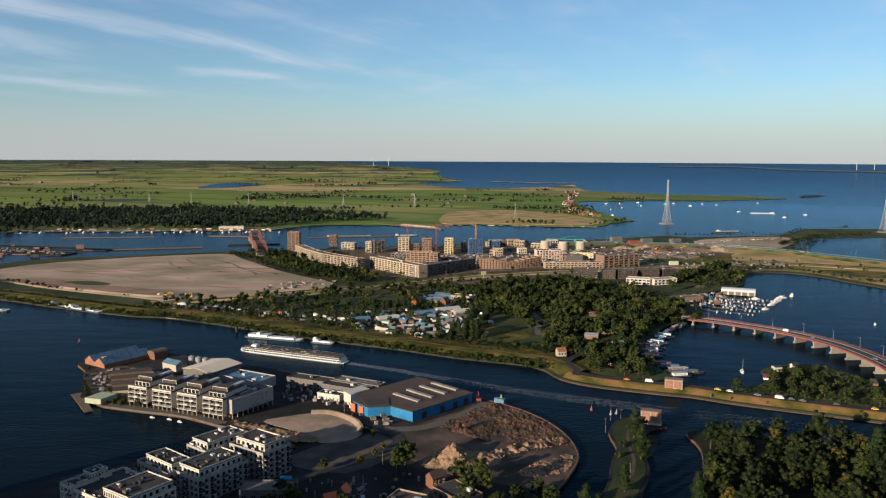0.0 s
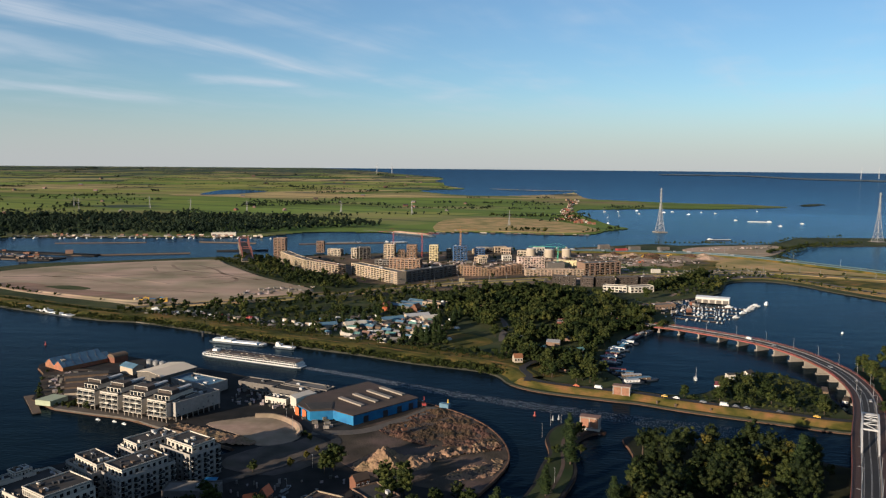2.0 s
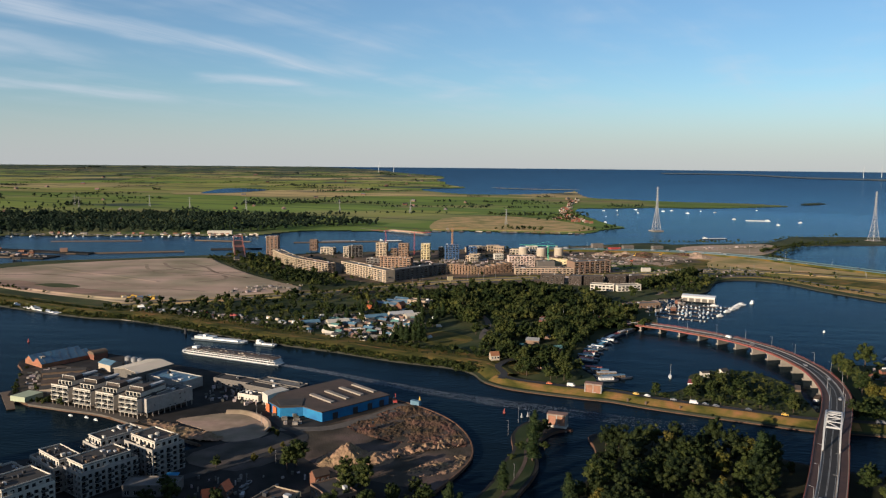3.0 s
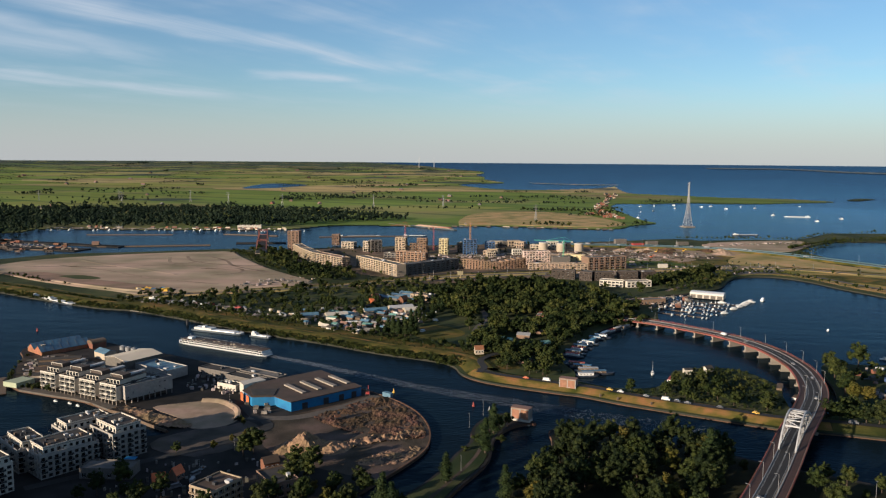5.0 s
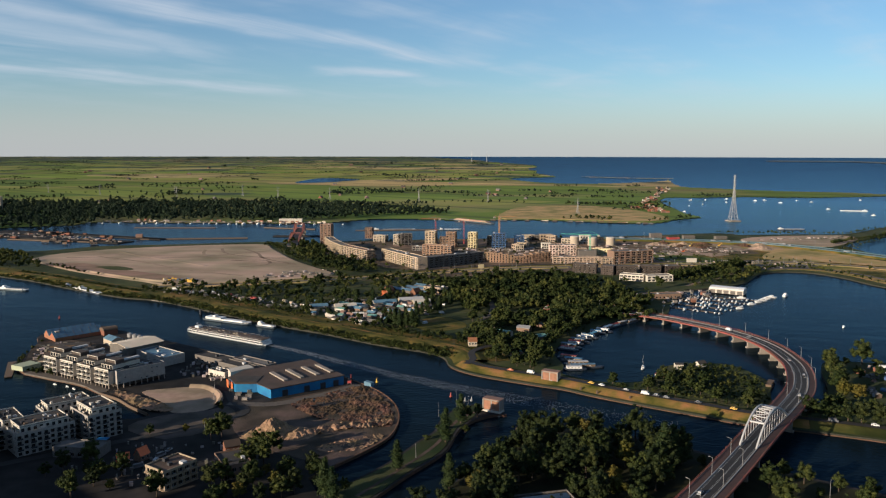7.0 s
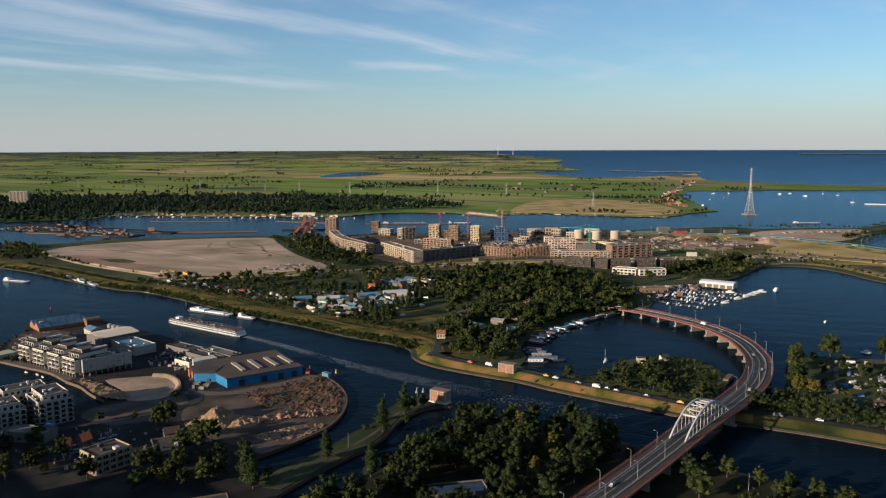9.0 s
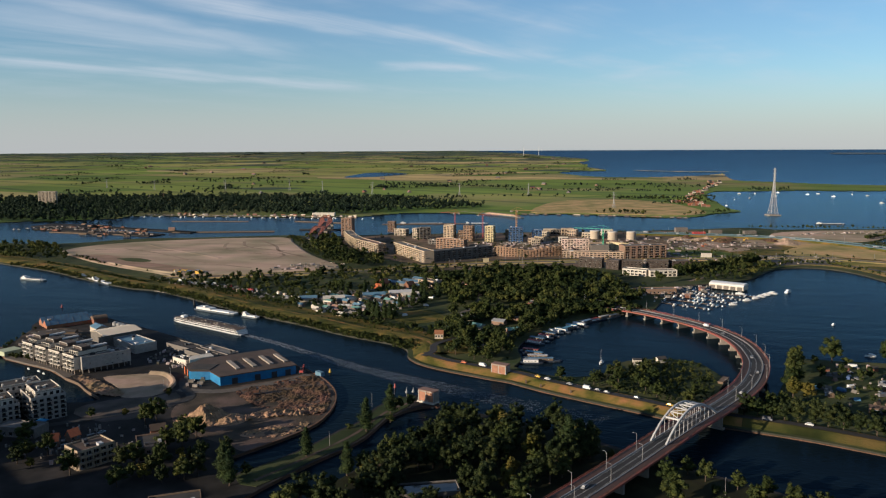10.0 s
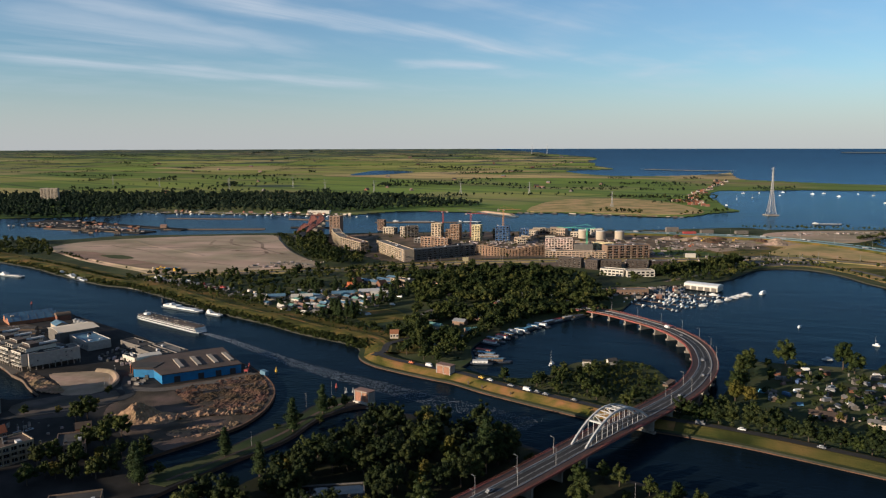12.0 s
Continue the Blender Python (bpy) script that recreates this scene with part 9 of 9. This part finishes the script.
# ---- islet and bay details ----
gable_house("islet_house", "white flat house on the islet shore", "house", 253, 588, 1.2, 10, 6, 5, 4, 0.5, WHITE, ROOF_DARK, "islet houses")
gable_house("islet_house", "white gabled house on the islet shore", "house", 270, 598, 1.2, 35, 7, 5, 2.8, 1.8, WHITE, ROOF_DARK, "islet houses")
houseboat(238, 570, 70, 18, "reddish houseboat at the islet", RED_PAINT)
houseboat(312, 560, 70, 22, "brown work boat at the islet", TIMBER)
houseboat(316, 536, 60, 16, "brown work boat at the islet", TIMBER)
for x, y, m_ in ((-324, 659, RED_PAINT), (97, 492, RED_PAINT), (39.5, 514, YELLOW_PAINT), (108, 484, GALV), (112, 486, GALV)):
    ob = thing("buoy", x, y, 0, 0, "floating navigation buoy on the canal", "buoy", "navigation buoys")
    part("float", Shape().tube((0, 0, -0.3), (0, 0, 0.8), 1.0, 0.9, 10), m_, ob)
    part("top_mark", Shape().tube((0, 0, 0.8), (0, 0, 3.2), 0.6, 0.15, 8), m_, ob)
# harbour post, jetty and masts
lone("jetty", Shape().beam((-291, 763, 0.6), (-250, 749, 0.6), 2.2, 0.5), CONCRETE, "thin concrete jetty at the dike", "jetty")
lone("dolphin_post", Shape().tube((-198, 704, -1), (-198, 704, 5), 1.2, 1.2, 10), DARK_STEEL, "dark steel mooring dolphin", "post")
for x, y, h in ((105, 468, 10), (98, 446, 9), (99, 380, 8), (112, 472, 6), (300, 372, 9), (336, 356, 9), (390, 330, 9), (-60, 466, 8), (-53, 452, 8), (-47, 440, 8), (-34, 360, 7), (-28, 392, 7)):
    ob = thing("lamp_post", x, y, 1.6, rng.uniform(0, 360), "slim pale lamp post beside the path", "lamp post", "path lamps")
    part("pole", Shape().tube((0, 0, 0), (0, 0, h), 0.10, 0.06, 8), GALV, ob)
    part("lantern", Shape().box(0.3, 0, h - 0.1, 0.8, 0.25, 0.16), GALV, ob)
# masts and signs along the tramway
for i in range(40):
    k = int(12 + i * 0.85)
    if k >= len(RAIL):
        break
    x, y = offset_line(RAIL, -9 if i % 2 else 9)[k]
    ob = thing("tram_mast", x, y, 2.2, 0, "slim tramway mast with a bracket", "mast", "tramway masts")
    part("pole", Shape().tube((0, 0, 0), (0, 0, 9), 0.16, 0.1, 6), GALV, ob)
    part("bracket", Shape().beam((0, -2.5, 7.6), (0, 2.5, 7.6), 0.12), GALV, ob)
lone("site_billboard", Shape().box(38, 1035, 6, 8, 0.5, 5, 30).box(38, 1035, 1.6, 0.6, 0.4, 5, 30), YELLOWB, "blank yellowish billboard by the tramway", "billboard")
lone("site_billboard", Shape().box(330, 1185, 1.6, 14, 4, 6, 10), WHITE, "white cabin block by the road", "cabin")
# noise screens and lamp masts of the eastern road
for side in (-11, 11):
    ribbon("noise_screen", offset_line(ROAD_E, side), [(0, 4.6, 0), (0, 6.2, 0), (0.2, 6.2, 0), (0.2, 4.6, 0)], [mat("pale_blue_screen", (0.09, 0.15, 0.17), (0.07, 0.12, 0.14), 0.3, 0.4)], "pale blue glazed noise screen along the road", "screen")
for i in range(4, len(ROAD_E), 3):
    x, y = ROAD_E[i]
    ob = thing("road_lamp", x, y, 4.8, 0, "tall road lamp on the approach road", "lamp post", "road lamps")
    part("pole", Shape().tube((0, 0, 0), (0, 0, 12), 0.2, 0.1, 6), GALV, ob)
    part("arm", Shape().beam((-1.5, 0, 12), (1.5, 0, 12), 0.15), GALV, ob)
for i in range(30):
    i0 = rng.randrange(len(ROAD_E) - 1)
    x, y = offset_line(ROAD_E, rng.choice((-5, 5)))[i0]
    car(x + rng.uniform(-8, 8), y, 4.85, rng.uniform(-40, 10), rng.choice(("car", "van", "truck")), "traffic standing on the approach road", None, "traffic on the approach road")


# ---- spoil heaps and site plant ----
def heap(x, y, z, r, h, material, label, seed, group="spoil heaps"):
    s, n, m = Shape(), 40, 18
    vs = []
    for i in range(m + 1):
        for j in range(n):
            a, f = 2 * math.pi * j / n, i / m
            q = r * f * (1 + 0.22 * noise.noise(Vector((math.cos(a) * 1.5, math.sin(a) * 1.5, seed))))
            k = noise.fractal(Vector((q * math.cos(a) * 0.30, q * math.sin(a) * 0.30, seed * 3.3)), 1.0, 2.0, 4)
            vs.append((q * math.cos(a), q * math.sin(a), max(-0.3, h * (1 - f) ** 1.05 * (1 + 0.42 * k * (0.35 + f)) + 0.35 * k - 0.3 * f)))
    fs = [(i * n + j, i * n + (j + 1) % n, (i + 1) * n + (j + 1) % n, (i + 1) * n + j)[::-1] for i in range(m) for j in range(n)]
    s.add(vs, fs)
    return lone("spoil_mound", s, material, label, "heap", group, at=pose(x, y, z, 0, 0, 0))


heap(9, 401, 1.5, 15, 9.5, HEAP_SAND, "tall heap of pale sand and rubble", 1.0)
heap(25, 402, 1.5, 12, 3.6, HEAP_SAND, "spreading heap of pale sand and rubble", 2.0)
heap(0, 396, 1.5, 9, 3, HEAP_SAND, "low spill of pale sand", 3.0)
for i in range(12):
    heap(rng.uniform(280, 470), rng.uniform(1370, 1430), 1.5, rng.uniform(10, 24), rng.uniform(3, 7), rng.choice((SAND2, EARTH)), "broad spoil heap on the far building ground", 5.0 + i, "far spoil heaps")
lumpy("ground_far_site", smooth_line([(300, 1240), (320, 1300), (300, 1360), (340, 1440), (460, 1440), (520, 1400), (430, 1340), (380, 1260)], 3, True), 1.4, 2.0, 3.0, SAND2, "rutted sandy ground of the far building site", 0.03)


def excavator(x, y, z, turn, material, label):
    ob = thing("excavator", x, y, z, turn, label, "excavator", "excavators")
    for e in (-1, 1):
        part("track", Shape().box(0, e * 1.2, 0, 4.2, 0.7, 0.9, taper=0.9), DARK_STEEL, ob)
    part("body", Shape().box(-0.4, 0, 0.9, 3.6, 2.6, 1.3), material, ob)
    part("cab", Shape().box(0.6, 0.7, 2.2, 1.6, 1.1, 1.5, taper=0.85), GLASS, ob)
    part("boom", Shape().beam((1.0, -0.4, 2.0), (4.2, -0.4, 5.2), 0.5), material, ob)
    part("stick", Shape().beam((4.2, -0.4, 5.2), (6.6, -0.4, 2.0), 0.4), material, ob)
    part("bucket", Shape().box(6.6, -0.4, 1.0, 1.1, 1.2, 1.0, taper=0.8), DARK_STEEL, ob)


for x, y, t, m_ in ((16, 450, 30, RUST), (24, 500, 100, RED_PAINT), (400, 1400, 0, YELLOW_PAINT), (350, 1380, 60, YELLOW_PAINT), (-330, 872, 20, YELLOW_PAINT), (330, 1300, 20, ORANGE_PAINT)):
    excavator(x, y, 2.4, t, m_, "tracked excavator standing on the building ground")
lone("site_container", Shape().box(38, 500, 1.6, 7, 3, 3, -30), ROOF_BLUE, "pale blue site container on the point", "container", "site containers")
for i in range(16):
    lone("site_container", Shape().box(rng.uniform(-340, -300), rng.uniform(868, 884), 2.5, 6, 2.5, 2.6, rng.uniform(-30, 30)), rng.choice((WHITE, BLUE_PAINT, GREYBRICK, YELLOW_PAINT)), "steel site container by the sand plain", "container", "site containers")
for i in range(34):
    lone("rubble_mound" if i % 2 else "material_stack", Shape().box(rng.uniform(-205, -150), rng.uniform(955, 1000), 1.6, rng.uniform(2, 6), rng.uniform(1, 3), rng.uniform(0.6, 1.6), rng.uniform(0, 180), taper=0.8), rng.choice((CONCRETE, SAND2, WHITE, TIMBER)), "stacked building material beside the sand plain", "stack", "material stacks")
for i in range(18):
    car(rng.uniform(-70, -20), rng.uniform(500, 530), 1.62, rng.uniform(0, 180), rng.choice(("car", "van")), "vehicle parked between the sheds", None, "cars between the sheds")
for i in range(40):
    x, y = rng.uniform(-110, 10), rng.uniform(330, 372)
    if inside([(-66, 352), (-30, 372), (0, 320), (-40, 312), (-76, 330)], [x], [y])[0]:
        car(x, y, 1.62, rng.uniform(0, 180), rng.choice(("car", "van")), "car parked in the shaded street", None, "cars in the quarter")
for x, y, t in ((-180, 464, -18), (-168, 461, -22), (-160, 457, -26)):
    boat(x, y, t, 3.4, "small pale boat moored at the basin quay", "boats in the basin")

# long boat sheds packed in the yard behind the dike
for i, (x, y) in enumerate(scatter(BOATYARD, 46, 8.2, 97)):
    roof = rng.choices((WHITE, GALV, ROOF_BLUE, TEAL, TILE_BROWN, ROOF_GREY, ROOF_DARK), (3, 3, 3, 2.5, 2.5, 3, 2))[0]
    gable_house("boat_shed", "low boat shed with a pale sheet roof", "shed", x, y, 1.5, rng.choice((-22, -22, 68)) + rng.uniform(-7, 7), rng.uniform(6, 13), rng.uniform(3.5, 6), rng.uniform(1.8, 2.8), rng.uniform(0.9, 1.8), rng.choice((CREAM, WHITE, TIMBER, GREYBRICK)), roof, "boatyard sheds")
building("brick_school", "low pale brick building among the trees", "building", 12, 857, 1.6, -20, 26, 12, 8, 2, 8, 3, BEIGE, ROOF_GREY, sides="S", win=(0.5, 0.5), units=2)

# strewn building materials, cabins and vehicles, past counting
def clutter(name, outline, n, seed, label, low=0.8, high=6.0, z=1.6):
    r, s = random.Random(seed), Shape()
    for x, y in scatter(outline, n, 3.0, seed):
        s.box(x, y, z, r.uniform(low, high), r.uniform(low, high * 0.5), r.uniform(0.5, 2.6), r.choice((20, 30, 110)) + r.uniform(-15, 15))
    return lone(name, s, CLUTTER, label, "clutter", kind="stuff")


clutter("site_clutter", [(60, 1165), (130, 1160), (300, 1170), (320, 1260), (310, 1430), (100, 1330), (-80, 1240), (-100, 1210), (0, 1195)], 330, 3, "strewn building materials and cabins of the new quarter", 1.5, 9)
clutter("street_clutter", [(150, 1085), (300, 1110), (310, 1150), (200, 1118)], 60, 4, "parked vehicles and cabins beside the tramway", 2, 6)
clutter("sand_clutter", [(-200, 985), (-160, 960), (-175, 940), (-230, 915), (-235, 940)], 40, 5, "stacked pipes and cabins at the edge of the sand", 1, 7, 2.6)
clutter("yard_clutter", [(-232, 502), (-214, 496), (-196, 510), (-190, 540), (-214, 560), (-250, 570), (-262, 555), (-248, 526)], 80, 6, "crates, timber and scrap on the quay yard", 0.8, 5)
clutter("street_litter", [(-84, 338), (-30, 312), (0, 360), (-14, 384), (-44, 378), (-70, 366)], 55, 17, "bicycles, crates, bins and cars in the shaded streets", 0.5, 2.0, 1.62)
clutter("lane_clutter", [(-108, 500), (-60, 486), (-40, 452), (-28, 452), (-48, 494), (-90, 530), (-112, 540)], 70, 7, "crates and containers beside the halls", 0.8, 4)
clutter("garden_clutter", [(-118, 735), (-70, 716), (-27, 700), (28, 690), (26, 770), (12, 835), (-50, 822), (-105, 780)], 160, 8, "small sheds, boats and trailers of the gardens", 1.5, 5)
clutter("dike_clutter", [(-300, 800), (-180, 765), (-140, 742), (-130, 760), (-200, 800), (-290, 825)], 90, 9, "trailers and stored goods behind the dike", 1.5, 5)
clutter("camp_clutter", [(366, 520), (392, 512), (450, 495), (475, 520), (475, 620), (400, 622), (372, 600)], 80, 10, "small vehicles and tents of the campsite", 0.7, 2.4)
clutter("marina_clutter", [(215, 880), (300, 930), (330, 950), (318, 905), (270, 850), (230, 840)], 80, 11, "parked cars and stored boats behind the marina", 2, 5)
clutter("tram_yard_clutter", [(300, 1150), (400, 1130), (470, 1150), (505, 1180), (508, 1220), (430, 1222), (330, 1195)], 90, 14, "vehicles, kiosks and stacks of the tramway yard", 1.0, 4.5, 1.78)
clutter("works_clutter", [(300, 1330), (360, 1300), (440, 1310), (420, 1375), (350, 1405), (290, 1405)], 50, 15, "yellowish containers, pipes and cabins on the building ground", 1.0, 6.5, 1.75)
clutter("lake_sand_clutter", [(470, 1500), (520, 1545), (630, 1590), (660, 1600), (640, 1570), (540, 1520)], 50, 16, "boats, cabins and stacks along the lake sand", 1.5, 7, 2.4)
clutter("lock_clutter", [(-980, 1260), (-860, 1290), (-640, 1235), (-640, 1265), (-800, 1320), (-960, 1345)], 110, 12, "pontoons, stacks and work boats at the lock", 1.5, 6, 1.8)
clutter("shore_clutter", [(-945, 1610), (-754, 1634), (-498, 1676), (-430, 1698), (-430, 1712), (-498, 1692), (-754, 1652), (-940, 1632)], 150, 13, "small boats and huts on the far shore", 2, 8, 1.0)
